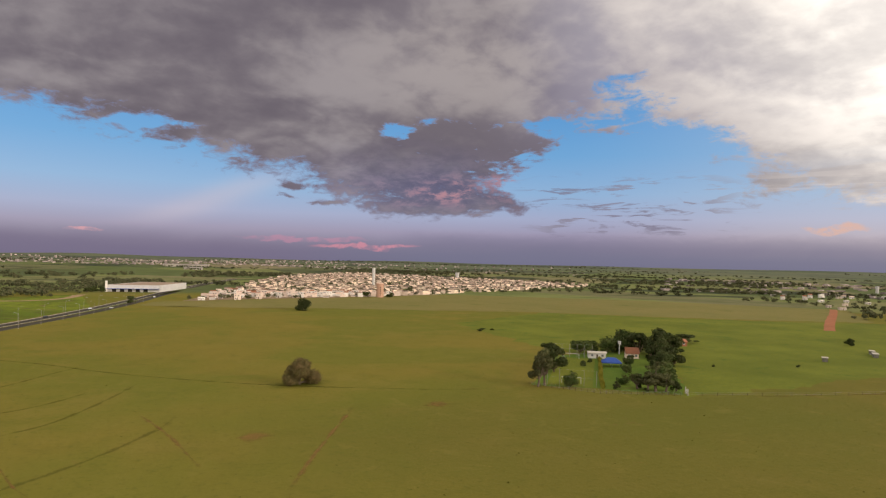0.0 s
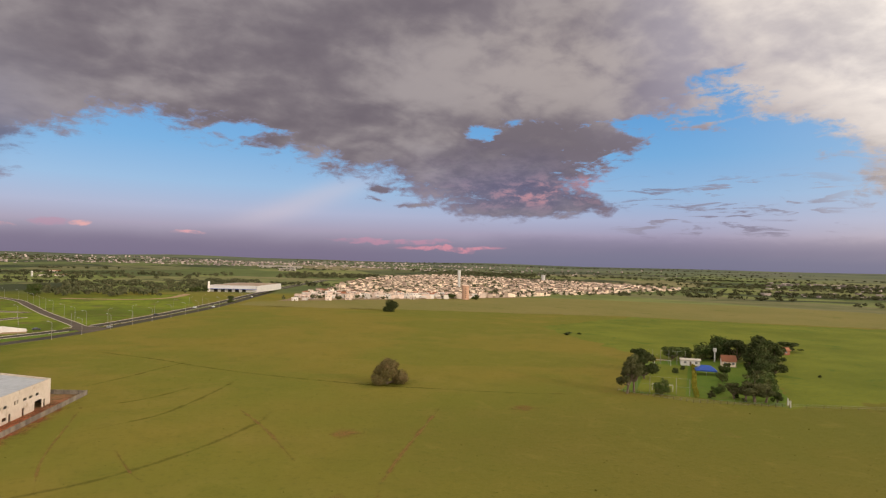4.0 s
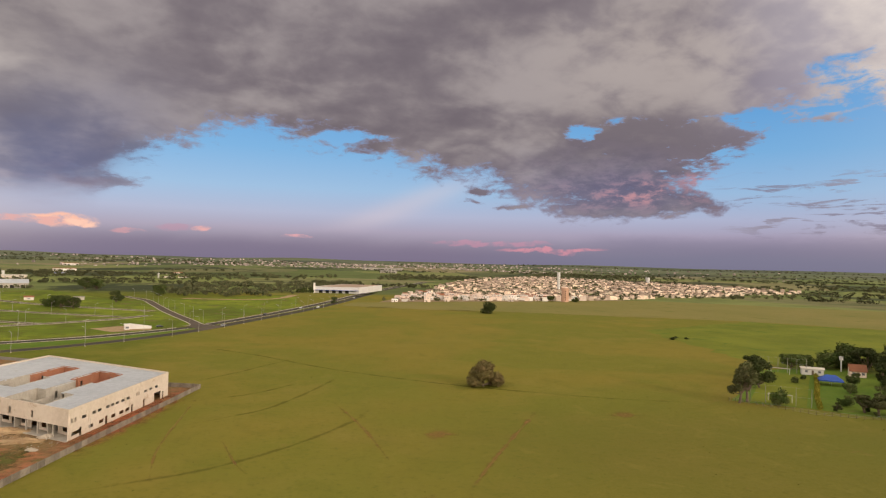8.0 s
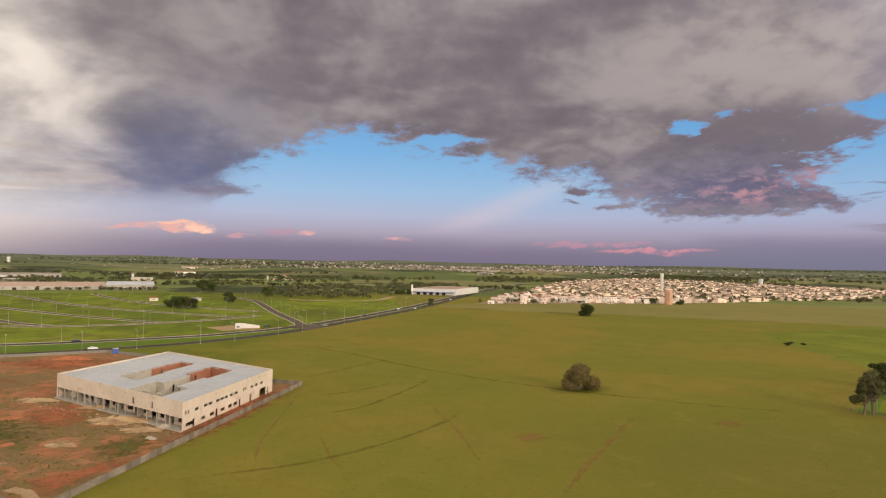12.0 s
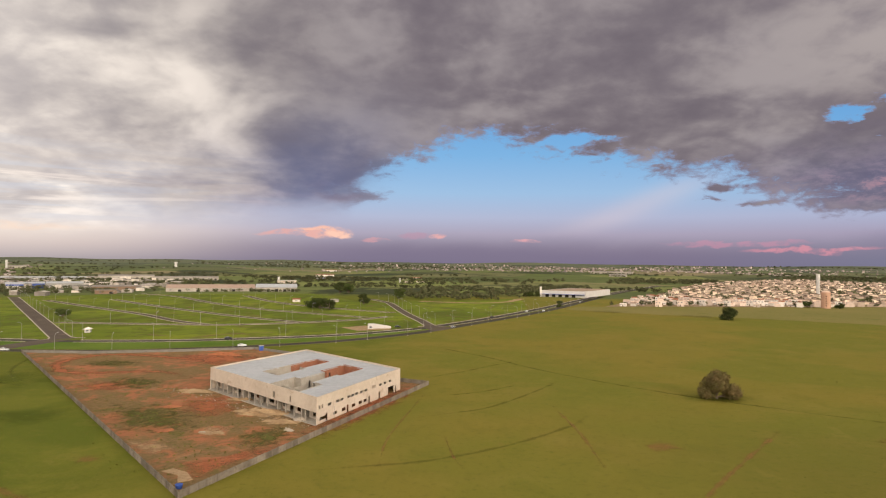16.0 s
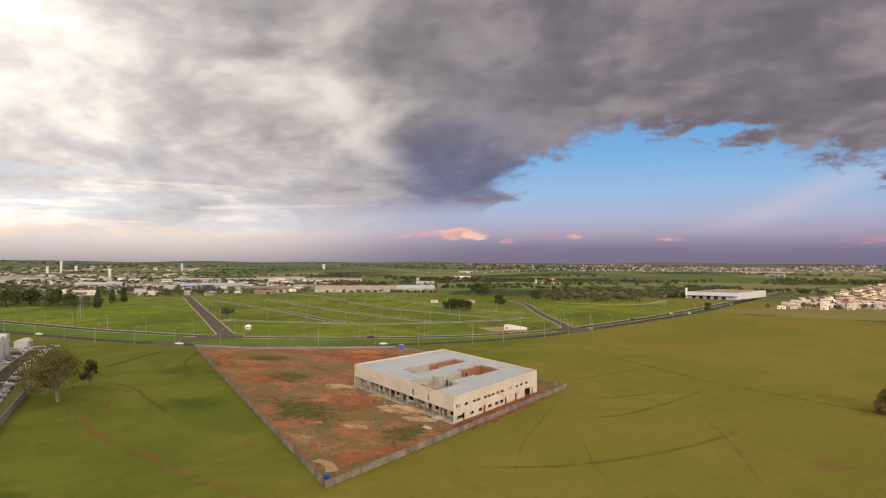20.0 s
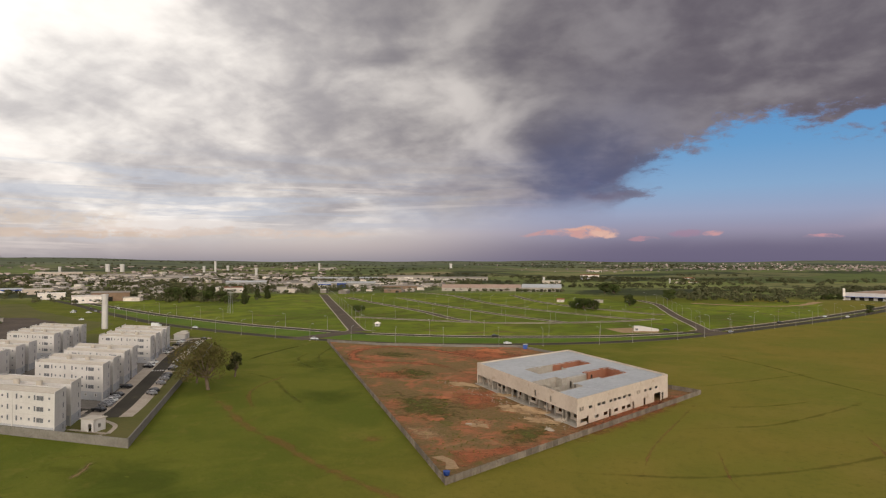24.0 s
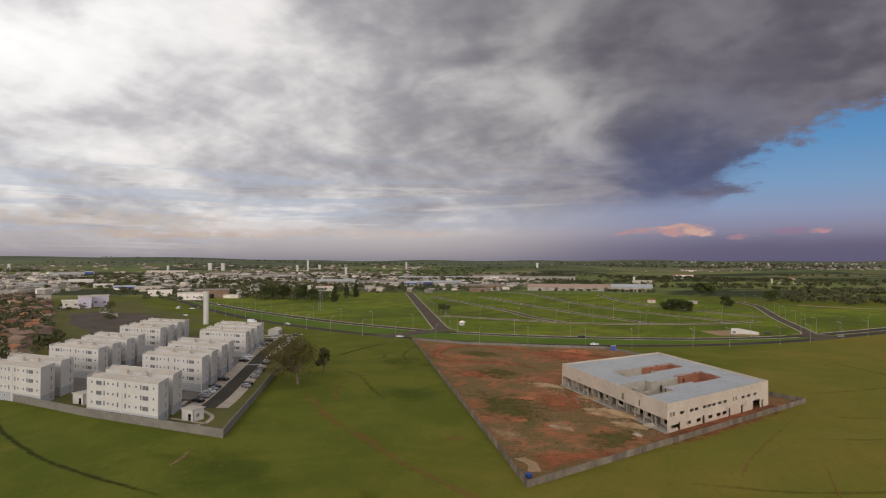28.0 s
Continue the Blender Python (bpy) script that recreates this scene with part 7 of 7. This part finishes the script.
# cattle shelters on the meadow beyond the farmstead
hut(334, 178, 4.2, 2.4, 2.0, 30, "small grey cattle shelter on the meadow", "cattle_shelter", M_BLOCKWALL)
hut(380, 176, 8, 2.4, 1.9, 30, "low grey cattle shelter on the meadow", "cattle_shelter", M_BLOCKWALL)
hut(391, 183, 5, 2.4, 1.9, 30, "low grey cattle shelter on the meadow", "cattle_shelter", M_BLOCKWALL)
# houses at the far side of the meadow
MEADOW_TOWN = [(890, 545), (835, 440), (800, 418), (850, 380), (1000, 400), (1250, 520), (1150, 640), (980, 590)]
for x, y in scatter(MEADOW_TOWN, 26, hrng, 17):
    i = hrng.randrange(12)
    town_house(i, x, y, -40 + hrng.uniform(-8, 8), "small tiled house beyond the meadow", "houses beyond the meadow")
tagged(part("dirt_road", ribbon(smooth_line([(512, 270), (600, 316), (720, 376), (812, 424)]), -4.0, 4.0, 0.12, 0, 0.5, hrng), M_SOIL), "red dirt road climbing past the houses", "road", kind="structure")

# ---- woods, tree lines and the far city ----
def crown_clump(mesh, x, y, h, w, n, rng):
    """A far tree: a loose crown of large leaf sprays."""
    z = terrain(x, y)
    blobs = [(x + rng.uniform(-.22, .22) * w, y + rng.uniform(-.22, .22) * w, z + h * rng.uniform(0.45, 0.68), w * rng.uniform(0.26, 0.40), w * rng.uniform(0.26, 0.40), h * rng.uniform(0.24, 0.36)) for _ in range(3)]
    leaves(mesh, blobs, n, w * 0.12, rng)


frng = random.Random(33)
woods = Mesh()
WOODS = [([(-135, 800), (-70, 752), (-27, 770), (11, 845), (41, 930), (10, 1090), (-60, 1120), (-132, 1080), (-150, 930)], 180), ([(-160, 1250), (20, 1230), (140, 1500), (-40, 1560), (-190, 1500)], 70), ([(20, 930), (110, 1050), (150, 1200), (60, 1220), (10, 1060)], 130),
         ([(-640, 470), (-560, 470), (-520, 500), (-560, 560), (-660, 560), (-720, 520)], 110), ([(1100, 1050), (1300, 800), (1520, 860), (1560, 1000), (1320, 1080), (1180, 1240)], 260), ([(1000, 760), (1060, 640), (1110, 660), (1060, 800)], 40), ([(840, 520), (900, 470), (930, 540), (880, 600)], 16),
         ([(640, 290), (760, 335), (880, 400), (860, 410), (740, 350)], 26), ([(200, 1330), (420, 1420), (520, 1620), (300, 1700)], 180), ([(720, 1780), (980, 1640), (1150, 1750), (900, 2000)], 220)]
for ring, n in WOODS:
    for x, y in scatter(ring, n, frng):
        big = 0.55 + 0.9 * frng.random() ** 1.5
        crown_clump(woods, x + frng.gauss(0, 9), y + frng.gauss(0, 14), 6.2 * big, 10 * big, 60, frng)
tagged(part("bare_strip", ribbon(smooth_line([(-96, 733), (-60, 722), (-25, 722), (4, 752), (22, 824)], 6), -5, 5, 0.12, 0, 1.2, frng), M_SAND), "orange bare earth along the foot of the woods", "ground", kind="structure")
tagged(part("woods", woods, M_WOODS), "dense dark green woods beyond the plots", "woods", kind="stuff")
rows = Mesh()
for _ in range(120):
    a, r = radians(frng.uniform(-72, 78)), 1050 * (4.1 ** frng.random())
    x, y = -math.sin(a) * r, math.cos(a) * r
    t, n = a + frng.gauss(0, 0.22), frng.randrange(14, 44)
    wx, wy = math.cos(t) * r / 130, math.sin(t) * r / 130
    for k in range(n):
        px, py = x + wx * (k - n / 2) * frng.uniform(0.7, 1.2) + frng.gauss(0, 7), y + wy * (k - n / 2) + frng.gauss(0, 9)
        if not inside((px, py), TOWN) and math.hypot(px, py) < 4750:
            crown_clump(rows, px, py, frng.uniform(4, 8), frng.uniform(9, 18), 26, frng)
tagged(part("far_trees", rows, M_WOODS), "tree lines and copses on the rolling land", "trees", kind="stuff")
street_trees = Mesh()
for ring, n in ((TOWN, 1250), (SUBURB, 720), (MEADOW_TOWN, 40), ([(-1150, 620), (-560, 640), (-480, 860), (-560, 1200), (-1000, 1250), (-1600, 1300), (-1900, 900), (-1500, 500)], 1300), ([(-1100, 470), (-700, 380), (-650, 420), (-900, 560), (-1300, 600)], 160)):
    for x, y in scatter(ring, n, frng):
        crown_clump(street_trees, x, y, frng.uniform(3.5, 7), frng.uniform(5, 10), 46, frng)
tagged(part("garden_trees", street_trees, M_WOODS), "green garden trees between the houses", "trees", kind="stuff")
foot_trees = Mesh()
for x, y, w, h, d, turn, look_of in SHEDS:
    c, s = math.cos(radians(turn)), math.sin(radians(turn))
    for _ in range(int(w / 6) + 1):
        u, v = frng.uniform(-0.6, 0.6) * w, -abs(frng.gauss(4, 9)) - 3
        if not inside((x + u * c - v * s, y + u * s + v * c), PLOTS):
            crown_clump(foot_trees, x + u * c - v * s, y + u * s + v * c, frng.uniform(3, 7), frng.uniform(4, 10), 40, frng)
for ring, n in (([(-1150, 640), (-760, 655), (-640, 690), (-560, 730), (-560, 770), (-700, 760), (-1100, 720)], 120), ([(-900, 560), (-700, 470), (-640, 480), (-640, 520), (-780, 600)], 70)):
    for x, y in scatter(ring, n, frng):
        crown_clump(foot_trees, x, y, frng.uniform(6, 12), frng.uniform(7, 13), 60, frng)
tagged(part("yard_trees", foot_trees, M_WOODS), "dark trees round the sheds and yards", "trees", kind="stuff")
# named nearer trees at the plots
for key, x, y, s, lab in (("broad", -172, 590, 1.35, "broad dark tree on the building plots"), ("dark", -160, 582, 1.2, "broad dark tree on the building plots"), ("broad", -182, 600, 1.3, "broad dark tree on the building plots"), ("dark", -233, 890, 2.0, "very large dark tree beyond the plots"), ("broad", -222, 896, 1.8, "very large dark tree beyond the plots"), ("dark", -146, 662, 1.35, "round dark tree beside the avenue"), ("broad", -128, 780, 1.6, "leafy tree beside the woods"),
                          ("broad", -330, 452, 0.9, "small loose tree beside the avenue"), ("cypress", -500, 483, 1.35, "tall dark conifer near the highway"), ("cypress", -560, 560, 1.2, "tall dark conifer near the sheds"), ("cypress", -550, 566, 1.3, "tall dark conifer near the sheds"), ("dark", 57, 655, 0.75, "small round tree beside the highway"),
                          ("dark", -590, 492, 1.3, "large dark tree near the highway"), ("dark", -606, 486, 1.35, "large dark tree near the highway"), ("broad", -575, 500, 1.2, "large dark tree near the highway"), ("dark", -628, 492, 1.4, "large dark tree near the highway"), ("dark", -560, 508, 1.1, "large dark tree near the highway"), ("dark", -612, 505, 1.5, "large dark tree near the highway"), ("dark", -584, 512, 1.45, "large dark tree near the highway"), ("broad", -640, 508, 1.35, "large dark tree near the highway"), ("dark", -545, 490, 1.1, "large dark tree near the highway"), ("broad", -520, 476, 0.9, "loose tree near the highway"), ("broad", 362, 733, 0.9, "green tree at the foot of the brick tower"), ("broad", 335, 748, 0.9, "green tree at the foot of the brick tower"),
                          ("dark", 44, 878, 0.9, "dark tree at the warehouse corner"), ("broad", 35, 884, 0.95, "leafy tree beside the warehouse"), ("dark", 28, 872, 0.7, "dark tree beside the warehouse"), ("dark", 422, 210, 0.55, "small dark tree on the meadow")):
    plant(key, x, y, s, trng, lab, group="trees beyond the plots", stretch=1.0 if key == "cypress" or "highway" in lab else 0.78)
city = Mesh()
for _ in range(1400):
    a, r = radians(frng.gauss(-9, 13)), frng.uniform(2300, 3700)
    x, y = -math.sin(a) * r, math.cos(a) * r
    w, h, t = frng.uniform(4, 8), frng.choice((2, 2, 2.5, 2.5, 3, 4, 8)) * frng.uniform(0.7, 1.0), frng.uniform(0, 1.5)
    c, s = math.cos(t) * w / 2, math.sin(t) * w / 2
    z = terrain(x, y)
    city.prism([(x - c + s, y - s - c), (x + c + s, y + s - c), (x + c - s, y + s + c), (x - c - s, y - s + c)], z - 3, z + h)
for _ in range(600):
    a, r = radians(frng.uniform(38, 74)), frng.uniform(1150, 2900)
    if frng.random() < 0.3:
        a, r = radians(frng.uniform(-72, -50)), frng.uniform(1300, 2300)
    x, y = -math.sin(a) * r, math.cos(a) * r
    w, h, t = frng.uniform(6, 15), frng.choice((2.5, 3, 3.5, 4)), frng.uniform(0, 1.5)
    c, s = math.cos(t) * w / 2, math.sin(t) * w / 2
    z = terrain(x, y)
    city.prism([(x - c + s, y - s - c), (x + c + s, y + s - c), (x + c - s, y + s + c), (x - c - s, y - s + c)], z - 3, z + h)
tagged(part("far_city", city, M_CITY), "pale buildings of the city along the horizon", "city", kind="stuff")

district = Mesh()
for ring, n in (([(-700, 690), (-560, 700), (-480, 860), (-600, 1150), (-1000, 1200), (-1500, 1300), (-1800, 950), (-1150, 640)], 330), ([(-1000, 545), (-700, 440), (-640, 460), (-760, 640), (-1200, 640)], 60), ([(-1250, 520), (-1000, 440), (-900, 340), (-1300, 330), (-1900, 500), (-1900, 800)], 200)):
    for x, y in scatter(ring, n, frng, 15):
        w, d, h, t = frng.uniform(6, 22), frng.uniform(6, 14), frng.choice((3, 3.2, 3.6, 4.5, 6)), radians(frng.choice((20, 110)) + frng.uniform(-12, 12))
        c, s = math.cos(t), math.sin(t)
        z = terrain(x, y)
        q = [(x + a * c - b * s, y + a * s + b * c) for a, b in ((-w / 2, -d / 2), (w / 2, -d / 2), (w / 2, d / 2), (-w / 2, d / 2))]
        district.prism(q, z - 2, z + h)
        e = [((a - x) * 1.05 + x, (b - y) * 1.05 + y, z + h + 0.05) for a, b in q]
        r0, r1 = Vector(e[0]).lerp(Vector(e[3]), 0.5) + Vector((0, 0, 1.2)), Vector(e[1]).lerp(Vector(e[2]), 0.5) + Vector((0, 0, 1.2))
        for f in ([e[0], e[1], r1, r0], [e[2], e[3], r0, r1], [e[1], e[2], r1], [e[3], e[0], r0]):
            district.face(f, 1)
tagged(part("far_workshops", district, (M_DISTRICT, M_DISTROOF)), "workshops and small houses of the far district", "buildings", kind="stuff")

# tufts in the near pasture
tuft = Mesh()
for _ in range(2000):
    a, r = radians(frng.uniform(-75, 85)), math.sqrt(frng.uniform(85 ** 2, 330 ** 2))
    x, y = -math.sin(a) * r, math.cos(a) * r
    if inside((x, y), site_ring) or inside((x, y), estate) or inside((x, y), yard):
        continue
    s = frng.uniform(0.08, 0.22) * (1.8 if frng.random() < 0.03 else 1)
    for k in range(4):
        t, l = frng.uniform(0, 6.28), frng.uniform(0.5, 1.2) * s
        u, v = Vector((math.cos(t), math.sin(t), 0)) * l, Vector((-math.sin(t), math.cos(t), 0)) * l
        tip = Vector((frng.uniform(-.4, .4) * s, frng.uniform(-.4, .4) * s, s * frng.uniform(0.5, 1.0)))
        o = Vector((x, y, 0))
        tuft.face([o - u, o + u * 0.8, o + tip])
        tuft.face([o - v, o + v * 0.8, o + tip * 0.8])
tagged(part("grass_tufts", tuft, M_TUFT), "scattered rank grass tufts in the pasture", "grass", kind="stuff")
weedy = Mesh()
for _ in range(900):
    x, y = scatter([(-75, 125), (-56, 128), (-55, 165), (-100, 208), (-205, 270), (-180, 282), (-130, 240), (-215, 278)], 1, frng)[0]
    s = frng.uniform(0.08, 0.26)
    for k in range(4):
        t = frng.uniform(0, 6.28)
        u = Vector((math.cos(t), math.sin(t), 0)) * s
        weedy.face([Vector((x, y, 0.04)) - u, Vector((x, y, 0.04)) + u, Vector((x, y, 0.04)) + Vector((frng.uniform(-.3, .3), frng.uniform(-.3, .3), s * 1.1))])
tagged(part("weed_tufts", weedy, M_TUFT), "weeds over the red building soil", "weeds", kind="stuff")

# ---- street lamps, poles and cars ----
def make_lamp():
    root = thing("street_lamp", "concrete street lamp post with curved arm", "street lamp", group="street lamps")
    m = Mesh()
    m.tube((0, 0, -0.3), (0, 0, 8.6), 0.09, 0.06, 8)
    part("pole", m, M_POLE, root)
    m = Mesh()
    m.tube((0, 0, 8.5), (0, -0.9, 9.2), 0.05, 0.05, 6)
    m.tube((0, -0.9, 9.2), (0, -2.2, 9.4), 0.05, 0.04, 6)
    part("arm", m, M_STEEL, root)
    m = Mesh()
    m.prism([(-0.16, -2.9), (0.16, -2.9), (0.20, -2.5), (0.16, -2.1), (-0.16, -2.1), (-0.20, -2.5)], 9.32, 9.5)
    part("lamp_head", m, M_LAMP, root)
    m = Mesh()
    m.box(-0.22, 0.22, -0.22, 0.22, -0.2, 0.25)
    part("footing", m, M_KERB, root)
    return root


lamp = make_lamp()
first = True


def lamps_along(line, offset, gap, flip, start=0.0, until=1e9):
    global first
    run, nxt = 0.0, start
    pts = side_of(line, offset)
    for p, q in zip(pts, pts[1:]):
        run += (q - p).length
        if run >= nxt and run < until:
            nxt += gap
            w = (q - p).normalized()
            turn = math.degrees(math.atan2(w.y, w.x)) + (180 if flip else 0)
            at = pose(p.x, p.y, terrain(p.x, p.y), 0, 0, turn)
            if first:
                lamp.matrix_basis, first = at, False
            else:
                copy_thing(lamp, at)


lamps_along(HIGH_S, 1.2, 27, True, 560, 1350)
lamps_along(HIGH_N, -2.0, 36, False, 520, 1250)
for (name, pts, width, label), gap in zip(STREETS, (34, 30, 34, 34, 36, 36, 34)):
    lamps_along(smooth_line(pts, 5.0), width / 2 + 1.6, gap, True, 15)


def make_pylon(x, y, h):
    root = thing("power_pylon", "thin lattice power pylon near the highway", "pylon", at=Matrix.Translation((x, y, 0)))
    for sx in (-1, 1):
        for sy in (-1, 1):
            m = Mesh()
            m.tube((sx * 1.6, sy * 1.6, 0), (sx * 0.4, sy * 0.4, h), 0.09, 0.06, 4)
            part("leg", m, M_STEEL, root)
    for k in range(10):
        z0, z1 = h * k / 10, h * (k + 1) / 10
        a, b = 1.6 - 1.2 * k / 10, 1.6 - 1.2 * (k + 1) / 10
        m = Mesh()
        m.tube((-a, -a, z0), (b, -b, z1), 0.045, 0.045, 4)
        m.tube((a, -a, z0), (-b, -b, z1), 0.045, 0.045, 4)
        part("brace", m, M_STEEL, root)
    for z in (0.72, 0.84, 0.96):
        m = Mesh()
        m.tube((-3.4, 0, h * z), (3.4, 0, h * z), 0.08, 0.08, 4)
        part("cross_arm", m, M_STEEL, root)
    return root


make_pylon(-424, 395, 24)


def car_data():
    body, glass, wheel = Mesh(), Mesh(), Mesh()
    prof = [(-2.1, 0.35), (2.1, 0.35), (2.15, 0.75), (1.95, 0.92), (1.05, 1.0), (0.45, 1.43), (-1.05, 1.46), (-1.75, 1.02), (-2.12, 0.95)]
    n = len(prof)
    for s, wy in ((-1, 0.84), (1, 0.84)):
        body.v += [(x, s * (wy if z < 1.1 else 0.66), z) for x, z in prof]
    body.f = [tuple(range(n)), tuple(range(2 * n - 1, n - 1, -1))] + [(i, n + i, n + (i + 1) % n, (i + 1) % n) for i in range(n)]
    body.m = [0] * len(body.f)
    for s in (-1, 1):
        y0, y1 = s * 0.83, s * 0.69
        pts = [(0.92, y0, 1.02), (0.42, y1, 1.38), (-1.02, y1, 1.40), (-1.6, y0, 1.04)]
        glass.face(pts if s < 0 else pts[::-1])
    glass.face([(1.10, -0.66, 1.01), (1.10, 0.66, 1.01), (0.50, 0.58, 1.42), (0.50, -0.58, 1.42)])
    glass.face([(-1.11, -0.58, 1.45), (-1.11, 0.58, 1.45), (-1.74, 0.66, 1.06), (-1.74, -0.66, 1.06)])
    wheel.tube((0, -0.1, 0), (0, 0.1, 0), 0.31, 0.31, 12)
    return body, glass.data("glazing", M_GLASS), wheel.data("wheel", M_RUBBER)


cb, cglass, cwheel = car_data()
CAR_BODIES = {"white": cb.data("body", M_CARWHITE), "dark": cb.data("body", M_CARDARK), "silver": cb.data("body", M_CARSILVER), "red": cb.data("body", M_CARRED)}


def car(x, y, turn, colour, z=0.07, where="on the asphalt"):
    root = thing("car", f"{colour} hatchback car {where}", "car", at=pose(x, y, z, 0, 0, turn), group="cars")
    part("body", CAR_BODIES[colour], None, root)
    part("glazing", cglass, None, root)
    for wx in (-1.3, 1.3):
        for wy in (-0.78, 0.78):
            part("wheel", cwheel, None, root, at=Matrix.Translation((wx, wy, 0.31)))
    return root


for p, d, c in ((side_of(HIGH_S, -3), 0.40, "white"), (side_of(HIGH_S, -6), 0.455, "white"), (side_of(HIGH_S, -3), 0.53, "silver"), (side_of(HIGH_N, 4), 0.56, "dark"), (side_of(HIGH_S, -5), 0.345, "white"), (side_of(HIGH_N, 5), 0.60, "white"), (side_of(HIGH_S, -4), 0.62, "white"), (side_of(HIGH_N, 3), 0.44, "dark"), (side_of(HIGH_N, 6), 0.24, "white"), (side_of(HIGH_S, -4), 0.22, "dark"), (side_of(HIGH_S, -4), 0.70, "white")):
    i = int(len(p) * d)
    w = p[i + 1] - p[i]
    car(p[i].x, p[i].y, math.degrees(math.atan2(w.y, w.x)), c, where="driving lane of the highway")
crng = random.Random(8)
bay_w, bay_e = side_of(lane, -5.2), side_of(lane, 5.2)
for bay, turn0 in ((bay_w, 60), (bay_e, 40)):
    for i in range(2, len(bay) - 2):
        if crng.random() < 0.30:
            w = bay[i + 1] - bay[i]
            car(bay[i].x, bay[i].y, math.degrees(math.atan2(w.y, w.x)) + turn0, crng.choice(("white", "silver", "dark", "dark", "white", "silver", "dark")), 0.1, "parked in a bay by the flats")
for x, y, c in ((-545, 330, "white"), (-552, 336, "dark"), (-560, 340, "white"), (-538, 346, "silver"), (-530, 335, "white"), (-522, 341, "red"), (-640, 268, "white"), (-630, 262, "dark"), (-610, 258, "dark"), (-470, 292, "white"), (-350, 268, "white"), (-362, 272, "white"), (-200, 104, "white"), (-206, 106, "dark"), (-70, 434, "dark")):
    car(x, y, crng.uniform(0, 180), c, 0.07, "parked on open ground")
truck = thing("truck", "white box truck parked near the flats", "truck", at=pose(-372, 284, 0.05, 0, 0, 20))
m = Mesh()
m.box(-3.2, 1.4, -1.1, 1.1, 0.9, 3.3)
part("box_body", m, M_CARWHITE, truck)
m = Mesh()
m.prism([(1.5, -1.0), (3.2, -1.0), (3.2, 1.0), (1.5, 1.0)], 0.6, 2.3)
part("cab", m, M_CARWHITE, truck)
for wx in (-2.2, 2.4):
    for wy in (-0.95, 0.95):
        part("wheel", cwheel, None, truck, at=Matrix.Translation((wx, wy, 0.33)) @ Matrix.Diagonal((1.4, 1.4, 1.4, 1)))
